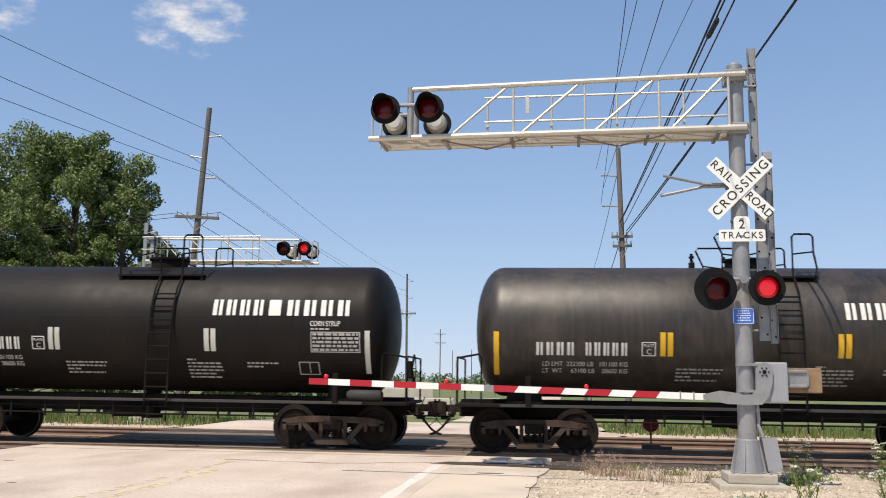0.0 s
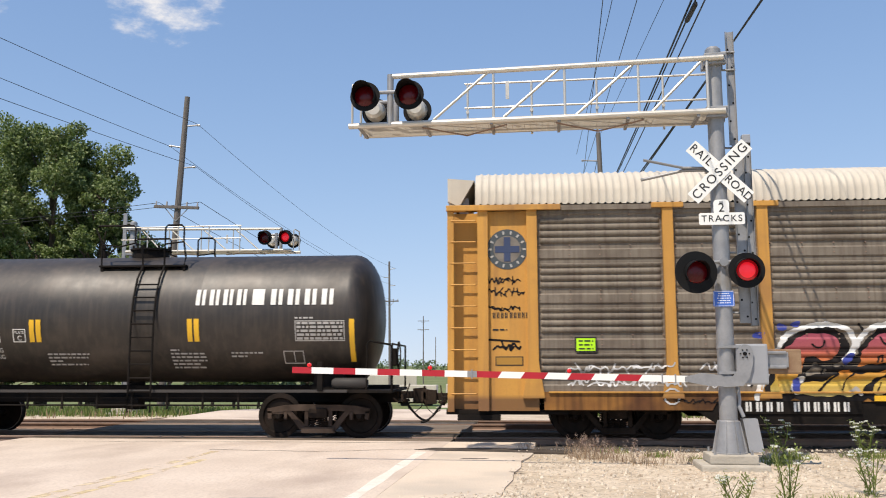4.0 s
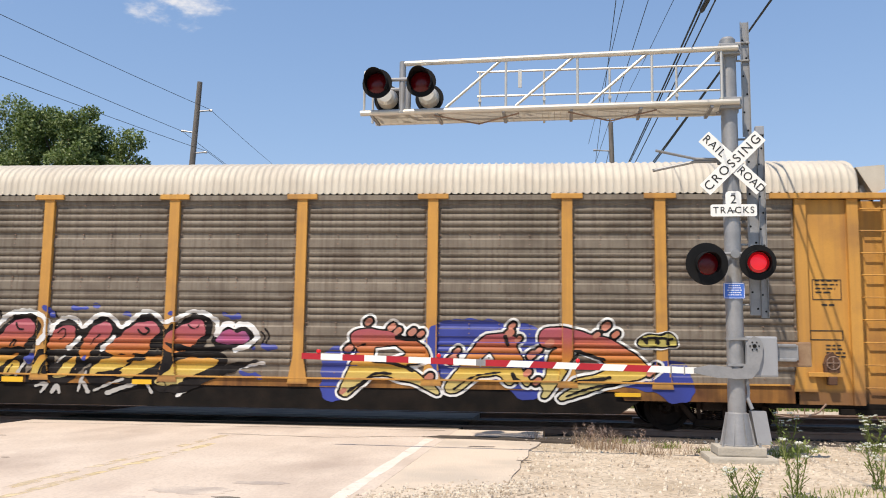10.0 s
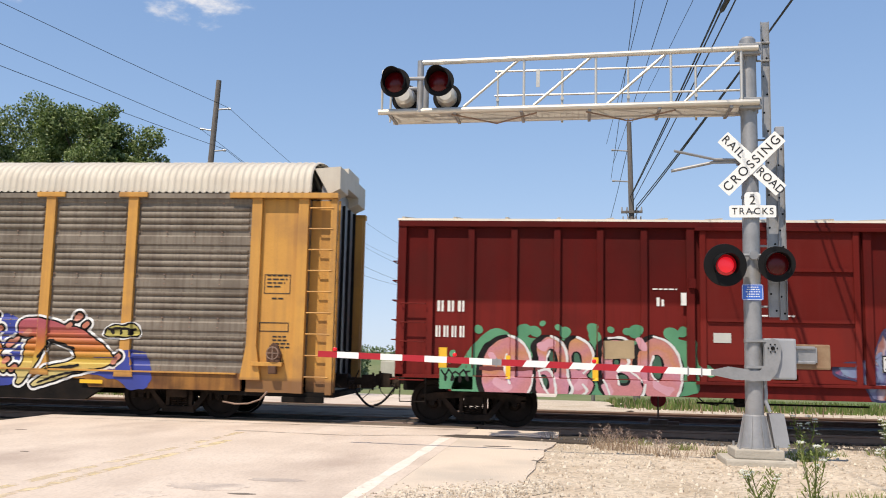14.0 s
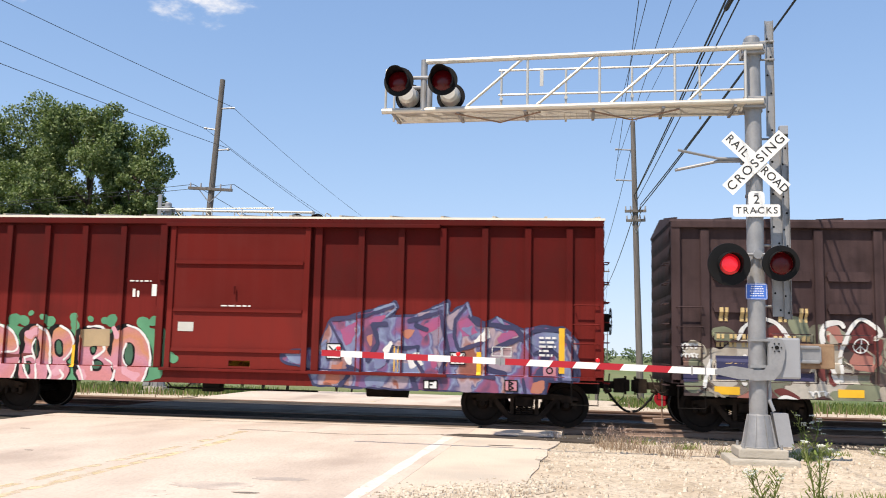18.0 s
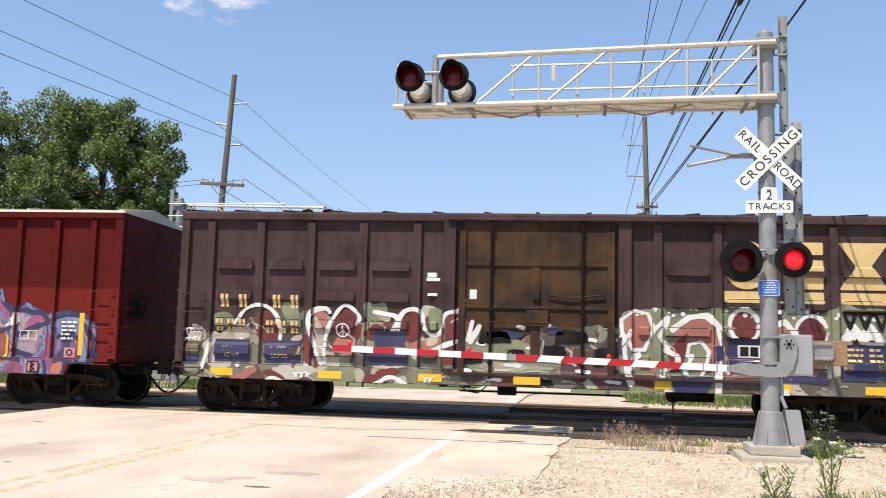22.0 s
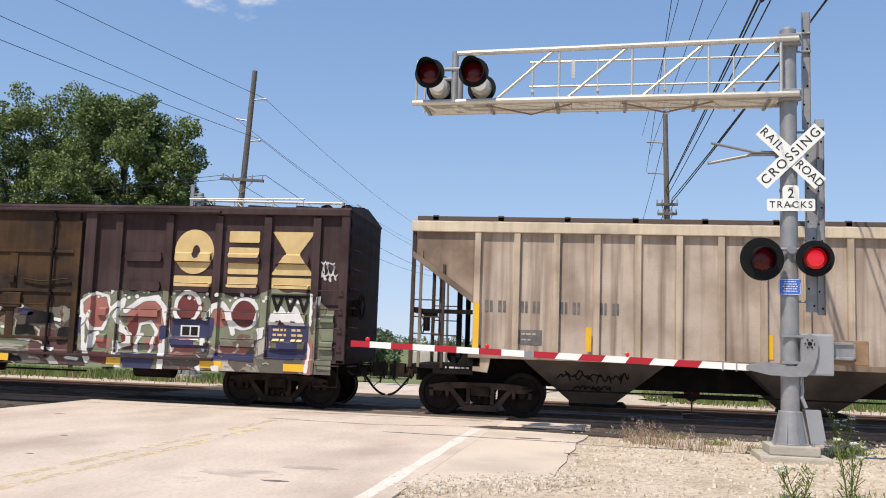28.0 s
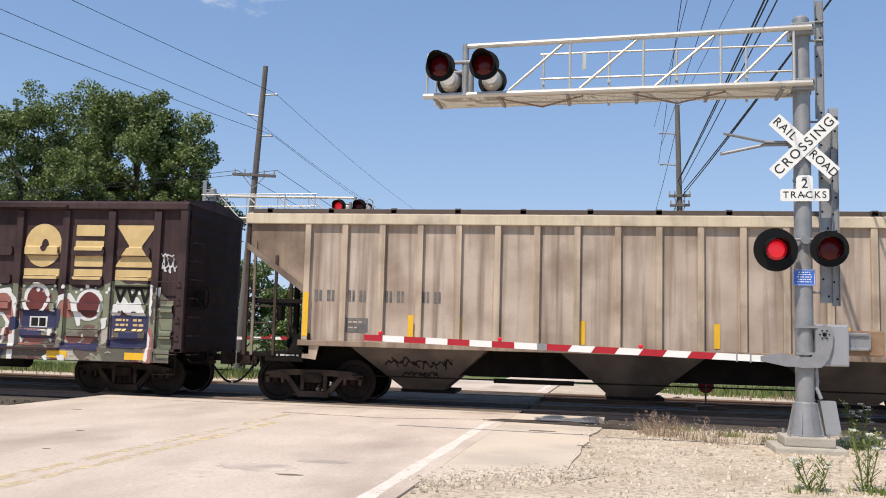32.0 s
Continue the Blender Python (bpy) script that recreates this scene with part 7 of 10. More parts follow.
M_palepink = material("pale pink spray paint", (0.62, 0.34, 0.40), 0.6, second=(0.56, 0.26, 0.30), scale=3, amount=0.8, bump=0.02)
M_greendark = material("dark jade spray paint", (0.05, 0.13, 0.08), 0.6, second=(0.02, 0.05, 0.035), scale=3, amount=0.8, bump=0.02)
M_cream = material("thin cream spray paint", (0.46, 0.42, 0.35), 0.6, second=(0.24, 0.20, 0.16), scale=2.2, amount=1.0, bump=0.02)
M_navy = material("dark navy spray", (0.028, 0.032, 0.085), 0.6, second=(0.06, 0.05, 0.12), scale=1.5, amount=0.7, bump=0.02)
M_camo = cells("sage, cream and brown spray", [(0.070, 0.045, 0.042), (0.20, 0.21, 0.15), (0.085, 0.055, 0.05), (0.16, 0.045, 0.042), (0.30, 0.31, 0.23), (0.09, 0.06, 0.05), (0.52, 0.48, 0.42)], 2.0, (1.0, 0.0, 0.9))
M_faintwhite = material("thin white marker", (0.60, 0.60, 0.60), 0.6, second=(0.35, 0.34, 0.33), scale=6, amount=0.8, bump=0.0)

train_cars = [c for c, _ in CARS]
ar, red, brn = train_cars[2], train_cars[3], train_cars[4]


def squiggle(x, z, w, h, turns, seed):
    rng = random.Random(seed)
    pts = []
    n = turns * 7
    for i in range(n + 1):
        u = i / n
        a = u * turns * math.tau
        pts.append((x + w * u + 0.35 * w / turns * math.sin(a) + rng.uniform(-0.02, 0.02), z + h * (0.5 + 0.5 * math.cos(a + rng.uniform(-0.5, 0.5)) * rng.uniform(0.5, 1.0))))
    return pts


def tag_lines(x, z, w, h, count, seed):
    """An illegible sprayed tag: a row of quick crossing strokes."""
    rng = random.Random(seed)
    out = []
    step = w / count
    for k in range(count):
        u, up = x + k * step, k % 2
        pts = []
        for i in range(5):
            pts.append((u + step * (rng.uniform(-0.3, 0.3) + 0.35 * i), z + h * ((0.75 if (i + up) % 2 else 0.2) + rng.uniform(-0.28, 0.28))))
        out.append(soft(pts, False, 1))
    return out


def soft(pts, closed=True, n=2):
    """Corners rounded off by cutting them twice."""
    for _ in range(n):
        q = []
        for a, b in zip(pts, pts[1:] + pts[:1] if closed else pts[1:]):
            q += [(0.75 * a[0] + 0.25 * b[0], 0.75 * a[1] + 0.25 * b[1]), (0.25 * a[0] + 0.75 * b[0], 0.25 * a[1] + 0.75 * b[1])]
        pts = q if closed else [pts[0]] + q + [pts[-1]]
    return pts


def lines_field(width, lines, vary=0.0):
    """A field for sprayed lines of about that half width."""
    runs = [(width * (1 + vary * math.sin(2.7 * k)), soft(p, False)) for k, p in enumerate(lines)]
    return lambda X, Z: seg_field(X, Z, runs) + wobble(X, Z, 14, width * 0.28)


def fill_field(polys, grow=0.0, dx=0.0, dz=0.0, wob=0.012, n=2):
    rings = [soft(p, True, n) for p in polys]
    return lambda X, Z: poly_field(X - dx, Z - dz, rings) - grow + wobble(X, Z, 8, wob, 30 * grow)


def autorack_paint():
    # slanted humps in fire colours whose legs run out into stripes on the black sill
    area = (-7.7, 1.3, 0.45, 2.6, autorack_y)
    humps = []
    humps += [[(-7.2, 0.92), (-6.99, 1.45), (-6.84, 1.78), (-6.72, 1.96), (-6.39, 2.14), (-6.15, 2.19), (-5.86, 2.18), (-5.69, 2.03), (-5.69, 1.82), (-5.84, 1.68), (-6.05, 1.58), (-6.15, 1.69), (-6.33, 1.7), (-6.45, 1.58), (-6.51, 1.41), (-6.63, 1.24), (-6.77, 0.92)], [(-6.68, 0.9), (-6.6, 1.09), (-6.41, 1.22), (-6.07, 1.18), (-5.87, 1.35), (-5.4, 1.5), (-5.13, 1.47), (-5.32, 1.23), (-5.51, 0.91)]]
    humps += [[(-5.8, 0.91), (-5.52, 1.31), (-5.34, 1.58), (-5.27, 1.79), (-5.11, 1.97), (-4.93, 2.14), (-4.66, 2.21), (-4.45, 2.09), (-4.45, 1.89), (-4.61, 1.71), (-4.74, 1.42), (-5.03, 1.25), (-5.24, 1.13), (-5.38, 0.92)], [(-4.52, 0.83), (-4.37, 1.23), (-4.22, 1.43), (-4.08, 1.38), (-4.17, 1.08), (-4.33, 0.81)], [(-5.19, 0.92), (-5.05, 1.18), (-4.88, 1.28), (-4.74, 1.21), (-4.84, 0.92)]]
    humps += [[(-4.14, 1.52), (-4.11, 1.76), (-4.03, 1.92), (-3.85, 2.04), (-3.63, 2.08), (-3.51, 1.96), (-3.54, 1.79), (-3.67, 1.62), (-3.84, 1.48)], [(-4.04, 0.91), (-3.88, 1.12), (-3.69, 1.29), (-3.42, 1.43), (-3.49, 1.2), (-3.65, 0.91)], [(-3.42, 1.33), (-3.36, 1.72), (-3.22, 1.92), (-3.04, 2.08), (-2.86, 2.16), (-2.72, 2.08), (-2.67, 1.95), (-2.75, 1.82), (-2.91, 1.68), (-3.09, 1.52), (-3.23, 1.29)]]
    humps += [[(-3.2, 0.94), (-3.08, 1.19), (-2.84, 1.33), (-2.42, 1.44), (-2.06, 1.45), (-2.31, 1.22), (-2.57, 1.09), (-2.83, 0.94)], [(-2.94, 1.46), (-2.61, 1.75), (-2.37, 1.99), (-2.19, 2.13), (-1.93, 2.18), (-1.7, 2.11), (-1.61, 1.97), (-1.7, 1.8), (-1.86, 1.72), (-1.81, 1.49), (-2.18, 1.42)], [(-2.74, 0.94), (-2.36, 1.16), (-2.1, 1.34), (-1.7, 1.42), (-1.45, 1.39), (-1.64, 1.21), (-1.88, 1.08), (-2.21, 0.93)]]
    humps += [[(-1.56, 1.5), (-1.51, 1.82), (-1.29, 1.99), (-1, 2.12), (-0.79, 2.22), (-0.63, 2.16), (-0.59, 1.96), (-0.72, 1.77), (-0.91, 1.56), (-1.17, 1.48)], [(-1.69, 0.77), (-1.64, 1.03), (-1.35, 1.17), (-1.17, 1.38), (-0.16, 1.39), (-0.43, 1.18), (-0.91, 0.99), (-1.16, 0.77)]]
    tail = []
    tail += [[(-0.4, 1.69), (-0.32, 1.88), (-0.16, 1.99), (-0.02, 1.99), (0.08, 1.89), (0.21, 1.99), (0.33, 1.9), (0.39, 1.75), (0.08, 1.66)]]
    rims = []
    rims += [[(-7.41, 0.87), (-7.25, 1.26), (-7.08, 1.59), (-6.91, 1.9), (-6.78, 2.12), (-6.57, 2.23), (-6.35, 2.3), (-6.1, 2.36), (-5.68, 2.33), (-5.45, 2.21), (-5.4, 2.02), (-5.46, 1.8), (-5.63, 1.63)], [(-5.45, 1.82), (-5.28, 2.09), (-5.08, 2.27), (-4.82, 2.36), (-4.45, 2.34), (-4.22, 2.22), (-4.14, 2.02), (-4.21, 1.78), (-4.35, 1.65)]]
    rims += [[(-4.11, 1.86), (-4, 2.1), (-3.77, 2.23), (-3.56, 2.22), (-3.45, 2.1), (-3.37, 1.98), (-3.2, 2.16), (-2.98, 2.32), (-2.76, 2.27), (-2.61, 2.13), (-2.5, 1.98), (-2.25, 2.2), (-2.06, 2.35), (-1.82, 2.37), (-1.65, 2.25), (-1.53, 2.1), (-1.29, 2.21), (-1.1, 2.29), (-0.91, 2.39), (-0.63, 2.34), (-0.44, 2.24), (-0.32, 2.11), (-0.37, 1.88)]]
    rims += [[(-0.34, 1.91), (-0.21, 2.1), (-0.05, 2.12), (0.06, 2.05), (0.18, 2.13), (0.39, 2.08), (0.56, 1.89), (0.49, 1.75), (0.27, 1.61), (0.07, 1.56)], [(-1.16, 0.57), (-0.81, 0.8), (-0.43, 1.04), (-0.05, 1.14), (0.36, 1.25), (0.71, 1.28)], [(-6.62, 1), (-6.69, 1.09), (-6.6, 1.19), (-6.48, 1.26)], [(-3.67, 1.55), (-3.52, 1.65), (-3.43, 1.77)], [(-2.91, 1.53), (-2.79, 1.65), (-2.66, 1.8)]]
    streaks = []
    streaks += [[(-4.34, 0.73), (-4.04, 0.81), (-4.21, 0.6)], [(-3.96, 0.6), (-3.87, 0.79), (-3.79, 0.6)], [(-3.38, 0.62), (-3.34, 0.8), (-3.22, 1.06)], [(-3.25, 0.8), (-3.16, 0.62)], [(-3.01, 0.65), (-2.69, 0.8), (-2.38, 0.9)], [(-2.73, 0.6), (-2.35, 0.73), (-2.09, 0.81)], [(-1.83, 0.81), (-1.73, 0.63)], [(-4.8, 0.96), (-4.68, 1.18), (-4.59, 1.32)], [(-5.53, 0.99), (-5.44, 1.08), (-5.36, 0.94)], [(-3.9, 1.24), (-3.74, 1.38)]]
    curls = []
    curls += [[(-6, 2.02), (-6.04, 1.9), (-6.16, 1.87), (-6.26, 1.96)], [(-4.89, 2.09), (-4.84, 1.95), (-4.7, 1.95)], [(-3.92, 1.88), (-3.82, 1.98), (-3.73, 1.96), (-3.77, 1.79), (-3.89, 1.72)], [(-2.11, 1.97), (-2.03, 1.87), (-1.91, 1.87), (-1.84, 1.97), (-1.94, 2.01)], [(-1, 2.09), (-0.91, 2), (-0.77, 2.02), (-0.75, 2.12)], [(-6.19, 0.98), (-6.01, 1.18), (-5.77, 1.36)], [(-5.71, 1.03), (-5.62, 1.25), (-5.45, 1.37)]]
    curls += [[(-6.37, 1.46), (-6.21, 1.53), (-6.04, 1.48), (-6.11, 1.36)], [(-4.99, 1.59), (-4.94, 1.71), (-4.85, 1.73), (-4.91, 1.59)], [(-3.16, 1.63), (-3.07, 1.77), (-2.97, 1.86)], [(-2.3, 1.28), (-2.17, 1.35), (-2.03, 1.3), (-1.91, 1.35)], [(-1.64, 0.82), (-1.52, 0.89), (-1.4, 0.82), (-1.47, 0.63)], [(-4.28, 0.95), (-4.22, 1.14), (-4.1, 1.31)], [(-5.02, 1.01), (-4.93, 1.18)]]
    blots = []
    blots += [[(-5.65, 1.46), (-5.16, 1.54), (-4.73, 1.59), (-4.54, 1.45), (-4.91, 1.42), (-5.4, 1.32)], [(-4.78, 1.37), (-4.59, 1.47), (-4.44, 1.38), (-4.63, 1.26)], [(-1.53, 1.73), (-1.29, 1.66), (-0.81, 1.62), (-0.34, 1.62), (0.01, 1.56), (-0.34, 1.51), (-1.17, 1.45)], [(-3.08, 1.01), (-2.69, 1.11), (-2.36, 1.07), (-2.59, 0.88), (-3.01, 0.68)], [(-2.47, 0.69), (-1.82, 1.07), (-1.52, 1.26), (-1.17, 1.41), (-1.29, 1.17), (-1.76, 0.81), (-2.29, 0.64)]]
    blots += [[(-1.4, 0.66), (-0.93, 0.94), (-0.34, 1.18), (0.25, 1.33), (0.71, 1.35), (0.01, 1.09), (-0.58, 0.83), (-1.09, 0.61)], [(-4.4, 0.78), (-4.14, 1.05), (-3.93, 1.26), (-3.69, 1.38), (-3.86, 1.05), (-4.18, 0.74)]]
    spray(ar, "graffiti_shadow", fill_field(humps + tail, 0.135, 0.035, 0.0, 0.03), *area, 0.006, M_sprayblack, cell=0.024)
    spray(ar, "graffiti_outline", lines_field(0.052, rims, 0.15), *area, 0.009, M_spraywhite, "white sprayed outline", cell=0.024)
    spray(ar, "graffiti_fill", fill_field(humps, -0.005, wob=0.022), *area, 0.012, M_fire, "pink, orange and yellow sprayed lettering", cell=0.024)
    spray(ar, "graffiti_fill", fill_field(tail), *area, 0.012, M_pink, "pink sprayed lettering", cell=0.024)
    spray(ar, "graffiti_blot", fill_field(blots, 0.0, wob=0.02), *area, 0.015, M_sprayblack, cell=0.024)
    spray(ar, "graffiti_stripe", lines_field(0.036, streaks, 0.3), *area, 0.018, M_greystencil, cell=0.024)
    spray(ar, "graffiti_detail", lines_field(0.017, curls, 0.3), *area, 0.0205, M_sprayblack, cell=0.024)
    blue = [[(-5.62, 1.60), (-5.5, 1.72)], [(-6.62, 1.05), (-6.60, 1.2)], [(-3.3, 1.32), (-3.28, 1.38)], [(-4.55, 1.30), (-4.48, 1.34)]]
    spray(ar, "graffiti_splash", lines_field(0.06, blue, 0.5), *area, 0.0225, M_sprayblue, cell=0.024)
    haze = [[(-7.4, 2.12), (-7.2, 2.2)], [(-6.9, 2.3), (-6.5, 2.38)], [(-7.5, 1.72), (-7.4, 1.66)], [(-4.2, 2.42), (-4.05, 2.3)], [(-3.6, 2.42), (-3.1, 2.45)], [(-2.4, 2.3), (-2.3, 2.25)], [(-1.5, 2.28), (-1.35, 2.36)], [(0.5, 1.62), (0.9, 1.6)], [(0.2, 1.08), (0.6, 1.0)], [(-0.2, 2.3), (0.1, 2.28)]]
    spray(ar, "graffiti_splash", lambda X, Z: seg_field(X, Z, [(0.05, p) for p in haze]) + wobble(X, Z, 9, 0.045), *area, 0.0045, M_sprayblue)
    flick = [[(0.62, 1.95), (0.72, 1.85), (0.66, 1.72)], [(0.70, 2.02), (0.82, 1.88), (0.74, 1.72)], [(-5.3, 2.36), (-5.22, 2.22)], [(-4.02, 2.34), (-3.95, 2.22)], [(-7.5, 1.1), (-7.3, 1.45), (-7.05, 1.68)], [(-7.45, 1.35), (-7.2, 1.62)]]
    spray(ar, "graffiti_detail", lines_field(0.022, flick), *area, 0.0055, M_sprayblack, cell=0.024)
    # blue cloud with three large letters, knobs at their corners
    area = (1.7, 9.8, 0.45, 2.45, autorack_y)
    cloud = []
    cloud += [[(2.01, 0.52), (1.97, 1.05), (2.04, 1.52), (2.34, 1.68), (2.75, 1.63), (2.73, 1.19), (2.54, 0.58)], [(4.17, 1.95), (4.49, 2.18), (4.99, 2.25), (5.63, 2.19), (6.01, 2.08), (6.41, 2.14), (6.64, 2), (6.64, 1.27), (6.57, 0.63), (6.18, 0.62), (5.68, 1.13), (4.56, 0.93), (4.23, 1.47)], [(7.67, 0.96), (8.63, 1.31), (9.35, 1.42), (9.62, 1.33), (9.68, 0.63), (9.25, 0.62), (8.76, 0.89)]]
    rad = []
    rad += [[(2.4, 0.62), (2.38, 0.79), (2.51, 1.07), (2.62, 1.37), (2.76, 1.59), (2.65, 1.68), (2.58, 1.8), (2.58, 1.95), (2.83, 2.03), (3.09, 2.03), (3.48, 1.97), (3.68, 1.86), (3.9, 1.83), (4.11, 1.71), (4.26, 1.54), (4.25, 1.41), (4.09, 1.33), (3.71, 1.3), (3.94, 1.16), (4.18, 0.98), (4.44, 0.8), (4.47, 0.67), (4.26, 0.75), (3.95, 0.93), (3.67, 0.96), (3.34, 1.07), (3.03, 1.06), (2.93, 0.94), (2.72, 0.79), (2.56, 0.62)]]
    rad += [[(4.64, 0.71), (4.59, 0.87), (4.8, 1.11), (4.98, 1.36), (5.15, 1.61), (5.33, 1.85), (5.51, 1.95), (5.89, 1.96), (6.14, 1.87), (6.06, 1.73), (6.12, 1.56), (6.24, 1.43), (6.17, 1.26), (6.3, 1.09), (6.39, 0.96), (6.29, 0.87), (6.18, 1.01), (6.06, 1.07), (6, 0.91), (5.87, 0.91), (5.74, 1.12), (5.49, 1.09), (5.25, 1.05), (5.07, 0.89), (4.89, 0.74)]]
    rad += [[(6.57, 1.73), (6.56, 1.99), (6.69, 2.09), (7.07, 2.1), (7.38, 2.04), (7.69, 1.93), (8, 1.89), (8.19, 1.77), (8.37, 1.65), (8.57, 1.53), (8.72, 1.38), (8.82, 1.25), (8.75, 1.13), (8.52, 1.04), (8.15, 0.96), (7.79, 0.87), (7.49, 0.74), (7.19, 0.65), (7.01, 0.58), (6.94, 0.66), (7.18, 0.81), (7.31, 0.91), (7.19, 0.95), (7.31, 1.05), (7.66, 1.12), (7.9, 1.2), (7.97, 1.3), (7.83, 1.46), (7.58, 1.58), (7.27, 1.67), (7.25, 1.53), (7.16, 1.28), (7.05, 1.09), (6.93, 0.93), (6.81, 0.79), (6.7, 0.64), (6.58, 0.67), (6.66, 0.82), (6.56, 0.94), (6.7, 1.09), (6.73, 1.27), (6.76, 1.52), (6.84, 1.63), (6.96, 1.69), (6.77, 1.68)]]
    holes = []
    holes += [[(3.14, 1.61), (3.53, 1.65), (3.71, 1.53), (3.49, 1.45), (3.11, 1.38)], [(5.38, 1.39), (5.52, 1.53), (5.59, 1.42)]]
    knobs = [(2.95, 2.18), (3.45, 2.07), (3.58, 1.99), (3.89, 1.97), (4.07, 1.93), (2.54, 1.61), (2.44, 0.72), (4.26, 1.03), (4.84, 1.58), (4.74, 1.42), (5.99, 2.12), (5.94, 1.97), (6.12, 1.84), (6.77, 1.77), (6.54, 1.61), (6.4, 1.52), (7.74, 1.94), (7.94, 2.13), (8.13, 1.96), (8.92, 1.27), (8.83, 1.19), (6.31, 1.15), (6.51, 0.98)]
    spray(ar, "graffiti_cloud", fill_field(cloud, 0.04, wob=0.03), *area, 0.004, M_sprayblue, "blue sprayed cloud")
    dots = [(0.072 + 0.012 * math.sin(3 * k), [(u - 0.03, z - 0.02), (u + 0.03, z + 0.03)]) for k, (u, z) in enumerate(knobs)]
    body = fill_field(rad, wob=0.008, n=1)

    def rim(grow):
        return lambda X, Z: np.minimum(body(X, Z), seg_field(X, Z, dots)) - grow
    spray(ar, "graffiti_outline", rim(0.085), *area, 0.007, M_spraywhite, "white sprayed outline", cell=0.024)
    spray(ar, "graffiti_line", rim(0.036), *area, 0.010, M_sprayblack, cell=0.024)
    spray(ar, "graffiti_fill", body, *area, 0.013, M_fire, "pink to yellow sprayed letters with white outlines", cell=0.024)
    spray(ar, "graffiti_knob", lambda X, Z: seg_field(X, Z, dots) + 0.012, *area, 0.016, M_coral, "rounded sprayed knob", cell=0.024)
    spray(ar, "graffiti_line", fill_field(holes, 0.055, wob=0.0, n=0), *area, 0.0155, M_sprayblack, cell=0.024)
    spray(ar, "graffiti_outline", fill_field(holes, 0.02, wob=0.0, n=0), *area, 0.018, M_spraywhite, cell=0.024)
    spray(ar, "graffiti_detail", fill_field(holes, -0.03, wob=0.0, n=0), *area, 0.0205, M_screen, cell=0.024)
    folds = [[(2.55, 0.72), (2.95, 0.98), (3.1, 1.12), (3.45, 1.10)], [(3.05, 1.36), (3.5, 1.33), (3.9, 1.18)], [(2.72, 1.66), (2.9, 1.72)], [(3.55, 1.86), (3.95, 1.82)], [(4.78, 0.80), (5.2, 1.10), (5.75, 1.16)], [(5.85, 1.9), (5.9, 1.72)], [(7.1, 1.25), (7.4, 1.62)], [(7.3, 1.62), (7.9, 1.44)], [(7.3, 0.98), (7.75, 1.04), (8.0, 1.08)], [(7.1, 0.68), (7.6, 0.88), (8.4, 1.0)], [(6.0, 1.12), (6.1, 0.95)]]
    spray(ar, "graffiti_detail", lines_field(0.03, folds, 0.4), *area, 0.0225, M_sprayblack, cell=0.024)
    tag = []
    tag += [[(8.54, 1.72), (8.61, 1.89), (8.79, 1.98), (9.05, 1.96), (9.21, 2.02), (9.37, 1.92), (9.39, 1.73), (9.22, 1.73), (8.86, 1.72)]]
    area = (8.3, 9.6, 1.55, 2.2, autorack_y)
    spray(ar, "graffiti_outline", fill_field(tag, 0.055), *area, 0.014, M_spraywhite, cell=0.02)
    spray(ar, "graffiti_line", fill_field(tag, 0.025), *area, 0.016, M_sprayblack, cell=0.02)
    spray(ar, "graffiti_patch", fill_field(tag, -0.01), *area, 0.018, M_olive, "olive sprayed tag", cell=0.02)
    spray(ar, "graffiti_tag", lambda X, Z: seg_field(X, Z, [(0.028, squiggle(8.66, 1.78, 0.62, 0.14, 3, 3))]), *area, 0.020, M_sprayblack, cell=0.02)
    for u0, u1, z0, z1 in ((-5.11, -4.62, 0.81, 0.92), (-2.16, -1.73, 0.8, 0.9), (8.10, 8.62, 0.70, 0.78)):
        patch(ar, "reflective_strip", u0, u1, z0, z1, lambda u, v: -1.592, M_reflect_yellow, "yellow reflective strip")
    # white scrawls low on the first bays and black ones on the end panel
    scr = []
    for k, (u, z, w, h, n) in enumerate(((-11.25, 1.36, 1.15, 0.22, 5), (-10.0, 1.38, 0.85, 0.24, 4), (-11.2, 1.07, 1.25, 0.22, 6), (-9.85, 1.05, 1.0, 0.24, 5), (-8.45, 1.36, 0.75, 0.26, 3), (-8.45, 1.05, 0.95, 0.26, 4))):
        scr += [(0.015, p) for p in tag_lines(u, z, w, h, n, 10 + k)]
    scr.append((0.018, [(-9.1 + 0.16 * math.cos(a / 10 * math.tau), 0.90 + 0.16 * math.sin(a / 10 * math.tau)) for a in range(11)]))
    spray(ar, "graffiti_scrawl", lambda X, Z: seg_field(X, Z, scr), -11.6, -7.3, 0.7, 1.75, autorack_y, 0.008, M_faintwhite, "thin white scrawl", 0.02)
    flat = lambda u, v: np.full(np.shape(u), -1.500)
    scr2 = [(0.012, p) for p in tag_lines(-12.88, 3.22, 0.66, 0.2, 5, 31) + tag_lines(-12.85, 2.98, 0.75, 0.2, 6, 32) + tag_lines(-12.9, 2.66, 0.7, 0.14, 5, 35)]
    scr2 += [(0.020, p) for p in tag_lines(-12.75, 1.80, 0.55, 0.24, 3, 33)] + [(0.02, [(-12.95, 2.08), (-12.2, 2.03)])]
    spray(ar, "graffiti_scrawl", lambda X, Z: seg_field(X, Z, scr2), -13.0, -11.9, 1.6, 3.5, flat, 0.006, M_sprayblack, "thin black scrawl", 0.018)
    low = [(0.010, p) for p in tag_lines(-9.0, 0.72, 1.4, 0.14, 8, 36)]
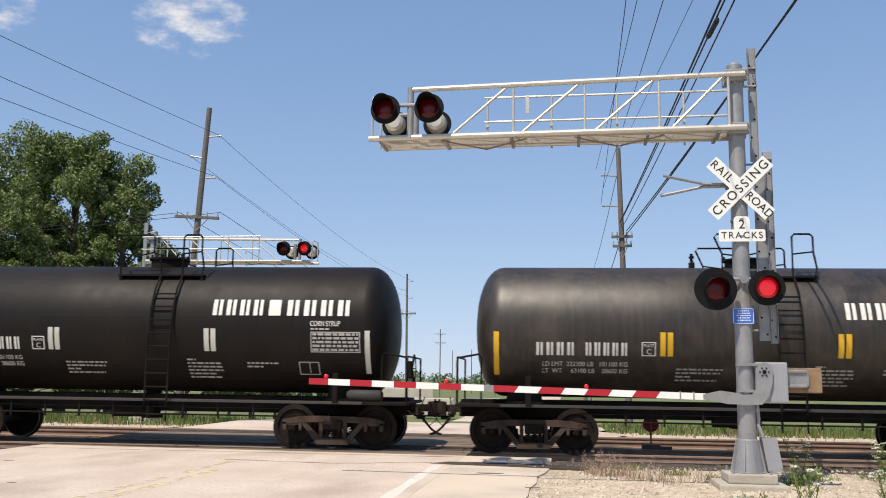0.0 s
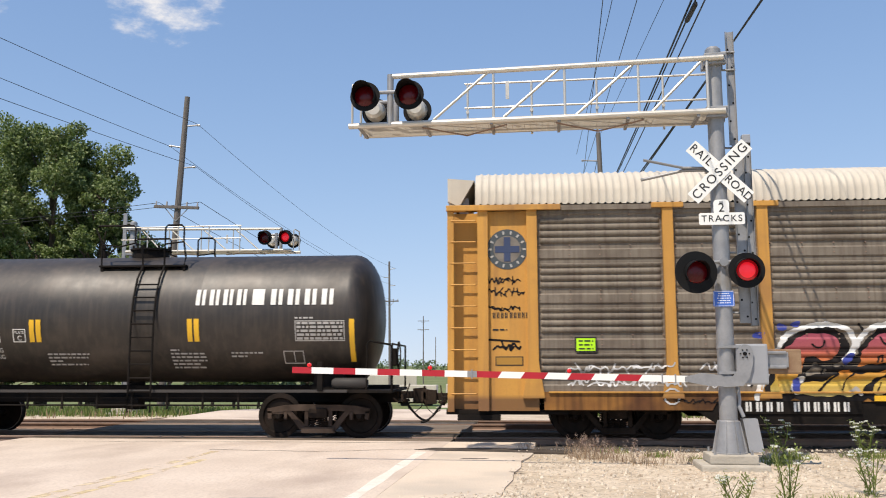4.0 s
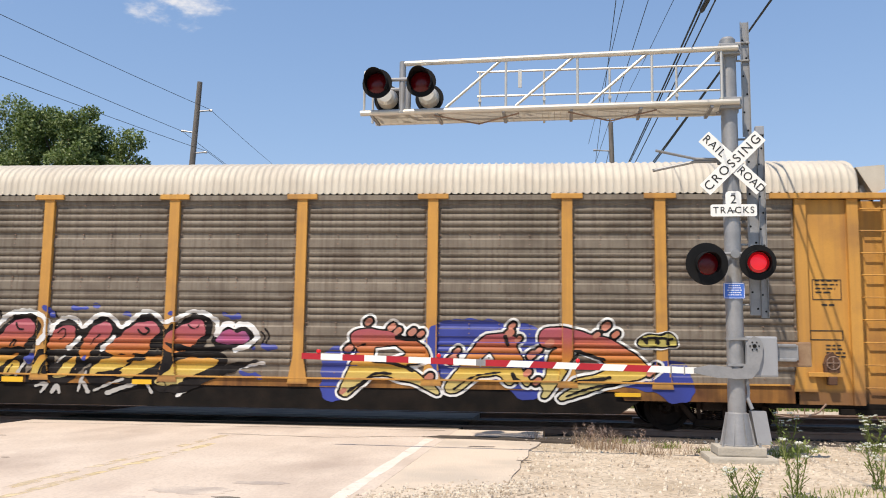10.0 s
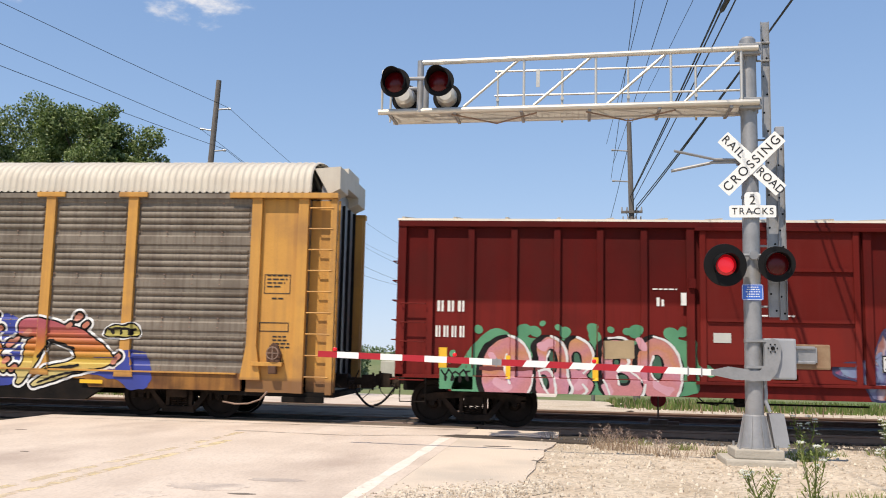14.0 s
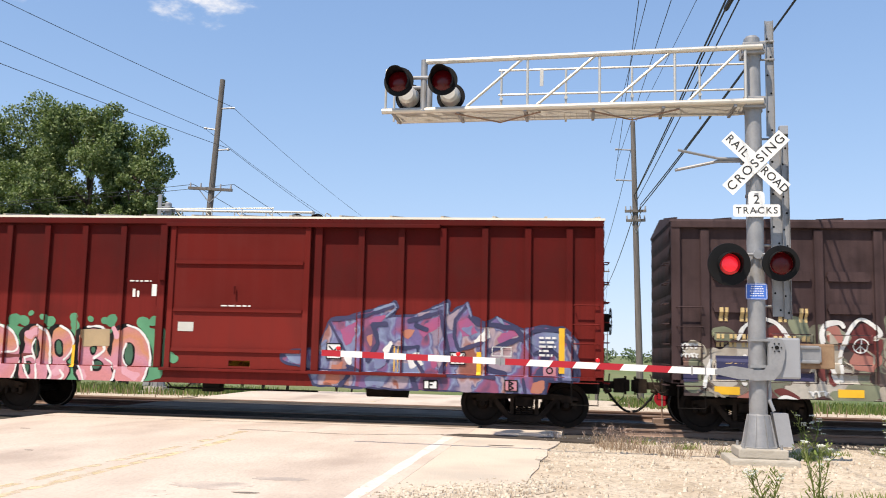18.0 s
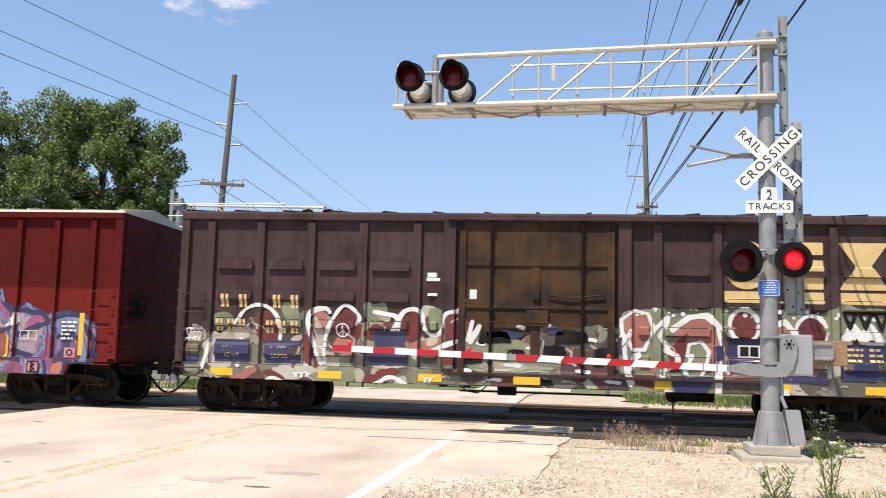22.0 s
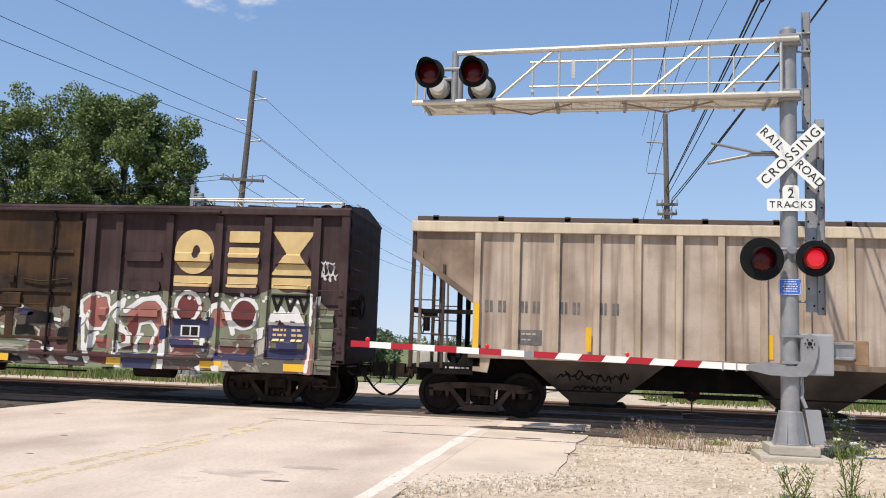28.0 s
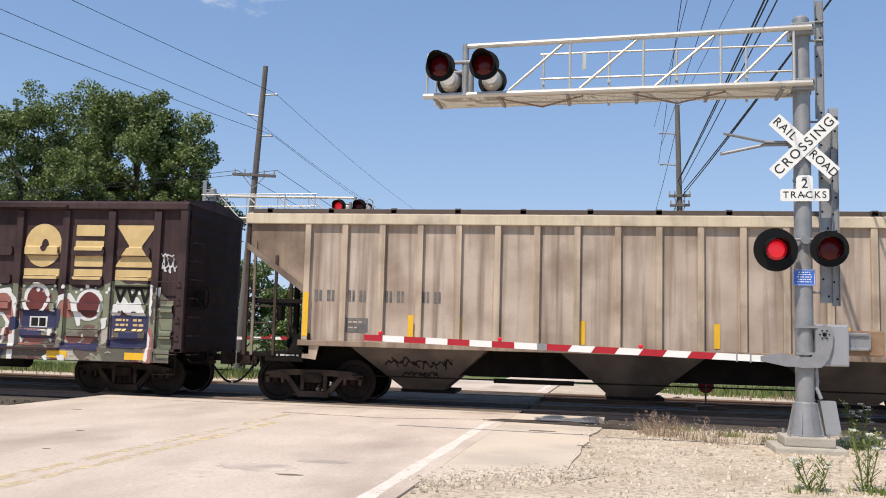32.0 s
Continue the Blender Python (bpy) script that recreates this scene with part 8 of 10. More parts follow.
    spray(ar, "graffiti_scrawl", lambda X, Z: seg_field(X, Z, low), -9.2, -7.4, 0.66, 0.95, autorack_y, 0.008, M_sprayblack, "thin black scrawl", 0.016)


RED_FACE = boxcar_side(RED_RIBS, 0.13, -1.506, -1.587)


def red_depth(x, z):
    y = RED_FACE(x, z)
    y = np.where((np.abs(np.asarray(x) - 0.015) < 1.56) & (np.asarray(z) > 1.02), -1.602, y)
    return np.where(np.asarray(z) < 1.07, -1.602, y)


def red_paint():
    area = (-7.0, -0.4, 0.74, 2.45, red_depth)
    cloud = []
    cloud += [[(-6.67, 0.58), (-6.6, 1.05), (-6.39, 1.45), (-6.21, 1.77), (-5.96, 1.93), (-5.76, 2.08), (-5.52, 2.03), (-5.38, 1.91), (-4.26, 1.84), (-2.87, 1.86), (-1.99, 1.9), (-1.66, 1.89), (-1.58, 1.72), (-1.61, 1.28), (-1.55, 1.05), (-1.68, 0.68)]]
    drops = [(-6.12, 2.02, 0.08), (-5.15, 2.02, 0.14), (-4.92, 2.01, 0.12), (-4.78, 2.17, 0.08), (-4.44, 2.1, 0.07), (-4.31, 2.01, 0.11), (-3.73, 2.09, 0.12), (-3.7, 1.94, 0.13), (-3.36, 2.07, 0.05), (-3.03, 2.05, 0.08), (-2.85, 2.05, 0.15), (-2.12, 2.02, 0.15), (-1.92, 2.05, 0.11), (-1.75, 2.08, 0.07), (-1.71, 2.22, 0.03), (-1.45, 1.29, 0.12), (-1.34, 1.23, 0.1), (-6.65, 1.52, 0.07), (-6.77, 1.42, 0.04), (-6.7, 1.34, 0.04), (-1.73, 1.79, 0.12)]
    spray(red, "graffiti_cloud", lambda X, Z: np.minimum(fill_field(cloud)(X, Z), seg_field(X, Z, [(r, [(u, z), (u + 0.01, z)]) for u, z, r in drops])) + wobble(X, Z, 7, 0.022), *area, 0.004, M_green, "jade green sprayed cloud", cell=0.024)
    bub = []
    bub += [[(-5.91, 0.57), (-6.01, 0.88), (-6.03, 1.31), (-5.92, 1.62), (-5.69, 1.83), (-5.48, 1.91), (-5.22, 1.82), (-5.05, 1.64), (-4.95, 1.31), (-4.94, 0.96), (-5.06, 0.6)], [(-4.88, 0.6), (-4.92, 1.15), (-4.83, 1.43), (-4.92, 1.68), (-4.76, 1.88), (-4.52, 1.94), (-4.29, 1.79), (-4.2, 1.53), (-4.21, 0.98), (-4.22, 0.62)]]
    bub += [[(-4.17, 0.62), (-4.19, 1.23), (-4.24, 1.81), (-4.08, 1.93), (-3.83, 1.84), (-3.69, 1.66), (-3.68, 1.46), (-3.77, 1.22), (-3.89, 1.12), (-3.69, 0.99), (-3.74, 0.8), (-3.91, 0.63)], [(-3.51, 0.64), (-3.59, 1.73), (-3.37, 1.89), (-3.04, 1.87), (-2.87, 1.74), (-2.85, 1.55), (-2.95, 1.37), (-2.76, 1.2), (-2.68, 1.01), (-2.71, 0.81), (-2.83, 0.65)]]
    bub += [[(-2.63, 0.66), (-2.8, 1.02), (-2.84, 1.44), (-2.76, 1.74), (-2.54, 1.94), (-2.34, 1.95), (-2.11, 1.79), (-1.95, 1.52), (-1.88, 1.22), (-1.93, 0.89), (-2.06, 0.67)]]
    rims = []
    rims += [[(-5.47, 1.92), (-5.22, 1.83), (-5.06, 1.65), (-4.98, 1.33), (-5.33, 1.31)], [(-5.5, 1.53), (-5.57, 1.26), (-5.43, 0.93)], [(-4.95, 1.12), (-4.99, 0.84), (-5.14, 0.62)], [(-4.59, 1.92), (-4.37, 1.82), (-4.25, 1.59), (-4.24, 1.04), (-4.1, 0.8), (-4.32, 0.65)], [(-4.61, 1.61), (-4.69, 1.43), (-4.6, 1.2)], [(-4.84, 1.19), (-4.64, 1.26), (-4.5, 1.05), (-4.47, 0.64)], [(-4.84, 1.21), (-4.74, 0.87), (-4.63, 0.73)]]
    rims += [[(-4.05, 1.91), (-3.81, 1.8), (-3.7, 1.58), (-3.75, 1.33), (-3.91, 1.17)], [(-3.93, 0.94), (-3.81, 0.8), (-4.07, 0.65)], [(-3.52, 1.05), (-3.43, 0.9), (-3.36, 0.64)], [(-3, 1.48), (-2.97, 1.39), (-3.21, 1.22)], [(-2.97, 1.23), (-2.78, 1.11), (-2.72, 0.99)], [(-2.67, 0.97), (-2.7, 0.78), (-2.8, 0.65)], [(-3.23, 1.15), (-3.2, 0.96)], [(-3.41, 1.9), (-3.12, 1.93), (-3.02, 1.86)]]
    rims += [[(-2.49, 1.95), (-2.24, 1.89), (-2, 1.64), (-1.91, 1.28), (-1.93, 0.98), (-2.06, 0.67)], [(-2.49, 1.55), (-2.57, 1.31), (-2.51, 1.12), (-2.41, 1.05)]]
    holes = []
    holes += [[(-4.65, 1.63), (-4.51, 1.59), (-4.47, 1.22), (-4.59, 1.22)], [(-4.11, 1.59), (-3.99, 1.57), (-3.97, 1.25), (-4.1, 1.3)], [(-3.3, 1.46), (-3.17, 1.47), (-3.23, 1.3)], [(-3.21, 1.17), (-3.03, 1.13), (-3.02, 0.99), (-3.19, 0.98)], [(-2.5, 1.53), (-2.37, 1.56), (-2.31, 1.32), (-2.37, 1.07), (-2.5, 1.14)], [(-4.76, 1.09), (-4.68, 1.07), (-4.66, 0.83), (-4.76, 0.92)]]
    bars = []
    bars += [[(-6.09, 1.27), (-5.52, 1.27), (-4.95, 1.28), (-4.94, 1.2), (-5.51, 1.18), (-6.08, 1.18)], [(-4.9, 1.28), (-4.64, 1.29), (-4.64, 1.22), (-4.89, 1.19)]]
    buff = []
    buff += [[(-3.52, 1.85), (-2.89, 1.86), (-2.87, 1.49), (-3.5, 1.47)]]
    spray(red, "graffiti_shadow", fill_field(bub, 0.02, -0.10, 0.02), *area, 0.007, M_sprayblack, cell=0.024)
    for k, b in enumerate(bub):
        spray(red, "graffiti_line", fill_field([b], 0.022), *area, 0.0085 + 0.0001 * k, M_sprayblack, cell=0.024)
        spray(red, "graffiti_fill", fill_field([b], -0.01), *area, 0.010, M_bubble, "salmon pink bubble letter", cell=0.024)
    spray(red, "graffiti_line", fill_field(bars, n=0), *area, 0.013, M_ox, cell=0.024)
    spray(red, "graffiti_detail", fill_field(holes, 0.045), *area, 0.0125, M_sprayblack, cell=0.024)
    spray(red, "graffiti_detail", fill_field(holes, 0.0), *area, 0.0145, M_greendark, cell=0.024)
    spray(red, "graffiti_rim", lines_field(0.023, rims, 0.2), *area, 0.0165, M_spraywhite, "white highlight line", cell=0.024)
    spray(red, "buff_patch", fill_field(buff, 0.0, wob=0.006, n=0), *area, 0.019, M_buff, "buff overpainted patch", cell=0.024)
    pinks = [(0.10, [(-5.7, 0.95), (-5.5, 0.85)]), (0.09, [(-4.75, 1.72), (-4.6, 1.8)]), (0.08, [(-3.45, 0.9), (-3.4, 0.8)]), (0.09, [(-2.45, 0.95), (-2.2, 0.85)]), (0.07, [(-2.75, 1.85), (-2.7, 1.75)]), (0.07, [(-5.8, 1.5), (-5.75, 1.45)]), (0.09, [(-4.0, 0.9), (-3.9, 1.0)])]
    spray(red, "graffiti_patch", lambda X, Z: seg_field(X, Z, pinks) + wobble(X, Z, 9, 0.03), *area, 0.0118, M_palepink, cell=0.024)
    # jagged blue and pink lettering towards the other end
    def at(*pts):
        return [(2.16 + (px - 264) / 185, 1.66 - (py - 275) / 188) for px, py in pts]
    a = (0.6, 7.6, 0.70, 2.75)
    shape = [at((60, 320), (200, 300), (238, 205), (248, 178), (330, 170), (390, 150), (500, 108), (515, 128), (480, 168), (560, 165), (640, 138), (712, 104), (716, 160), (790, 104), (806, 160), (860, 190), (905, 162), (950, 185), (1010, 210), (1060, 195), (1160, 200), (1215, 250), (1218, 400), (1100, 402), (1095, 458), (190, 440), (170, 380), (60, 345))]
    spray(red, "graffiti_shadow", lambda X, Z: poly_field(X, Z, shape) - 0.045 + wobble(X, Z, 7, 0.02, 2), *a, red_depth, 0.004, M_navy)
    spray(red, "graffiti_fill", lambda X, Z: poly_field(X, Z, shape) + wobble(X, Z, 9, 0.015, 2), *a, red_depth, 0.007, M_wild, "jagged blue, pink and violet lettering")
    layers = ((M_pink, 0.010, ([(290, 215), (348, 192), (340, 262), (310, 292)], [(400, 178), (472, 155), (445, 200), (415, 212)], [(600, 212), (692, 148), (682, 202), (622, 242)], [(758, 182), (800, 160), (832, 222), (770, 242)], [(900, 242), (962, 203), (992, 226), (930, 268)], [(640, 300), (700, 330), (660, 370)])),
              (M_coral, 0.012, ([(258, 362), (302, 348), (292, 434), (228, 434)], [(395, 245), (420, 230), (410, 290)], [(530, 220), (585, 215), (560, 262)], [(1050, 408), (1092, 404), (1090, 455), (1040, 450)], [(845, 225), (880, 215), (870, 255)], [(690, 330), (720, 300), (715, 360)])),
              (M_paleblue, 0.014, ([(62, 320), (140, 318), (192, 368), (90, 350)], [(430, 320), (482, 308), (472, 362), (430, 372)], [(208, 292), (236, 268), (232, 332)], [(1020, 240), (1100, 208), (1160, 220), (1182, 400), (1152, 395), (1130, 290), (1060, 270)], [(520, 350), (600, 345), (610, 400), (510, 400)], [(770, 205), (812, 195), (806, 232)], [(395, 400), (480, 395), (470, 440), (400, 440)], [(905, 168), (925, 160), (935, 190)])),
              (M_spraywhite, 0.016, ([(556, 332), (602, 298), (622, 352), (572, 372)], [(820, 252), (872, 200), (880, 240), (830, 272)], [(300, 330), (345, 320), (330, 365)], [(455, 300), (490, 262), (500, 280), (470, 315)])))
    for mt, lift, polys in layers:
        spray(red, "graffiti_patch", lambda X, Z, q=[at(*p) for p in polys]: poly_field(X, Z, q) + wobble(X, Z, 11, 0.02, lift * 90), *a, red_depth, lift, mt)
    lines = [[(240, 185), (312, 312)], [(250, 180), (380, 165), (500, 120)], [(400, 340), (440, 270), (420, 200), (470, 195)], [(480, 342), (500, 280), (540, 290), (600, 280), (590, 340), (622, 382)], [(560, 180), (600, 170), (690, 140)], [(590, 200), (632, 212)],
             [(740, 232), (745, 170), (790, 112)], [(740, 240), (760, 292), (850, 262)], [(800, 160), (830, 185), (980, 200), (1006, 236), (880, 292)], [(1005, 252), (1050, 210), (1160, 205)], [(1050, 302), (1110, 275), (1152, 312), (1150, 400)], [(870, 362), (940, 382)], [(318, 362), (372, 384)], [(690, 160), (720, 300), (690, 380)], [(1180, 250), (1215, 320), (1205, 390)], [(200, 380), (420, 390), (640, 392), (900, 395)], [(330, 400), (300, 440)], [(580, 400), (600, 455)], [(1010, 400), (1020, 455)]]
    spray(red, "graffiti_line", lambda X, Z: seg_field(X, Z, [(0.030 + 0.012 * (k % 3), at(*p)) for k, p in enumerate(lines)]) + wobble(X, Z, 8, 0.012), *a, red_depth, 0.019, M_navy)
    shine = [[(420, 140), (500, 112)], [(640, 135), (712, 108), (712, 150)], [(790, 108), (806, 160)], [(212, 285), (232, 265)], [(908, 160), (930, 185)], [(1175, 220), (1200, 260)], [(500, 112), (512, 128), (470, 165)]]
    spray(red, "graffiti_line", lambda X, Z: seg_field(X, Z, [(0.022, at(*p)) for p in shine]) + wobble(X, Z, 8, 0.008), *a, red_depth, 0.022, M_paleblue)
    for u, z0, w, h, marks in ((1.995, 1.32, 0.33, 0.34, ([(0.2, 0.8), (0.8, 0.2)], [(0.2, 0.2), (0.8, 0.8)])), (4.655, 1.26, 0.33, 0.27, ([(0.15, 0.8), (0.35, 0.2), (0.5, 0.6), (0.65, 0.2), (0.85, 0.8)],)), (5.81, 0.74, 0.28, 0.24, ([(0.35, 0.15), (0.35, 0.85), (0.65, 0.7), (0.38, 0.52), (0.68, 0.3), (0.35, 0.15)],)), (4.12, 0.74, 0.30, 0.20, ([(0.4, 0.15), (0.4, 0.85), (0.7, 0.85)], [(0.4, 0.5), (0.62, 0.5)]))):
        dp = red_depth
        patch(red, "routing_square", u, u + w, z0, z0 + h, lambda q, v: float(dp(q, v)) - 0.026, M_spraywhite if u < 5 else M_bubble, "small pale routing square")
        spray(red, "routing_frame", lambda X, Z: np.abs(np.maximum(np.abs(X - u - w / 2) - w / 2, np.abs(Z - z0 - h / 2) - h / 2) + 0.012) - 0.012, u - 0.03, u + w + 0.03, z0 - 0.03, z0 + h + 0.03, dp, 0.030, M_sprayblack, cell=0.012)
        spray(red, "routing_mark", lambda X, Z: seg_field(X, Z, [(0.014, [(u + w * p, z0 + h * q) for p, q in m]) for m in marks]), u, u + w, z0, z0 + h, dp, 0.033, M_sprayblack, cell=0.012)
    for u0, u1 in ((-5.52, -5.42), (-3.73, -3.62)):
        patch(red, "reflective_strip", u0, u1, 1.02, 1.50, lambda q, v: float(red_depth(q, v)) - 0.026, M_reflect_yellow, "yellow reflective strip")
    patch(red, "stencil_square", 6.61, 6.87, 1.08, 1.30, lambda q, v: float(red_depth(q, v)) - 0.026, M_bubble, "pale stencil square")
    spray(red, "stencil_ring", lambda X, Z: np.abs(np.hypot(X - 6.74, Z - 1.19) - 0.06) - 0.015, 6.6, 6.9, 1.05, 1.33, red_depth, 0.030, M_sprayblack, cell=0.012)
    for u0, u1, z0, z1 in ((3.46, 3.57, 1.09, 1.62), (5.22, 5.32, 1.06, 1.54), (6.93, 7.06, 1.13, 2.07)):
        patch(red, "reflective_strip", u0, u1, z0, z1, lambda q, v: float(red_depth(q, v)) - 0.026, M_reflect_yellow, "yellow reflective strip")
    small_print(red, 6.52, 1.84, [0.35, 0.35, 0.35, 0.2, 0.28], lambda u, v: -1.545, M_spraywhite, 0.09, 0.045)
    patch(red, "plate_box", 5.54, 5.74, 1.46, 1.66, lambda u, v: -1.545, M_spraywhite, frame_w=0.015)
    patch(red, "plate_box", 5.75, 5.95, 1.46, 1.66, lambda u, v: -1.545, M_spraywhite, frame_w=0.015)
    tagb = [(0.016, squiggle(-6.85, 0.90, 0.6, 0.3, 4, 91))]
    patch(red, "tag_patch", -6.9, -6.2, 0.78, 1.22, lambda u, v: -1.606, M_green)
    spray(red, "graffiti_scrawl", lambda X, Z: seg_field(X, Z, tagb), -7.0, -6.0, 0.75, 1.3, lambda u, v: np.full(np.shape(u), -1.606), 0.004, M_sprayblack, cell=0.02)


BRN_FACE = boxcar_side(BROWN_RIBS, 0.17, -1.506, -1.587)


def brown_depth(x, z):
    x, z = np.asarray(x, float), np.asarray(z, float)
    y = BRN_FACE(x, z)
    for zb in (3.22, 2.56, 1.95, 1.36):
        inp = np.ones(np.broadcast(x, z).shape, bool)
        for r in BROWN_RIBS:
            inp &= np.abs(x - r) > 0.155
        inp &= (np.abs(x) > 2.1)
        y = np.where((np.abs(z - zb) < 0.10) & inp, -1.574, y)
    y = np.where((np.abs(x + 0.02) < 1.55) & (z > 1.02), -1.582, y)
    y = np.where((np.abs(np.abs(x) - 1.835) < 0.13) & (z > 1.02), -1.617, y)
    return np.where(z < 1.075, -1.602, y)


def brown_paint():
    a = (-7.6, 7.55, 0.74, 2.75)

    def top(X):
        return 2.12 + 0.16 * np.sin(X * 2.1) + 0.10 * np.sin(X * 5.3 + 1) - 0.25 * (np.abs(X) < 1.6) - 0.35 * (X < -6.6)
    spray(brn, "graffiti_ground", lambda X, Z: np.maximum(Z - top(X) + wobble(X, Z, 8, 0.03), 0.755 - Z), *a, brown_depth, 0.004, M_camo, "sage, cream and brown camouflage spray")
    # rose, maroon and sage shapes with white outlines on both halves
    sage_l = []
    sage_l += [[(-7.03, 2), (-6.86, 2.23), (-6.62, 2.1), (-6.51, 1.93), (-6.75, 1.76)], [(-5.56, 2.23), (-5.43, 2.44), (-5.11, 2.39), (-5.06, 1.95), (-5.41, 1.94)], [(-3.68, 2.06), (-3.66, 2.48), (-3.44, 2.39), (-3.17, 2.44), (-3.13, 2.21), (-3.42, 2.03)], [(-2.36, 2.17), (-2.16, 2.36), (-1.95, 2.28), (-2, 1.91), (-2.21, 1.84)], [(-4.8, 0.87), (-4.28, 1.1), (-3.68, 1.05), (-3.82, 0.68), (-4.64, 0.66)]]
    sage_l += [[(-7.52, 1.53), (-7.12, 1.47), (-7.17, 0.87), (-7.63, 0.86)], [(-2.73, 1.07), (-2.22, 1.16), (-2.06, 0.74), (-2.71, 0.67)], [(-1.5, 1.61), (-0.5, 1.71), (0.22, 1.58), (0.5, 1.45), (0.51, 1.03), (-1.49, 0.97)]]
    rose_l = []
    rose_l += [[(-4.8, 2.19), (-4.51, 2.25), (-4.46, 2.05), (-4.54, 1.61), (-4.73, 1.75)], [(-4.32, 1.67), (-3.86, 1.83), (-3.73, 1.61), (-3.78, 1.33), (-4.29, 1.32)], [(-2.67, 1.62), (-2.23, 1.69), (-1.94, 1.81), (-1.89, 1.53), (-2.22, 1.38), (-2.66, 1.44)], [(-6.69, 0.67), (-6.02, 1.05), (-5.94, 0.91), (-6.38, 0.65)]]
    ox_l = []
    ox_l += [[(-6.01, 2.09), (-5.78, 2.28), (-5.55, 2.1), (-5.45, 1.8), (-5.54, 1.51), (-5.89, 1.48), (-6.02, 1.79)], [(-4.38, 1.73), (-4.34, 2.04), (-4.06, 2.32), (-3.74, 2.11), (-3.7, 1.74), (-3.85, 1.59)], [(-3.71, 1.77), (-3.42, 1.98), (-3.12, 1.93), (-3.1, 1.7), (-3.48, 1.6)], [(-2.84, 2.23), (-2.47, 2.28), (-2.43, 1.86), (-2.32, 1.72), (-2.67, 1.59), (-2.85, 1.72)], [(-1.91, 2.21), (-1.6, 2.24), (-1.57, 1.65), (-1.88, 1.7)]]
    ox_l += [[(-3.56, 0.92), (-3.09, 1.05), (-2.72, 1.05), (-3.09, 0.83), (-3.37, 0.67), (-3.58, 0.65)], [(-5, 1.74), (-4.82, 1.72), (-4.79, 1.09), (-4.96, 1.1)], [(-5.92, 0.92), (-5.64, 0.96), (-5.17, 0.71), (-5.62, 0.73)], [(-4.75, 1.45), (-4.58, 1.09), (-4.73, 1.02)], [(-2.01, 1.52), (-1.65, 1.59), (-1.66, 1.18), (-2, 1.1)], [(-1.59, 2.18), (-1.31, 2.03), (-1.43, 1.67), (-1.59, 1.68)]]
    rims_l = []
    rims_l += [[(-6.51, 1.93), (-6.37, 2.21), (-6.09, 2.35), (-5.81, 2.31), (-5.6, 2.13), (-5.48, 1.83), (-5.51, 1.55)], [(-4.58, 1.11), (-4.79, 1.6), (-4.9, 2.04), (-4.81, 2.25), (-4.5, 2.31), (-4.43, 2.21)], [(-4.49, 1.13), (-4.53, 1.61), (-4.39, 2), (-4.25, 2.26), (-4.07, 2.41), (-3.71, 2.12), (-3.83, 1.97)], [(-3.44, 2.23), (-2.97, 2.18), (-2.92, 2.02), (-3.1, 1.73)]]
    rims_l += [[(-2.91, 1.79), (-2.88, 2.29), (-2.43, 2.32), (-2.39, 2.01), (-2.29, 1.79), (-2.09, 1.75), (-1.97, 1.9), (-1.94, 2.25), (-1.59, 2.28), (-1.51, 2.52)], [(-2.15, 1.45), (-1.94, 1.56), (-1.66, 1.65)], [(-7.05, 1.47), (-7.15, 1.17), (-7.19, 0.95)], [(-6.4, 1.04), (-6.45, 1.26), (-6.36, 1.56)], [(-1.33, 2.08), (-1.43, 1.68)], [(-1.18, 1.98), (-1.36, 1.65)], [(-5.77, 0.69), (-5.63, 0.81), (-5.4, 0.71)], [(-3.38, 0.7), (-3.01, 0.92), (-2.71, 0.7)]]
    pale_l = []
    pale_l += [[(-4.85, 2.11), (-4.63, 2.12), (-4.51, 1.61), (-4.49, 1.13), (-4.62, 1.17)], [(-6.98, 1.66), (-6.53, 1.85), (-6.51, 1.53), (-6.89, 1.49)], [(-3.64, 1.18), (-3.54, 1.25), (-2.71, 1.12), (-2.72, 1.05), (-3.54, 1.04)], [(-7.54, 1.9), (-7.13, 1.84), (-7.13, 1.51), (-7.52, 1.53)], [(-3.83, 1.04), (-3.61, 1.01), (-3.63, 0.67), (-3.76, 0.68)], [(-3.08, 0.7), (-2.72, 1), (-2.64, 0.65)], [(-5.36, 1.56), (-5.03, 1.74), (-4.97, 1.57)]]
    pale_l += [[(-3.46, 2.2), (-3.06, 2.15), (-3.12, 2), (-3.34, 2.09)], [(-2.23, 1.81), (-2.01, 1.78), (-2.15, 1.52), (-2.35, 1.57)], [(-1.2, 1.19), (-0.77, 1.27), (0.22, 1.17), (0.5, 1.12), (-1.2, 1.05)]]
    navy_l = []
    navy_l += [[(-3.45, 1.88), (-2.78, 1.9), (-2.77, 1.53), (-3.43, 1.52)], [(-3.61, 1.4), (-2.72, 1.42), (-2.71, 1.12), (-3.6, 1.09)], [(-7.74, 1.24), (-7.31, 1.25), (-7.3, 1.05), (-7.72, 1.03)], [(-4.98, 3.25), (-4.77, 3.29), (-4.76, 3.03), (-4.97, 3.01)], [(-2.7, 3.07), (-2.45, 3.07), (-2.44, 2.82), (-2.69, 2.79)], [(-1.04, 1.86), (-0.5, 1.91), (-0.21, 1.83), (-0.35, 1.74), (-1, 1.75)], [(0.21, 1.97), (0.57, 1.96), (0.57, 1.85), (0.21, 1.84)]]
    def ra(*pts):
        return [(4.08 + (px - 540) / 209, 1.72 - (py - 210) / 209) for px, py in pts]

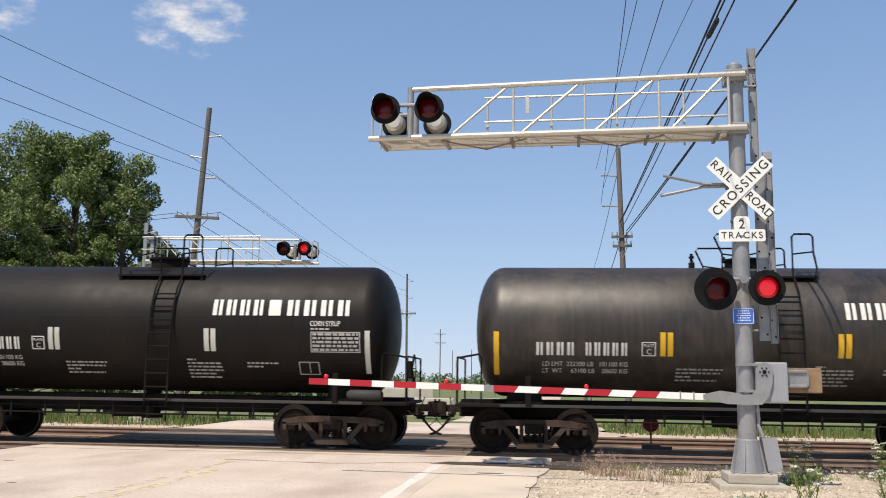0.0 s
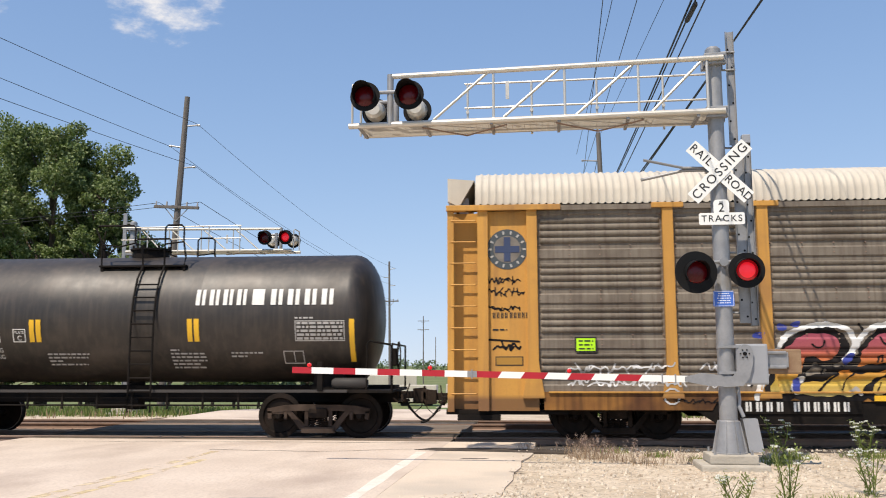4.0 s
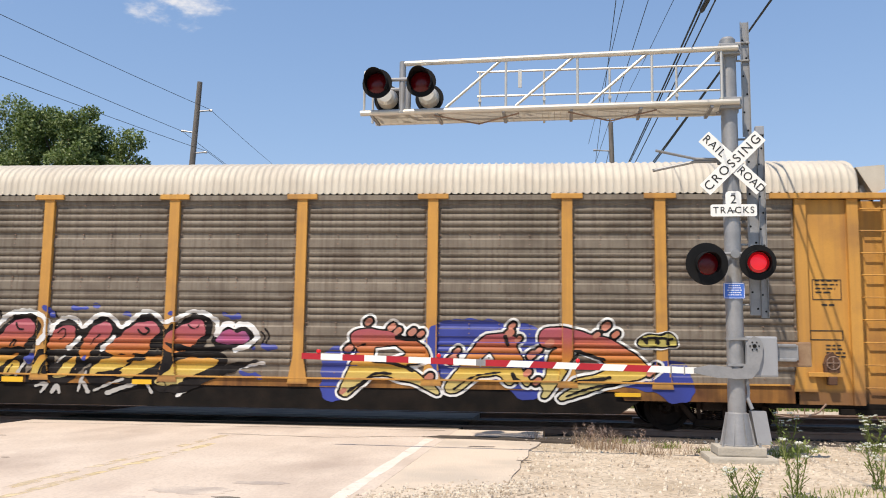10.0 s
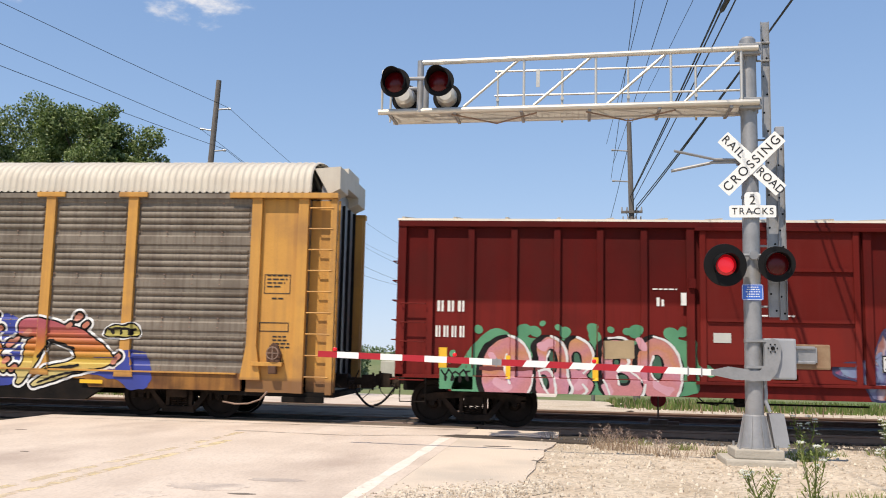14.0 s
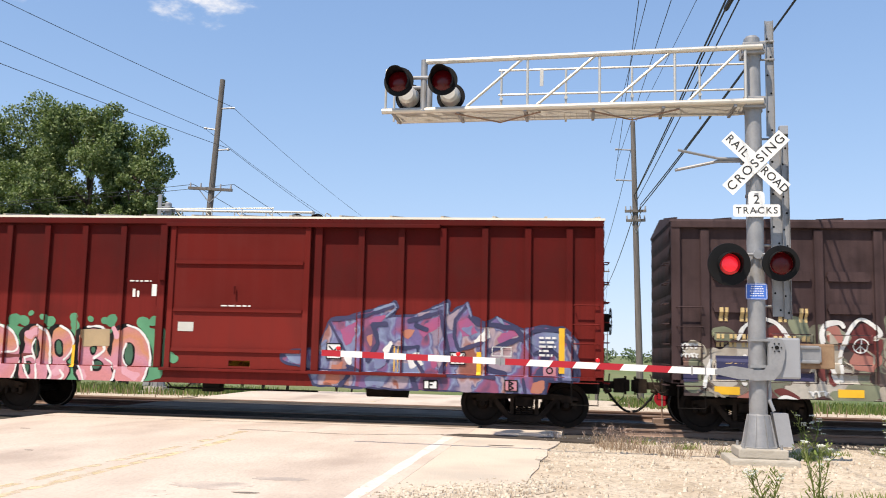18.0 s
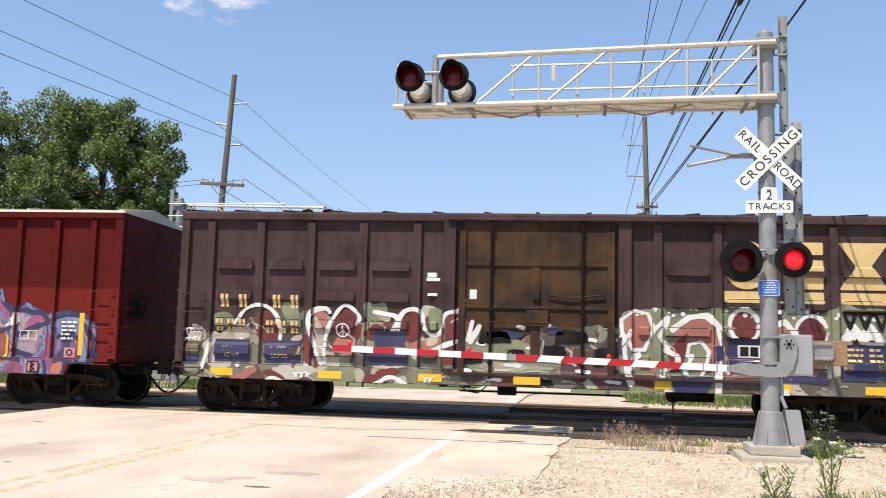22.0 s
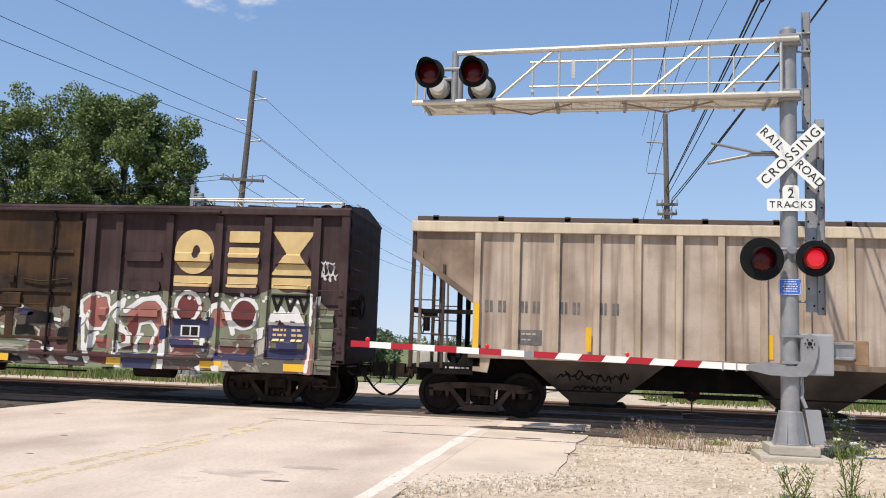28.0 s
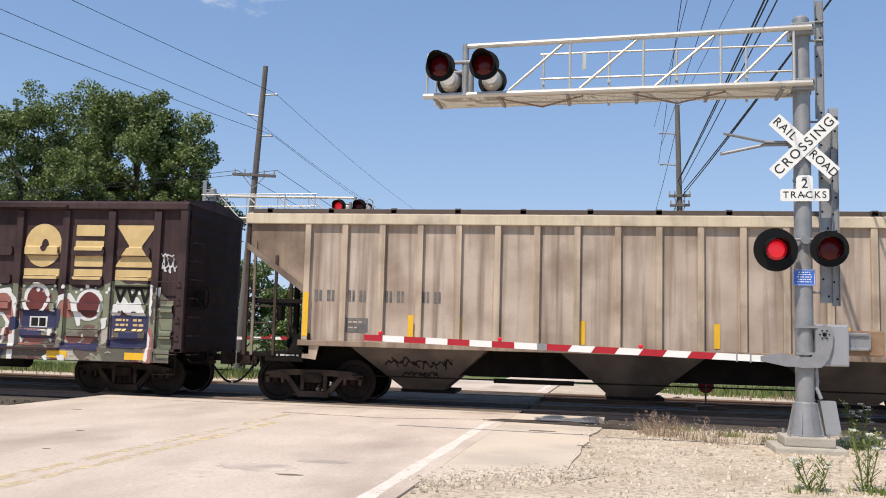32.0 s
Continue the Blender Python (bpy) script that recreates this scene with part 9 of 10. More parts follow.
    def oval(f, cx, cy, rx, ry):
        return f(*[(cx + rx * math.cos(k * math.tau / 18), cy + ry * math.sin(k * math.tau / 18)) for k in range(18)])
    sage = [ra((50, 90), (150, 60), (470, 55), (480, 330), (440, 420), (90, 420), (45, 300)), ra((490, 60), (660, 60), (700, 130), (720, 60), (900, 75), (960, 40), (1150, 45), (1165, 260), (960, 210), (700, 300), (490, 200)), ra((1170, 160), (1270, 120), (1280, 400), (1200, 400))]
    spray(brn, "graffiti_patch", lambda X, Z: np.minimum(poly_field(X, Z, sage), fill_field(sage_l)(X, Z)) + wobble(X, Z, 6, 0.04, 3), *a, brown_depth, 0.006, M_sage, "sage green sprayed ground")
    rose = [oval(ra, 120, 160, 62, 80), ra((280, 145), (340, 100), (410, 95), (455, 135), (470, 230), (455, 330), (420, 330), (425, 240), (380, 195), (330, 210), (270, 240)), ra((515, 180), (612, 180), (602, 300), (560, 345), (500, 345), (520, 260)), oval(ra, 735, 165, 38, 50), ra((120, 280), (205, 280), (200, 330), (125, 330)), ra((1145, 240), (1178, 260), (1172, 420), (1140, 420)), ra((720, 300), (880, 300), (860, 335), (730, 335)), ra((490, 290), (640, 300), (600, 345), (490, 345)), ra((370, 280), (430, 270), (430, 330), (380, 335))]
    ox = [oval(ra, 567, 128, 52, 62), ra((250, 242), (330, 160), (330, 222), (302, 332), (260, 332)), oval(ra, 842, 150, 56, 62), ra((1000, 195), (1025, 148), (1052, 195)), ra((85, 345), (200, 345), (190, 400), (110, 390)), ra((600, 90), (640, 100), (640, 200), (612, 195))]
    wht = [[ra((60, 205), (50, 115), (110, 72), (168, 85), (192, 150), (152, 240), (100, 242), (78, 195), (92, 160))], [ra((190, 152), (252, 100), (242, 132), (214, 180), (252, 230))], [ra((270, 150), (340, 96), (410, 88), (460, 130), (476, 230), (470, 310))], [ra((330, 262), (340, 212), (390, 200), (422, 242), (402, 320), (368, 385), (332, 375), (322, 320), (350, 260))], [oval(ra, 567, 128, 60, 70)], [ra((660, 192), (690, 122), (735, 106), (762, 140), (790, 240))], [oval(ra, 842, 150, 64, 70)], [ra((40, 200), (62, 180), (70, 300), (100, 380))], [ra((240, 240), (290, 262), (290, 300), (240, 320))], [ra((1140, 250), (1160, 300), (1150, 400))],
           ]
    spray(brn, "graffiti_fill", lambda X, Z: np.minimum(poly_field(X, Z, rose), fill_field(rose_l)(X, Z)) + wobble(X, Z, 8, 0.012), *a, brown_depth, 0.009, M_rose, "rose sprayed shape")
    spray(brn, "graffiti_fill", lambda X, Z: np.minimum(poly_field(X, Z, ox), fill_field(ox_l)(X, Z)) + wobble(X, Z, 8, 0.012), *a, brown_depth, 0.012, M_ox, "maroon sprayed shape")
    spray(brn, "graffiti_outline", lambda X, Z: seg_field(X, Z, [(0.036 + 0.010 * (k % 3), p[0]) for k, p in enumerate(wht)] + [(0.040 + 0.010 * (k % 2), soft(p, False)) for k, p in enumerate(rims_l)]) + wobble(X, Z, 6, 0.010), *a, brown_depth, 0.015, M_spraywhite, "white sprayed outline", 0.028)
    blots = [ra((325, 350), (392, 350), (355, 396)), ra((215, 290), (240, 290), (238, 360), (216, 360)), ra((700, 390), (742, 388), (745, 425), (715, 425)), ra((625, 400), (650, 385), (655, 430)), ra((490, 295), (520, 290), (500, 345)), ra((965, 190), (1000, 150), (1022, 140), (1062, 180), (1080, 150), (1142, 205), (1060, 200), (1025, 160), (995, 205)), ra((230, 400), (270, 410), (260, 435), (235, 430)), ra((430, 415), (475, 420), (470, 440), (435, 440))]
    blots += [ra((440, 300), (475, 290), (470, 420), (445, 420)), ra((60, 300), (85, 310), (100, 400), (80, 400)), ra((500, 210), (530, 180), (525, 215)), ra((1180, 60), (1200, 60), (1195, 120)), ra((1150, 50), (1168, 50), (1166, 200), (1155, 200))]
    blots += [[(u - 0.13, z), (u, z + 0.05), (u + w, z + 0.02), (u + w * 0.7, z - 0.05), (u, z - 0.03)] for u, z, w in ((-1.2, 1.62, 0.2), (-0.6, 1.18, 0.35), (0.3, 1.30, 0.3), (0.9, 1.10, 0.25), (-1.5, 1.05, 0.2), (1.1, 1.75, 0.18), (-0.1, 1.55, 0.12), (1.5, 0.9, 0.3), (-0.9, 0.88, 0.25), (0.2, 2.02, 0.12), (-0.35, 1.98, 0.14))]
    blots += [ra((100, 255), (140, 250), (110, 330), (85, 330)), ra((640, 220), (662, 200), (660, 330), (645, 330)), ra((905, 215), (945, 210), (940, 260), (910, 270))]
    spray(brn, "graffiti_patch", fill_field(pale_l, wob=0.02), *a, brown_depth, 0.0105, M_cream, "cream sprayed patch", 0.03)
    spray(brn, "graffiti_blot", lambda X, Z: poly_field(X, Z, blots) + wobble(X, Z, 12, 0.012), *a, brown_depth, 0.017, M_spraywhite)
    rng = random.Random(77)
    nicks = []
    for k in range(70):
        u, z = rng.uniform(-7.4, 7.4), 0.82 + 1.25 * rng.random() ** 1.3
        b, ln = rng.uniform(-1.2, 1.2), rng.uniform(0.05, 0.32)
        nicks.append((rng.uniform(0.010, 0.026), [(u, z), (u + ln * 0.5, z + ln * 0.5 * math.sin(b) + 0.02), (u + ln * math.cos(b), z + ln * math.sin(b))]))
    spray(brn, "graffiti_nick", lambda X, Z: seg_field(X, Z, nicks) + wobble(X, Z, 16, 0.006), *a, brown_depth, 0.0165, M_cream, cell=0.02)
    drops = [(0.016 + 0.010 * (k % 4), [(1.9 + 0.155 * k + 0.05 * math.sin(9 * k), 2.36 + 0.07 * math.sin(5 * k)), (1.905 + 0.155 * k + 0.05 * math.sin(9 * k), 2.36 + 0.07 * math.sin(5 * k))]) for k in range(34)]
    spray(brn, "graffiti_drop", lambda X, Z: seg_field(X, Z, drops) + wobble(X, Z, 20, 0.004), *a, brown_depth, 0.017, M_spraywhite, cell=0.02)
    dark = [ra((40, 190), (55, 190), (55, 260), (40, 260)), ra((445, 215), (480, 215), (480, 275), (450, 280)), ra((660, 170), (705, 175), (700, 260), (660, 270)), ra((710, 332), (900, 332), (900, 362), (710, 362)), ra((950, 312), (1142, 312), (1142, 346), (950, 346)), ra((260, 345), (440, 345), (400, 430), (280, 430))]
    dark += [[(u - w, z - h), (u + w, z - h * 0.7), (u + w * 0.8, z + h), (u - w * 0.9, z + h * 0.9)] for u, z, w, h in ((-0.85, 1.75, 0.34, 0.13), (0.75, 1.78, 0.36, 0.14), (-0.4, 1.42, 0.2, 0.1), (0.4, 1.5, 0.25, 0.12), (1.35, 1.40, 0.16, 0.2), (-1.3, 1.28, 0.2, 0.1), (0.0, 0.85, 0.4, 0.07))]
    spray(brn, "graffiti_patch", lambda X, Z: poly_field(X, Z, dark[6:]) + wobble(X, Z, 9, 0.012), *a, brown_depth, 0.0195, M_sprayblack)
    dark = dark[:6]
    spray(brn, "graffiti_patch", lambda X, Z: np.minimum(poly_field(X, Z, dark), fill_field(navy_l, n=0)(X, Z)) + wobble(X, Z, 9, 0.012), *a, brown_depth, 0.0195, M_navy)
    peace = [(0.012, [(-4.12 + 0.14 * math.cos(k * math.tau / 20), 1.83 + 0.14 * math.sin(k * math.tau / 20)) for k in range(21)]), (0.010, [(-4.12, 1.97), (-4.12, 1.69)]), (0.010, [(-4.12, 1.83), (-4.22, 1.73)]), (0.010, [(-4.12, 1.83), (-4.02, 1.73)])]
    spray(brn, "graffiti_sign", lambda X, Z: seg_field(X, Z, peace), -4.4, -3.9, 1.6, 2.05, brown_depth, 0.022, M_spraywhite, "thin white circle with inner lines", 0.014)
    scrawl = [(0.014, squiggle(-7.66, 1.70, 0.36, 0.12, 4, 41)), (0.012, squiggle(-7.66, 1.52, 0.36, 0.10, 5, 42)), (0.014, squiggle(-5.15, 0.80, 0.36, 0.13, 3, 43)), (0.016, squiggle(-2.35, 0.78, 0.22, 0.13, 2, 44))]
    spray(brn, "graffiti_scrawl", lambda X, Z: seg_field(X, Z, scrawl), -7.75, -2.0, 0.72, 1.9, brown_depth, 0.024, M_spraywhite, cell=0.018)
    # gold company blocks, each a plain slab over a bar; they stand for large lettering
    shapes = (((3.83, 4.72), lambda X, Z: np.maximum(np.hypot((X - 4.275) / 0.46, (Z - 3.36) / 0.50) * 0.45 - 0.45, 0.10 - np.hypot((X - 4.32) / 0.9, (Z - 3.36) / 1.5))),
              ((5.08, 5.78), lambda X, Z: np.maximum(np.maximum(np.abs(X - 5.43) - 0.35, np.abs(Z - 3.36) - 0.48), 0.055 - np.abs(np.abs(Z - 3.36) - 0.17))),
              ((6.10, 7.02), lambda X, Z: np.maximum(np.abs(X - 6.56) - 0.15 - 0.70 * np.abs(Z - 3.36), np.abs(Z - 3.36) - 0.48)))
    for (u0, u1), sh in shapes:
        spray(brn, "gold_block", sh, u0 - 0.05, u1 + 0.05, 2.8, 3.9, brown_depth, 0.006, M_gold_paint, "large faded gold shape")
        spray(brn, "gold_bar", lambda X, Z, c=(u0, u1): np.maximum(np.abs(X - (c[0] + c[1]) / 2) - (c[1] - c[0]) / 2, np.abs(Z - 2.70) - 0.12), u0 - 0.1, u1 + 0.1, 2.5, 2.95, brown_depth, 0.006, M_gold_paint, "gold bar under the shape")
    dz = lambda u, v: float(brown_depth(u, v)) - 0.008
    glyphs(brn, "mark_block", 2, -6.98, -6.15, 2.28, 2.56, dz, M_gold_paint, style="mark", gap=0.5)
    glyphs(brn, "mark_block", 2, -5.80, -5.0, 2.28, 2.56, dz, M_gold_paint, style="mark", gap=0.5)
    glyphs(brn, "mark_block", 3, -6.98, -6.22, 1.76, 2.02, lambda u, v: float(brown_depth(u, v)) - 0.021, M_gold_paint, style="mark", gap=0.3)
    glyphs(brn, "mark_block", 3, -5.86, -5.04, 1.74, 2.00, lambda u, v: float(brown_depth(u, v)) - 0.021, M_gold_paint, style="mark", gap=0.3)
    dz2 = lambda u, v: float(brown_depth(u, v)) - 0.022
    patch(brn, "stencil_panel", -6.95, -6.18, 1.10, 1.58, dz2, M_navy)
    patch(brn, "stencil_panel", -5.82, -5.02, 1.10, 1.58, dz2, M_navy)
    dz3 = lambda u, v: float(brown_depth(u, v)) - 0.026
    for words, u, z, w in (("LD LMT", -6.78, 1.42, 0.40), ("LT WT", -6.72, 1.20, 0.34), ("157300", -5.78, 1.42, 0.44), ("62700", -5.70, 1.20, 0.38)):
        lettering(words, 0.13, (u, 0, z), M_gold_paint, "stencil_line", brn, width=w, depth=lambda u, v: brown_depth(u, v) - 0.027)
    patch(brn, "stencil_panel", 3.88, 4.72, 1.22, 1.86, dz2, M_navy)
    patch(brn, "stencil_square", 4.08, 4.52, 1.40, 1.72, dz3, M_spraywhite, "white stencil square")
    patch(brn, "stencil_square", 4.12, 4.29, 1.50, 1.69, lambda u, v: dz3(u, v) - 0.004, M_sprayblack)
    patch(brn, "stencil_square", 4.32, 4.48, 1.50, 1.69, lambda u, v: dz3(u, v) - 0.004, M_sprayblack)
    patch(brn, "stencil_panel", 6.08, 7.0, 1.22, 1.78, dz2, M_navy)
    small_print(brn, 6.2, 1.66, [0.3, 0.3, 0.3], dz3, M_gold_paint, 0.11, 0.05)
    small_print(brn, 6.62, 1.66, [0.25, 0.25, 0.25], dz3, M_gold_paint, 0.11, 0.05)
    fang = []
    for k in range(3):
        fang.append((0.035, [(6.15 + 0.30 * k, 2.42), (6.27 + 0.30 * k, 2.10), (6.38 + 0.30 * k, 2.42), (6.15 + 0.30 * k, 2.42)]))
    spray(brn, "graffiti_triangle", lambda X, Z: seg_field(X, Z, fang), 6.0, 7.15, 2.0, 2.55, brown_depth, 0.022, M_sprayblack)
    jag = [(0.09, [(6.15, 1.85), (6.32, 2.12), (6.5, 1.88), (6.65, 2.12), (6.82, 1.85)])]
    spray(brn, "graffiti_detail", lambda X, Z: seg_field(X, Z, jag), 6.0, 7.1, 1.75, 2.3, brown_depth, 0.019, M_spraywhite)
    scr = [(0.014, squiggle(7.2, 2.85, 0.35, 0.4, 3, 14)), (0.014, squiggle(7.25, 2.75, 0.35, 0.2, 3, 15)), (0.014, squiggle(-7.6, 1.5, 0.35, 0.2, 3, 16))]
    spray(brn, "graffiti_scrawl", lambda X, Z: seg_field(X, Z, scr), -7.8, 7.8, 1.4, 3.4, brown_depth, 0.008, M_faintwhite, cell=0.03)
    for k, u in enumerate((-7.0, -4.60, -2.45, 2.25, 4.6, 6.5, -0.45)):
        patch(brn, "reflective_strip", u, u + (0.5 if k < 6 else 0.55), 0.80, 0.96, lambda q, v: -1.612 if k < 6 else -1.690, M_reflect_yellow, "orange-yellow reflective strip")
    patch(brn, "paper_label", -2.32, -2.12, 3.0, 3.1, dz, M_spraywhite)
    patch(brn, "paper_label", -2.34, -2.05, 2.92, 2.99, dz, M_spraywhite)
    patch(brn, "paper_label", -1.40, -1.25, 2.55, 2.75, lambda u, v: -1.590, M_spraywhite)
    patch(brn, "paper_label", -2.3, -2.1, 2.6, 2.66, dz, M_spraywhite)


def hopper_paint():
    hop = train_cars[5]
    fl = lambda u, v: -1.508
    M_grey_mark = material("faded charcoal stencil", (0.10, 0.10, 0.10), 0.7, second=(0.22, 0.20, 0.18), scale=4, amount=0.8, bump=0.0)
    for u0, u1, n in ((-6.88, -6.32, 2), (-6.12, -5.62, 2), (-5.30, -4.78, 2), (-4.48, -3.98, 2)):
        glyphs(hop, "mark_block", n, u0, u1, 2.22, 2.46, fl, M_grey_mark, "charcoal mark block", style="mark", gap=0.3)
    patch(hop, "data_panel", -6.12, -5.62, 1.55, 1.86, fl, M_grey_mark, "charcoal data panel")
    small_print(hop, -6.05, 1.76, [0.3, 0.2], lambda u, v: -1.511, M_hoppertop, 0.12, 0.03)
    for u0, u1, z0, z1 in ((-7.06, -6.94, 1.45, 2.40), (-4.72, -4.60, 1.45, 1.95), (-3.70, -3.58, 1.42, 1.92), (-1.10, -0.98, 1.42, 1.92), (1.60, 1.72, 1.42, 1.92), (4.10, 4.22, 1.42, 1.92)):
        patch(hop, "reflective_strip", u0, u1, z0, z1, lambda u, v: -1.590 if abs(u0 + 7.06) < 0.02 or abs(u0 + 4.72) < 0.02 else -1.510, M_reflect_yellow, "yellow reflective strip")
    scr = [(0.015, p) for p in tag_lines(-5.3, 0.80, 1.5, 0.28, 7, 61) + tag_lines(-5.0, 0.60, 0.8, 0.16, 5, 62)]
    spray(hop, "graffiti_scrawl", lambda X, Z: seg_field(X, Z, scr), -5.5, -3.8, 0.55, 1.2, lambda u, v: -0.55 - 0.92 * (np.asarray(v) - 0.36) / 0.94, 0.012, M_sprayblack, "dark scrawl on the bay", 0.025)


autorack_paint()
red_paint()
brown_paint()
hopper_paint()


# ---- trees, weeds, poles, wires and the distance ----
def leaf_material(name, a, b, c, translucent=0.3):
    m = bpy.data.materials.new(name)
    m.use_nodes = True
    n, l = m.node_tree.nodes, m.node_tree.links
    p = n["Principled BSDF"]
    p.inputs["Roughness"].default_value = 0.55
    g = n.new("ShaderNodeNewGeometry")
    r = n.new("ShaderNodeValToRGB")
    r.color_ramp.elements.new(0.5)
    for e, (q, col) in zip(r.color_ramp.elements, ((0.0, a), (0.5, b), (1.0, c))):
        e.position, e.color = q, (*col, 1)
    l.new(g.outputs["Random Per Island"], r.inputs["Fac"])
    l.new(r.outputs["Color"], p.inputs["Base Color"])
    t = n.new("ShaderNodeBsdfTranslucent")
    l.new(r.outputs["Color"], t.inputs["Color"])
    x = n.new("ShaderNodeMixShader")
    x.inputs["Fac"].default_value = translucent
    l.new(p.outputs["BSDF"], x.inputs[1])
    l.new(t.outputs["BSDF"], x.inputs[2])
    l.new(x.outputs["Shader"], n["Material Output"].inputs["Surface"])
    return m


M_leaf = leaf_material("broad green leaves", (0.05, 0.085, 0.018), (0.13, 0.19, 0.045), (0.34, 0.40, 0.18), 0.33)
# paler greens: distance haze is mixed into the leaf colours
M_leaf_far = leaf_material("far leaves with haze in the colour", (0.09, 0.14, 0.065), (0.13, 0.18, 0.085), (0.17, 0.23, 0.11), 0.25)
M_grass = leaf_material("green grass blades", (0.09, 0.15, 0.03), (0.14, 0.20, 0.045), (0.24, 0.26, 0.09), 0.35)
M_drygrass = leaf_material("dry straw stalks", (0.27, 0.19, 0.12), (0.42, 0.32, 0.21), (0.24, 0.15, 0.11), 0.3)
M_seed = leaf_material("pinkish seed heads", (0.36, 0.25, 0.19), (0.50, 0.38, 0.31), (0.28, 0.18, 0.14), 0.3)
M_weed = leaf_material("weed stems and leaves", (0.14, 0.19, 0.035), (0.21, 0.27, 0.06), (0.30, 0.33, 0.11), 0.4)
M_flower = leaf_material("white flower heads", (0.75, 0.76, 0.68), (0.82, 0.82, 0.76), (0.65, 0.68, 0.55), 0.3)


def ground_z(y):
    return -0.14 if y < 30 else -0.14 - 2.6 * min(1.0, (y - 30) / 45.0) ** 1.2


def leaves_mesh(name, centres, radii, count, size, rng, squash=0.8):
    """Small bent leaf blades scattered in clumps, denser towards each clump's shell."""
    w = radii ** 2
    pick = rng.choice(len(centres), count, p=w / w.sum())
    d = rng.normal(size=(count, 3))
    d /= np.linalg.norm(d, axis=1)[:, None]
    rr = radii[pick] * rng.uniform(0.35, 1.0, count) ** 0.5
    P = centres[pick] + d * rr[:, None] * np.array([1, 1, squash]) + rng.normal(size=(count, 3)) * (0.12 * radii[pick])[:, None]
    s = size * rng.uniform(0.6, 1.3, count)
    up = d * 0.3 + rng.normal(size=(count, 3)) * 0.9 + np.array([0, 0, 0.45])
    up /= np.linalg.norm(up, axis=1)[:, None]
    a = np.cross(up, rng.normal(size=(count, 3)))
    a /= np.linalg.norm(a, axis=1)[:, None]
    b = np.cross(up, a)
    V = np.stack([P - a * s[:, None] * 0.5, P - b * s[:, None] * 0.34 + up * s[:, None] * 0.08, P + a * s[:, None] * 0.6 - up * s[:, None] * 0.1, P + b * s[:, None] * 0.34 + up * s[:, None] * 0.08], 1).reshape(-1, 3)
    n = count
    me = bpy.data.meshes.new(name)
    me.vertices.add(4 * n)
    me.vertices.foreach_set("co", V.ravel())
    me.loops.add(4 * n)
    me.loops.foreach_set("vertex_index", np.arange(4 * n))
    me.polygons.add(n)
    me.polygons.foreach_set("loop_start", np.arange(0, 4 * n, 4))
    me.polygons.foreach_set("loop_total", np.full(n, 4))
    me.update()
    me.validate()
    return me


def tree(x, y, base, height, spread, clumps, leaves, size, label, seed, mat=None, group="", name="tree"):
    rng = np.random.default_rng(seed)
    t = thing(name, label, "tree", pose(x, y, base), group)
    bm = B()
    pts = [(0, 0, 0), (0.1, 0, height * 0.18), (0.0, 0.1, height * 0.40), (0.15, 0, height * 0.62), (0.1, 0.1, height * 0.85)]
    r0 = height * 0.022
    for i, (p, q) in enumerate(zip(pts, pts[1:])):
        rod(bm, p, q, r0 * (1 - 0.2 * i), 10, r0 * (0.8 - 0.2 * i))
    C, R = [], []
    big = clumps > 100
    lobes = []
    if big:
        # rising limbs, each with its own rounded head of leaves
        for k in range(44):
            a = k * 2.399 + rng.uniform(-0.4, 0.4)
            h = 0.30 + 0.66 * ((k + 0.5) / 44)
            env = math.sin(math.pi * min(1.0, 0.18 + 0.78 * h)) ** 0.6
            rad = spread * env * (0.30 + 0.72 * rng.random() ** 0.6)
            lobes.append((np.array([rad * math.cos(a), rad * math.sin(a), height * h]), spread * rng.uniform(0.17, 0.30)))
        for c, r in lobes:
            st = Vector((0, 0, max(height * 0.15, c[2] - np.hypot(c[0], c[1]) * 1.3)))
            mid = st.lerp(Vector(c), 0.55) + Vector((0, 0, -0.08 * spread))
            rod(bm, st, mid, r0 * 0.22, 7, r0 * 0.15)
            rod(bm, mid, Vector(c), r0 * 0.15, 6, r0 * 0.06)
        for k in range(clumps):
            c, r = lobes[k % len(lobes)]
            d = rng.normal(size=3)
            d = d / np.linalg.norm(d) * r * rng.uniform(0.35, 1.15) * np.array([0.9, 0.9, 1.15])
            C.append(c + d)
            R.append(r * rng.uniform(0.30, 0.62))
            if k % 3 == 0:
                rod(bm, Vector(c - d * 0.2), Vector(c + d), r0 * 0.1, 5, r0 * 0.03)
    for k in range(0 if big else clumps):
        a = k * 2.399 + rng.uniform(-0.3, 0.3)
        h = 0.27 + 0.71 * ((k + 0.5) / clumps)
        env = math.sin(math.pi * min(1.0, 0.18 + 0.80 * h)) ** 0.6
        rad = spread * env * rng.uniform(0.40, 1.08) * (1.0 + 0.16 * math.sin(3 * a + seed) + 0.10 * math.sin(5 * a + 2 * seed))
        c = np.array([rad * math.cos(a), rad * math.sin(a), height * h])
        C.append(c)
        R.append(spread * rng.uniform(0.16, 0.36))
        if k % 2 == 0:
            st = Vector((0, 0, max(height * 0.15, c[2] - rad * 0.9)))
            mid = st.lerp(Vector(c), 0.5) + Vector((0, 0, 0.1 * rad))
            rod(bm, st, mid, r0 * 0.35, 6, r0 * 0.22)
            rod(bm, mid, Vector(c), r0 * 0.22, 6, r0 * 0.08)
    part("trunk", bm, M_bark, t, "grey-brown trunk and limbs")
    me = leaves_mesh("crown", np.array(C), np.array(R), leaves, size, rng)
    mesh_part("crown", me, mat or M_leaf, t, "dense green crown with gaps")
    return t


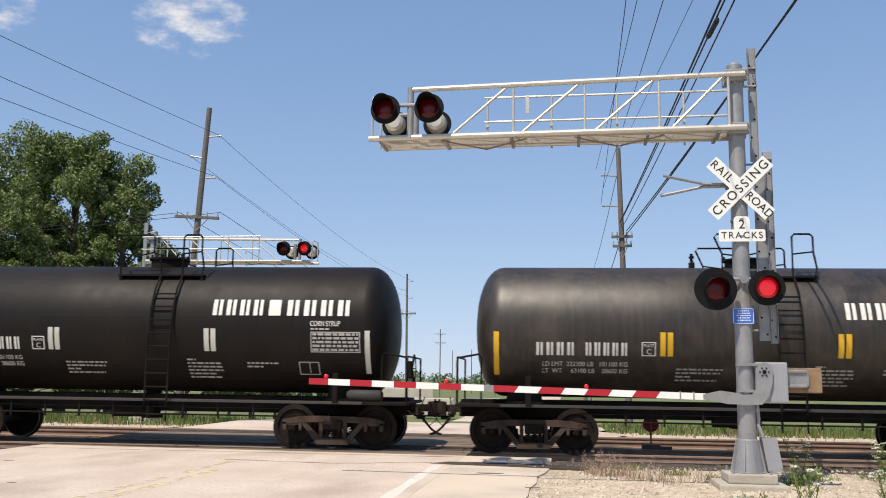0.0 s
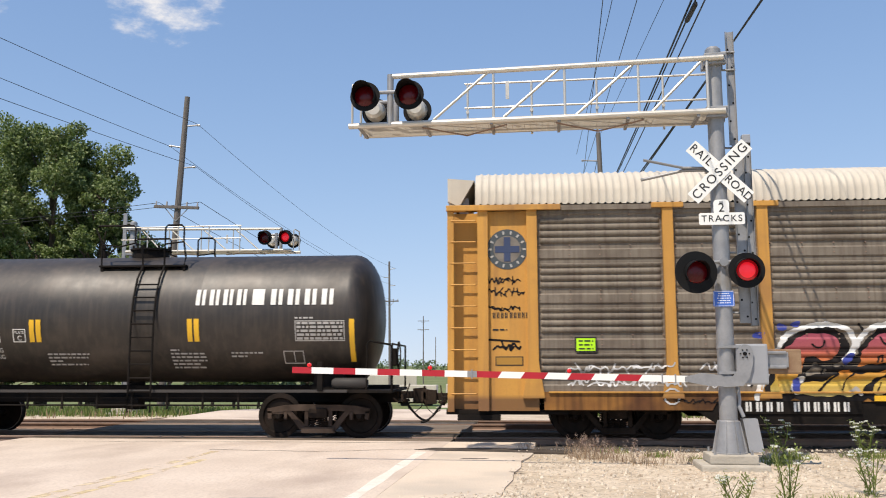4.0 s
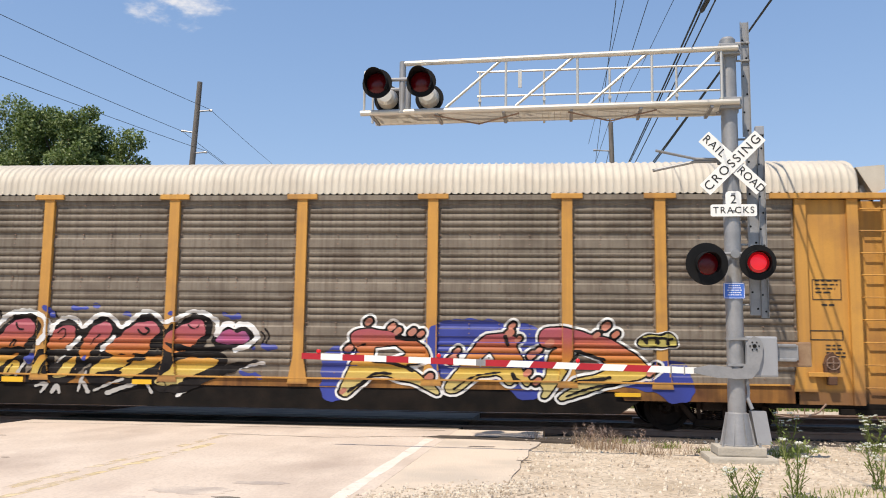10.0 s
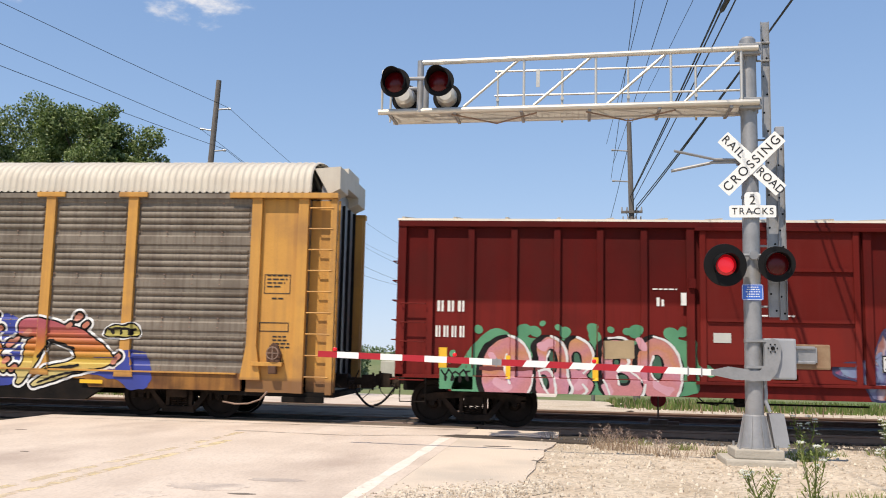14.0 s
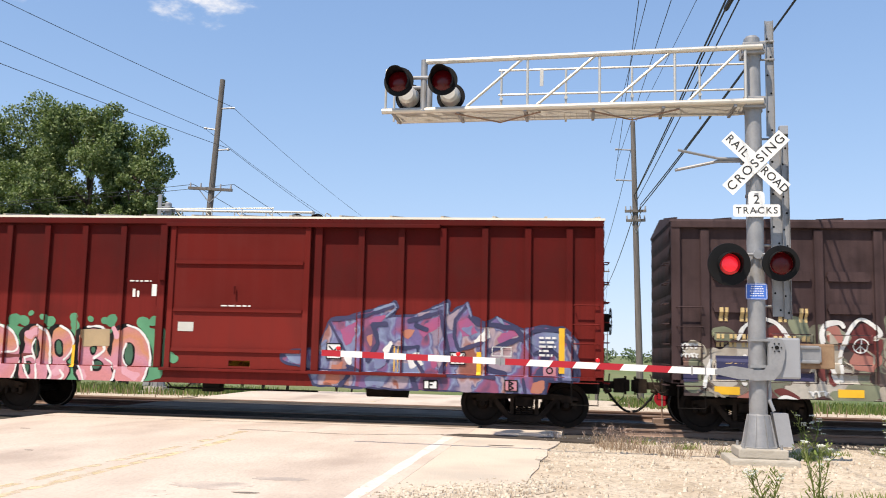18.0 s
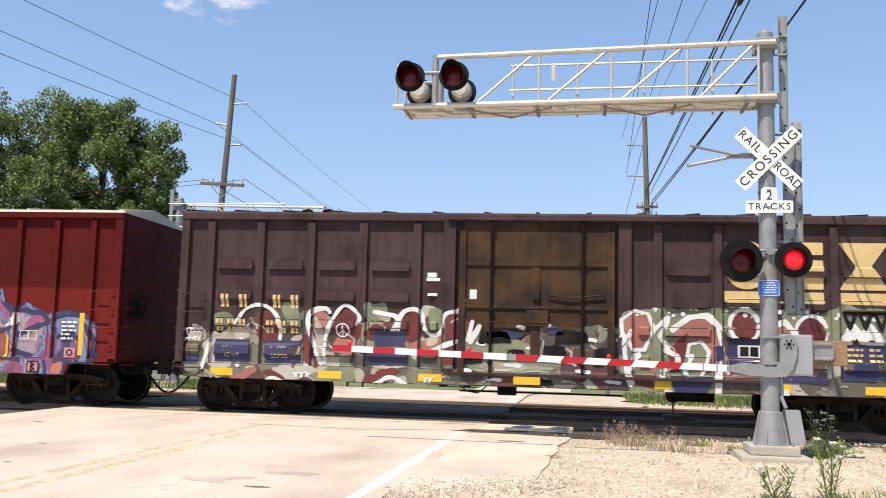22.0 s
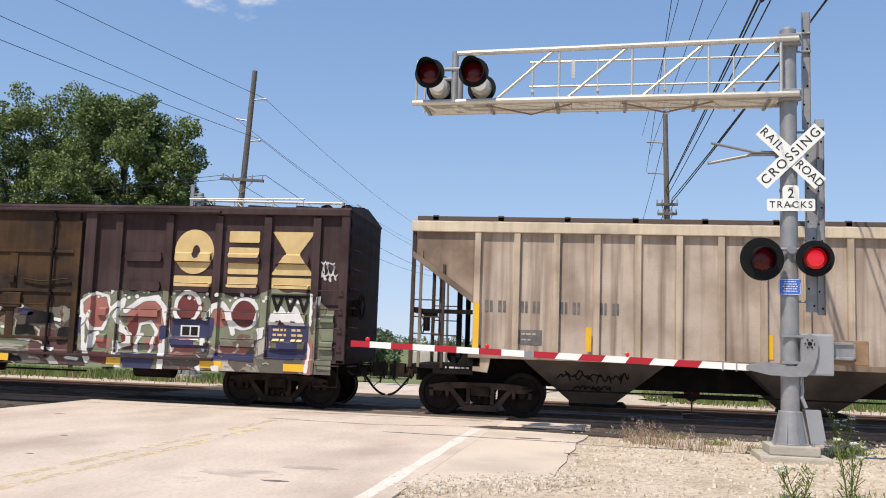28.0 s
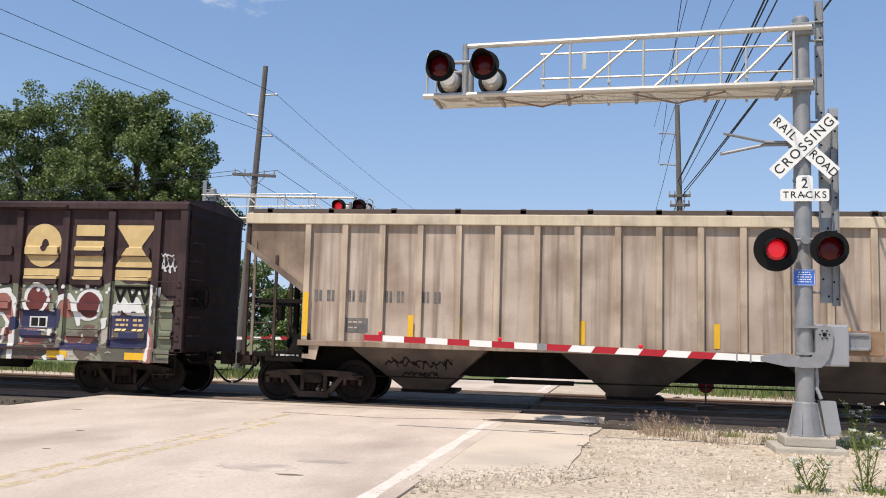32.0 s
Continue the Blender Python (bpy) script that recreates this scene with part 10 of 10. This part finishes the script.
# the large trees beyond the far signal, and smaller ones along the road
tree(-24.1, 44, -0.6, 14.9, 4.9, 420, 110000, 0.15, "large leafy green tree with an uneven crown", 11, group="trees beyond the tracks")
tree(-31.3, 45.5, -0.6, 14.9, 5.4, 420, 110000, 0.15, "large leafy green tree with a broad crown", 12, group="trees beyond the tracks")
tree(-20.7, 42.5, -0.6, 12.2, 2.6, 200, 26000, 0.155, "slender leafy tree at the edge of the grove", 13, group="trees beyond the tracks")
for k, (x, y, h, sp) in enumerate(((-17.0, 43, 5.6, 2.6), (-14.6, 46, 4.6, 2.2), (-20.5, 41, 5.0, 2.6), (-24.5, 41, 5.2, 2.8), (-29.5, 41, 5.5, 3.0))):
    tree(x, y, ground_z(y), h, sp, 22, 9000, 0.18, "bushy young tree with low green branches", 20 + k, group="bushes beyond the tracks", name="young_tree")
for k, (x, y, h, sp) in enumerate(((-19.6, 68, 6.2, 2.6), (-16.6, 72, 5.2, 2.2), (-17.0, 80, 4.6, 2.0), (-22.6, 66, 7.0, 3.0), (-20.4, 96, 5.2, 2.4))):
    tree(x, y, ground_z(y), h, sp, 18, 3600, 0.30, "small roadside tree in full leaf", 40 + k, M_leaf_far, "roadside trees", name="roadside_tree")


def far_woods():
    rng = np.random.default_rng(3)
    n = 260
    xs = np.linspace(-700, 700, n) + rng.uniform(-3, 3, n)
    C = np.stack([xs, 520 + rng.uniform(-25, 25, n), -2.7 + rng.uniform(2.0, 4.5, n)], 1)
    R = rng.uniform(3.0, 5.5, n)
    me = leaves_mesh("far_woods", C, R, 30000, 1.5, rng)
    tagged(mesh_part("far_woods", me, M_leaf_far, None, kind="stuff"), "low line of far trees with haze in their colour", "woods")


far_woods()


def blades(name, spots, mat, label, seed, h0, h1, lean=0.25, width=0.012, category="grass"):
    """Grass or stalks: one thin bent triangle pair each."""
    rng = np.random.default_rng(seed)
    n = len(spots)
    P = np.array(spots)
    h = rng.uniform(h0, h1, n)
    a = rng.uniform(0, math.tau, n)
    dx, dy = np.cos(a), np.sin(a)
    w = width * rng.uniform(0.7, 1.4, n)
    ln = lean * h * rng.uniform(0.2, 1.0, n)
    b = rng.uniform(0, math.tau, n)
    o = np.stack([dx * w, dy * w, np.zeros(n)], 1)
    mid = P + np.stack([np.cos(b) * ln * 0.35, np.sin(b) * ln * 0.35, h * 0.55], 1)
    tip = P + np.stack([np.cos(b) * ln, np.sin(b) * ln, h], 1)
    V = np.stack([P - o, P + o, mid + o * 0.8, mid - o * 0.8, tip], 1).reshape(-1, 3)
    f = []
    for i in range(n):
        k = 5 * i
        f += [(k, k + 1, k + 2, k + 3), (k + 3, k + 2, k + 4)]
    me = bpy.data.meshes.new(name)
    me.from_pydata(V.tolist(), [], f)
    return tagged(mesh_part(name, me, mat, None, kind="stuff"), label, category)


grng = random.Random(21)


def field_spots(n, x0, x1, y0, y1, dz=0.0, clump=None):
    out = []
    for _ in range(n):
        x, y = grng.uniform(x0, x1), grng.uniform(y0, y1)
        u = (x + 5.0) - (y - 18) * 0.049
        if -6.4 < u < 7.0:
            continue
        out.append((x, y, ground_z(y) + dz))
    return out


blades("grass", field_spots(30000, -32, 34, 28.0, 36) + field_spots(12000, -60, 60, 36, 60), M_grass, "uncut green grass beyond the tracks", 1, 0.10, 0.34, lean=0.5, width=0.022)
blades("dry_grass", field_spots(2600, -32, 34, 26.6, 33), M_drygrass, "straw-coloured dry grass among the green", 2, 0.12, 0.35, width=0.016)
tuft, heads = [], []
for cx, cy, r, n in ((1.12, 15.5, 0.24, 100), (1.38, 15.2, 0.28, 150), (1.62, 15.3, 0.20, 60), (1.72, 14.9, 0.24, 80), (2.0, 14.6, 0.26, 90), (2.22, 14.35, 0.2, 60), (2.62, 14.8, 0.25, 40), (2.92, 14.7, 0.2, 40), (0.35, 16.6, 0.25, 40), (1.2, 16.3, 0.4, 60)):
    for k in range(n):
        a, q = grng.uniform(0, math.tau), r * grng.random() ** 0.7
        p = (cx + q * math.cos(a), cy + 1.3 * q * math.sin(a), -0.07)
        tuft.append(p)
        if k % 9 == 0:
            top = (p[0] + grng.uniform(-0.04, 0.04), p[1], p[2] + grng.uniform(0.22, 0.40) * min(1.0, n / 90))
            for _ in range(14):
                heads.append((top[0] + grng.gauss(0, 0.016), top[1] + grng.gauss(0, 0.016), top[2] + grng.uniform(-0.06, 0.04)))
blades("dry_grass", tuft, M_drygrass, "dry brown grass tufts beside the asphalt patch", 4, 0.05, 0.36, lean=0.8, width=0.0035)
blades("seed_heads", heads, M_seed, "pinkish feathery seed heads of the dry grass", 6, 0.012, 0.035, lean=1.6, width=0.004)
green_t = []
for cx, cy, r, n in ((2.55, 15.6, 0.25, 120), (3.05, 15.0, 0.2, 90), (1.9, 16.3, 0.3, 80), (4.2, 14.6, 0.3, 160), (4.7, 15.4, 0.5, 220), (6.3, 15.8, 0.7, 220), (3.2, 10.2, 0.35, 70), (2.4, 10.1, 0.3, 40), (3.9, 10.8, 0.5, 60)):
    for _ in range(n):
        a, q = grng.uniform(0, math.tau), r * grng.random() ** 0.7
        green_t.append((cx + q * math.cos(a), cy + 0.5 * q * math.sin(a), -0.06))
blades("green_weeds", green_t, M_weed, "low green weeds in the gravel", 5, 0.04, 0.17, lean=0.7, width=0.008, category="weeds")


def flowering_weed(x, y, h, seed, heads):
    """A branching weed with divided leaves and flat white flower heads."""
    rng = random.Random(seed)
    t = thing("flowering_weed", "tall branching weed with flat white flower heads in the gravel", "weed", pose(x, y, -0.15), "weeds by the signal")
    st, lv, fl = B(), [], []
    tops = []
    for k in range(5):
        a = rng.uniform(0, 6.28)
        bx, by = 0.07 * math.cos(a), 0.07 * math.sin(a)
        hh = h * rng.uniform(0.75, 1.0)
        pts = [(bx * 0.3, by * 0.3, 0), (bx, by, hh * 0.4), (bx * 2.0, by * 2.0, hh * 0.75), (bx * 2.4, by * 2.4, hh)]
        pipe(st, pts, 0.006, 5)
        tops.append(pts[-1])
        for j in range(9):
            u = 0.08 + 0.105 * j
            i = 0 if u < 0.4 else 1 if u < 0.75 else 2
            lo, hi = ((0.0, 0.4), (0.4, 0.75), (0.75, 1.0))[i]
            p = Vector(pts[i]).lerp(Vector(pts[i + 1]), (u - lo) / (hi - lo))
            b = rng.uniform(0, 6.28)
            e = p + Vector((math.cos(b) * 0.10, math.sin(b) * 0.10, rng.uniform(0.06, 0.16)))
            rod(st, p, e, 0.004, 4)
            if j > 4 and len(tops) < heads + 3:
                tops.append(tuple(e))
            for _ in range(6):
                q = p.lerp(e, rng.uniform(0.1, 1.0)) + Vector((rng.uniform(-0.05, 0.05), rng.uniform(-0.05, 0.05), rng.uniform(-0.03, 0.05)))
                lv.append(q)
    part("stem", st, M_weed, t, kind="stuff")
    bm = B()
    for q in lv:
        d = Vector((rng.uniform(-1, 1), rng.uniform(-1, 1), rng.uniform(-0.3, 0.8))).normalized()
        s = Vector((0, 0, 1)).cross(d).normalized() if abs(d.z) < 0.98 else Vector((1, 0, 0))
        l = rng.uniform(0.025, 0.07)
        bm.faces.new([bm.verts.new(p) for p in (q, q + d * l * 0.5 + s * l * 0.22, q + d * l, q + d * l * 0.5 - s * l * 0.22)])
    part("leaves", bm, M_weed, t, kind="stuff")
    bm = B()
    for c in tops:
        for _ in range(14):
            a, q = rng.uniform(0, 6.28), 0.04 * rng.random() ** 0.5
            p = Vector(c) + Vector((q * math.cos(a), q * math.sin(a), 0.012 * math.cos(q * 20) + rng.uniform(-0.006, 0.006)))
            bmesh.ops.create_icosphere(bm, subdivisions=1, radius=rng.uniform(0.006, 0.011), matrix=Matrix.Translation(p))
    part("blossom", bm, M_flower, t, "small white flower heads", kind="stuff")
    return t


for k, (x, y, h, n) in enumerate(((4.35, 14.9, 0.85, 5), (6.0, 15.6, 0.75, 12), (6.5, 15.2, 0.6, 12), (7.0, 15.9, 0.7, 12), (3.12, 10.4, 0.80, 3), (2.55, 10.3, 0.42, 2), (4.35, 11.2, 0.65, 5), (5.6, 13.6, 0.5, 9), (5.2, 12.2, 0.75, 6), (5.9, 12.9, 0.7, 8), (7.3, 14.9, 0.8, 9))):
    flowering_weed(x, y, h, 70 + k, n)


# ---- utility poles and wires ----
def utility_pole(x, y, top, base, label, arms=(), cross=(), r=0.15, lean=0.0):
    p = thing("utility_pole", label, "utility pole", pose(x, y, base, 0, lean, 0), "utility poles")
    h = top - base
    bm = B()
    rod(bm, (0, 0, -0.5), (0, 0, h), r, 14, r * 0.66)
    part("pole_shaft", bm, M_pole, p)
    for z, dx in arms:
        bm = B()
        rod(bm, (0, 0, z - base - 0.06), (dx, 0, z - base), 0.035, 8)
        rod(bm, (dx, 0, z - base), (dx + 0.12 * (1 if dx > 0 else -1), 0, z - base + 0.0), 0.05, 8)
        part("insulator_arm", bm, M_ceramic, p, "pale stand-off insulator")
    for z, w in cross:
        bm = B()
        box(bm, -w, w, -0.2, -0.09, z - base - 0.06, z - base + 0.06, 0.01)
        part("crossarm", bm, M_pole, p)
        for s in (-1, 1):
            bm = B()
            rod(bm, (s * w * 0.55, -0.14, z - base), (0, -0.13, z - base - 0.6), 0.02, 6)
            part("arm_brace", bm, M_galv, p)
        for u in (-0.92, -0.45, 0.45, 0.92):
            bm = B()
            rod(bm, (u * w, -0.14, z - base + 0.06), (u * w, -0.14, z - base + 0.24), 0.045, 8, 0.03)
            part("insulator", bm, M_ceramic, p)
    return p


utility_pole(-14.5, 36, 13.15, -0.3, "weathered wooden pole with stand-off insulators and one crossarm", arms=((11.9, 0.55), (10.95, -0.5), (10.05, 0.5)), cross=((8.25, 0.98),), r=0.17, lean=2.8)
utility_pole(-12.6, 93, 12.6, -2.7, "far wooden pole with a crossarm", arms=((11.8, 0.5), (10.9, -0.5), (10.0, 0.5)), cross=((8.3, 1.0),), lean=-0.6)
utility_pole(-19.5, 200, 12.6, -2.7, "distant wooden pole beside the road", cross=((11.5, 1.3), (9.5, 1.3)))
utility_pole(4.78, 42, 12.75, -0.6, "grey wooden pole carrying many cables", arms=((11.4, -0.75), (9.9, -0.75)), cross=((8.35, 0.5), (7.9, 0.45)), r=0.17, lean=-1.4)
utility_pole(-25.0, -21, 13.2, 0.0, "wooden pole behind the viewer", arms=((12.4, 0.5), (11.4, -0.5), (10.5, 0.5)), cross=((8.6, 1.0),))
utility_pole(4.3, -22, 13.0, 0.0, "wooden roadside pole behind the viewer", arms=((11.6, -0.75),), cross=((12.4, 1.2), (8.5, 0.5)))
for k, (x, y, tp) in enumerate(((-8.0, 230, 9.0), (-16, 260, 10), (-3, 240, 8), (-25, 300, 11), (6, 280, 9), (-11, 320, 10))):
    utility_pole(x, y, tp, -2.7, "thin far pole on the horizon", r=0.16)


def wire(a, b, sag, r, label="thin black overhead wire between poles", n=24, mat=None):
    bm = B()
    pts = [Vector(a).lerp(Vector(b), i / n) - Vector((0, 0, 4 * sag * (i / n) * (1 - i / n))) for i in range(n + 1)]
    pipe(bm, pts, r, 6)
    return tagged(part("overhead_wire", bm, mat or M_wire, None), label, "wire", "overhead wires")


# along the left of the road
for z0, z1, z2, dx in ((12.4, 11.9, 11.8, 0.62), (11.4, 10.95, 10.9, -0.58), (10.5, 10.05, 10.0, 0.56)):
    wire((-25.0 + dx, -21, z0), (-13.95 + dx, 36, z1), 0.35 if dx < 0 else 0.7, 0.010)
    wire((-13.95 + dx, 36, z1), (-12.6 + dx, 93, z2), 0.8, 0.009)
for u in (-0.9, 0.9):
    wire((-13.95 + u, 35.86, 8.45), (-60 + u, 46, 8.6), 0.7, 0.012)
    wire((-13.95 + u, 35.86, 8.45), (-12.6 + u, 92.9, 8.4), 0.8, 0.012)
# along the right of the road: three thin wires and two sagging cable bundles
for a, b in (((1.67, -22, 11.05), (3.39, 42, 11.7)), ((1.64, -22, 8.6), (3.73, 42, 10.8)), ((5.2, -22, 12.3), (4.6, 42, 12.75)), ((-0.3, -22, 10.0), (3.6, 42, 9.95))):
    wire(a, b, 0.3, 0.010)
for dx, dz, r in ((0.0, 0.0, 0.022), (0.14, 0.05, 0.018), (0.20, -0.12, 0.016)):
    wire((1.94 + dx, -22, 7.85 + dz), (4.5 + 0.6 * dx, 41.9, 9.1 + 2 * dz), 0.35, r, "thick black cable bundle under the wires")
for dx, dz, r in ((0.0, 0.0, 0.022), (0.22, 0.08, 0.022)):
    wire((4.42 + dx, -22, 8.8 + dz), (4.72 + 0.3 * dx, 41.9, 8.4 + 3 * dz), 0.55, r, "thick black cable bundle under the wires")
splice = B()
lathe(splice, [(-0.45, 0.0), (-0.45, 0.03), (-0.36, 0.05), (0.36, 0.05), (0.45, 0.03), (0.45, 0.0)], 16, Matrix.Translation((3.52, 16.2, 8.17)) @ Matrix.Rotation(radians(90), 4, "Z"))
tagged(part("splice_case", splice, M_wire, None), "black cable splice case on the bundle", "splice case")
far_line = ((5.2, 79, 9.4), (8.2, 122.5, 9.3), (13.6, 188, 9.3), (20.9, 270, 9.3))
for x, y, tp in far_line:
    utility_pole(x, y, tp, -2.7, "far wooden pole in the line along the road", cross=((tp - 0.5, 1.1), (tp - 1.7, 1.1)), r=0.17)
wire((4.55, 42, 12.2), (5.2, 79, 9.2), 0.8, 0.015)
wire((4.55, 42, 8.4), (5.2, 79, 6.5), 0.8, 0.02)
for (x0, y0, z0), (x1, y1, z1) in zip(far_line, far_line[1:]):
    for u in (-1.0, 1.0):
        wire((x0 + u, y0, z0 - 0.3), (x1 + u, y1, z1 - 0.3), 0.8, 0.015)


# ---- small things beyond the track ----
def target_stand(x, y):
    t = thing("switch_stand", "red round target on a short switch stand beside the track", "switch stand", pose(x, y, 0))
    bm = B()
    lathe(bm, [(-0.006, 0.0), (-0.006, 0.19), (0.006, 0.19), (0.006, 0.0)], 28, Matrix.Translation((0, -0.02, 0.50)) @ Matrix.Rotation(radians(90), 4, "Z"))
    part("target", bm, M_gatered, t, "red round target disc")
    bm = B()
    box(bm, -0.02, 0.02, -0.045, -0.03, 0.30, 0.70, 0.004)
    rod(bm, (0, 0.0, -0.1), (0, 0.0, 0.55), 0.022, 8)
    part("stand_rod", bm, M_rail, t)
    bm = B()
    box(bm, -0.22, 0.22, -0.12, 0.12, -0.14, 0.02, 0.02)
    box(bm, 0.1, 0.5, -0.05, 0.05, -0.14, -0.03, 0.01)
    part("stand_base", bm, M_rail, t)


target_stand(3.05, 22.3)


def far_yard():
    """Low pale sheds and parked trailers far down the road."""
    for k, (x, y, w, d, h) in enumerate(((-9.6, 92, 4.2, 2.4, 1.7), (-5.2, 104, 4.5, 2.4, 1.5), (-16.5, 118, 8.0, 5.0, 2.4))):
        s = thing("white_trailer", "pale parked trailer far beyond the crossing", "trailer", pose(x, y, ground_z(y), 0, 0, 4 * k), "trailers in the far yard")
        bm = B()
        box(bm, -w / 2, w / 2, -d / 2, d / 2, 0.5, 0.5 + h, 0.06)
        part("trailer_body", bm, M_roof, s)
        bm = B()
        box(bm, -w / 2 + 0.2, w / 2 - 0.2, -d / 2 + 0.2, d / 2 - 0.2, 0.35, 0.5)
        part("trailer_frame", bm, M_black, s)
        for u in (-0.3, 0.3):
            for v in (-1, 1):
                bm = B()
                rod(bm, (u * w, v * (d / 2 - 0.3) - 0.1, 0.4), (u * w, v * (d / 2 - 0.3) + 0.1, 0.4), 0.4, 16)
                part("wheel", bm, M_signal_black, s)


far_yard()
slab("gravel_lot", [(-30, 26.8), (-11.2, 26.8), (-11.0, 27.9), (-30, 28.4)], -0.10, 0.3, M_gravel, "pale gravel strip along the far track", "ground")
slab("gravel_lot", [(0.2, 26.8), (34, 26.4), (34, 28.2), (0.3, 28.0)], -0.10, 0.3, M_gravel, "pale gravel strip along the far track", "ground")


# ---- what moves ----
def motions():
    """The whole train rolls along the track and slows; its wheels turn with the way that they have gone."""
    t0 = np.array([r[0] for r in LOG])
    s0 = np.array([r[4] for r in LOG])

    def along(t):
        k = min(max(int(np.searchsorted(t0, t)) - 1, 0), len(t0) - 2)
        v = np.gradient(s0, t0)
        h = t0[k + 1] - t0[k]
        u = (t - t0[k]) / h
        a, b = (2 * u ** 3 - 3 * u ** 2 + 1), (u ** 3 - 2 * u ** 2 + u)
        c, d = (-2 * u ** 3 + 3 * u ** 2), (u ** 3 - u ** 2)
        return float(a * s0[k] + b * h * v[k] + c * s0[k + 1] + d * h * v[k + 1])
    times = [i * 0.5 for i in range(65)]
    for car, x in CARS:
        walk(car, [(t, pose(x + along(t), TRACK_Y, 0)) for t in times])
    # each lens is turned to its other face to imitate flashing by turns
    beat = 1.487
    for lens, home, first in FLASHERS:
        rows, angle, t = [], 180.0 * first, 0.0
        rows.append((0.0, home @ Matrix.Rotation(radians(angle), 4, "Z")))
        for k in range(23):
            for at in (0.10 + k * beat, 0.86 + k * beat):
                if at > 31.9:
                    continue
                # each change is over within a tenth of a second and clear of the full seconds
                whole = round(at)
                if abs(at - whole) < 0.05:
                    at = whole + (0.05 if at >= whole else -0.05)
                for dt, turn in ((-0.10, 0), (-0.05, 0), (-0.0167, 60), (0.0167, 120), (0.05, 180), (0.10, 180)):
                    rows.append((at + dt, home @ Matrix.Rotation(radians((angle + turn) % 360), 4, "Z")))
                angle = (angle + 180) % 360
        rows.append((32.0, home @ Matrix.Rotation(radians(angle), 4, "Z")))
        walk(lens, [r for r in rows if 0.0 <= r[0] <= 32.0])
    turns, last = [0.0], along(0)
    t = 0.0
    while t < 31.95:
        t += 1 / 30
        if abs(along(t) - last) > 0.56:
            turns.append(round(t * 30) / 30)
            last = along(turns[-1])
    turns.append(32.0)
    for ax, cx in WHEELSETS:
        walk(ax, [(t, pose(cx, 0, 0.457) @ Matrix.Rotation((along(t) - s0[-1]) / 0.457, 4, "Y")) for t in turns])


motions()
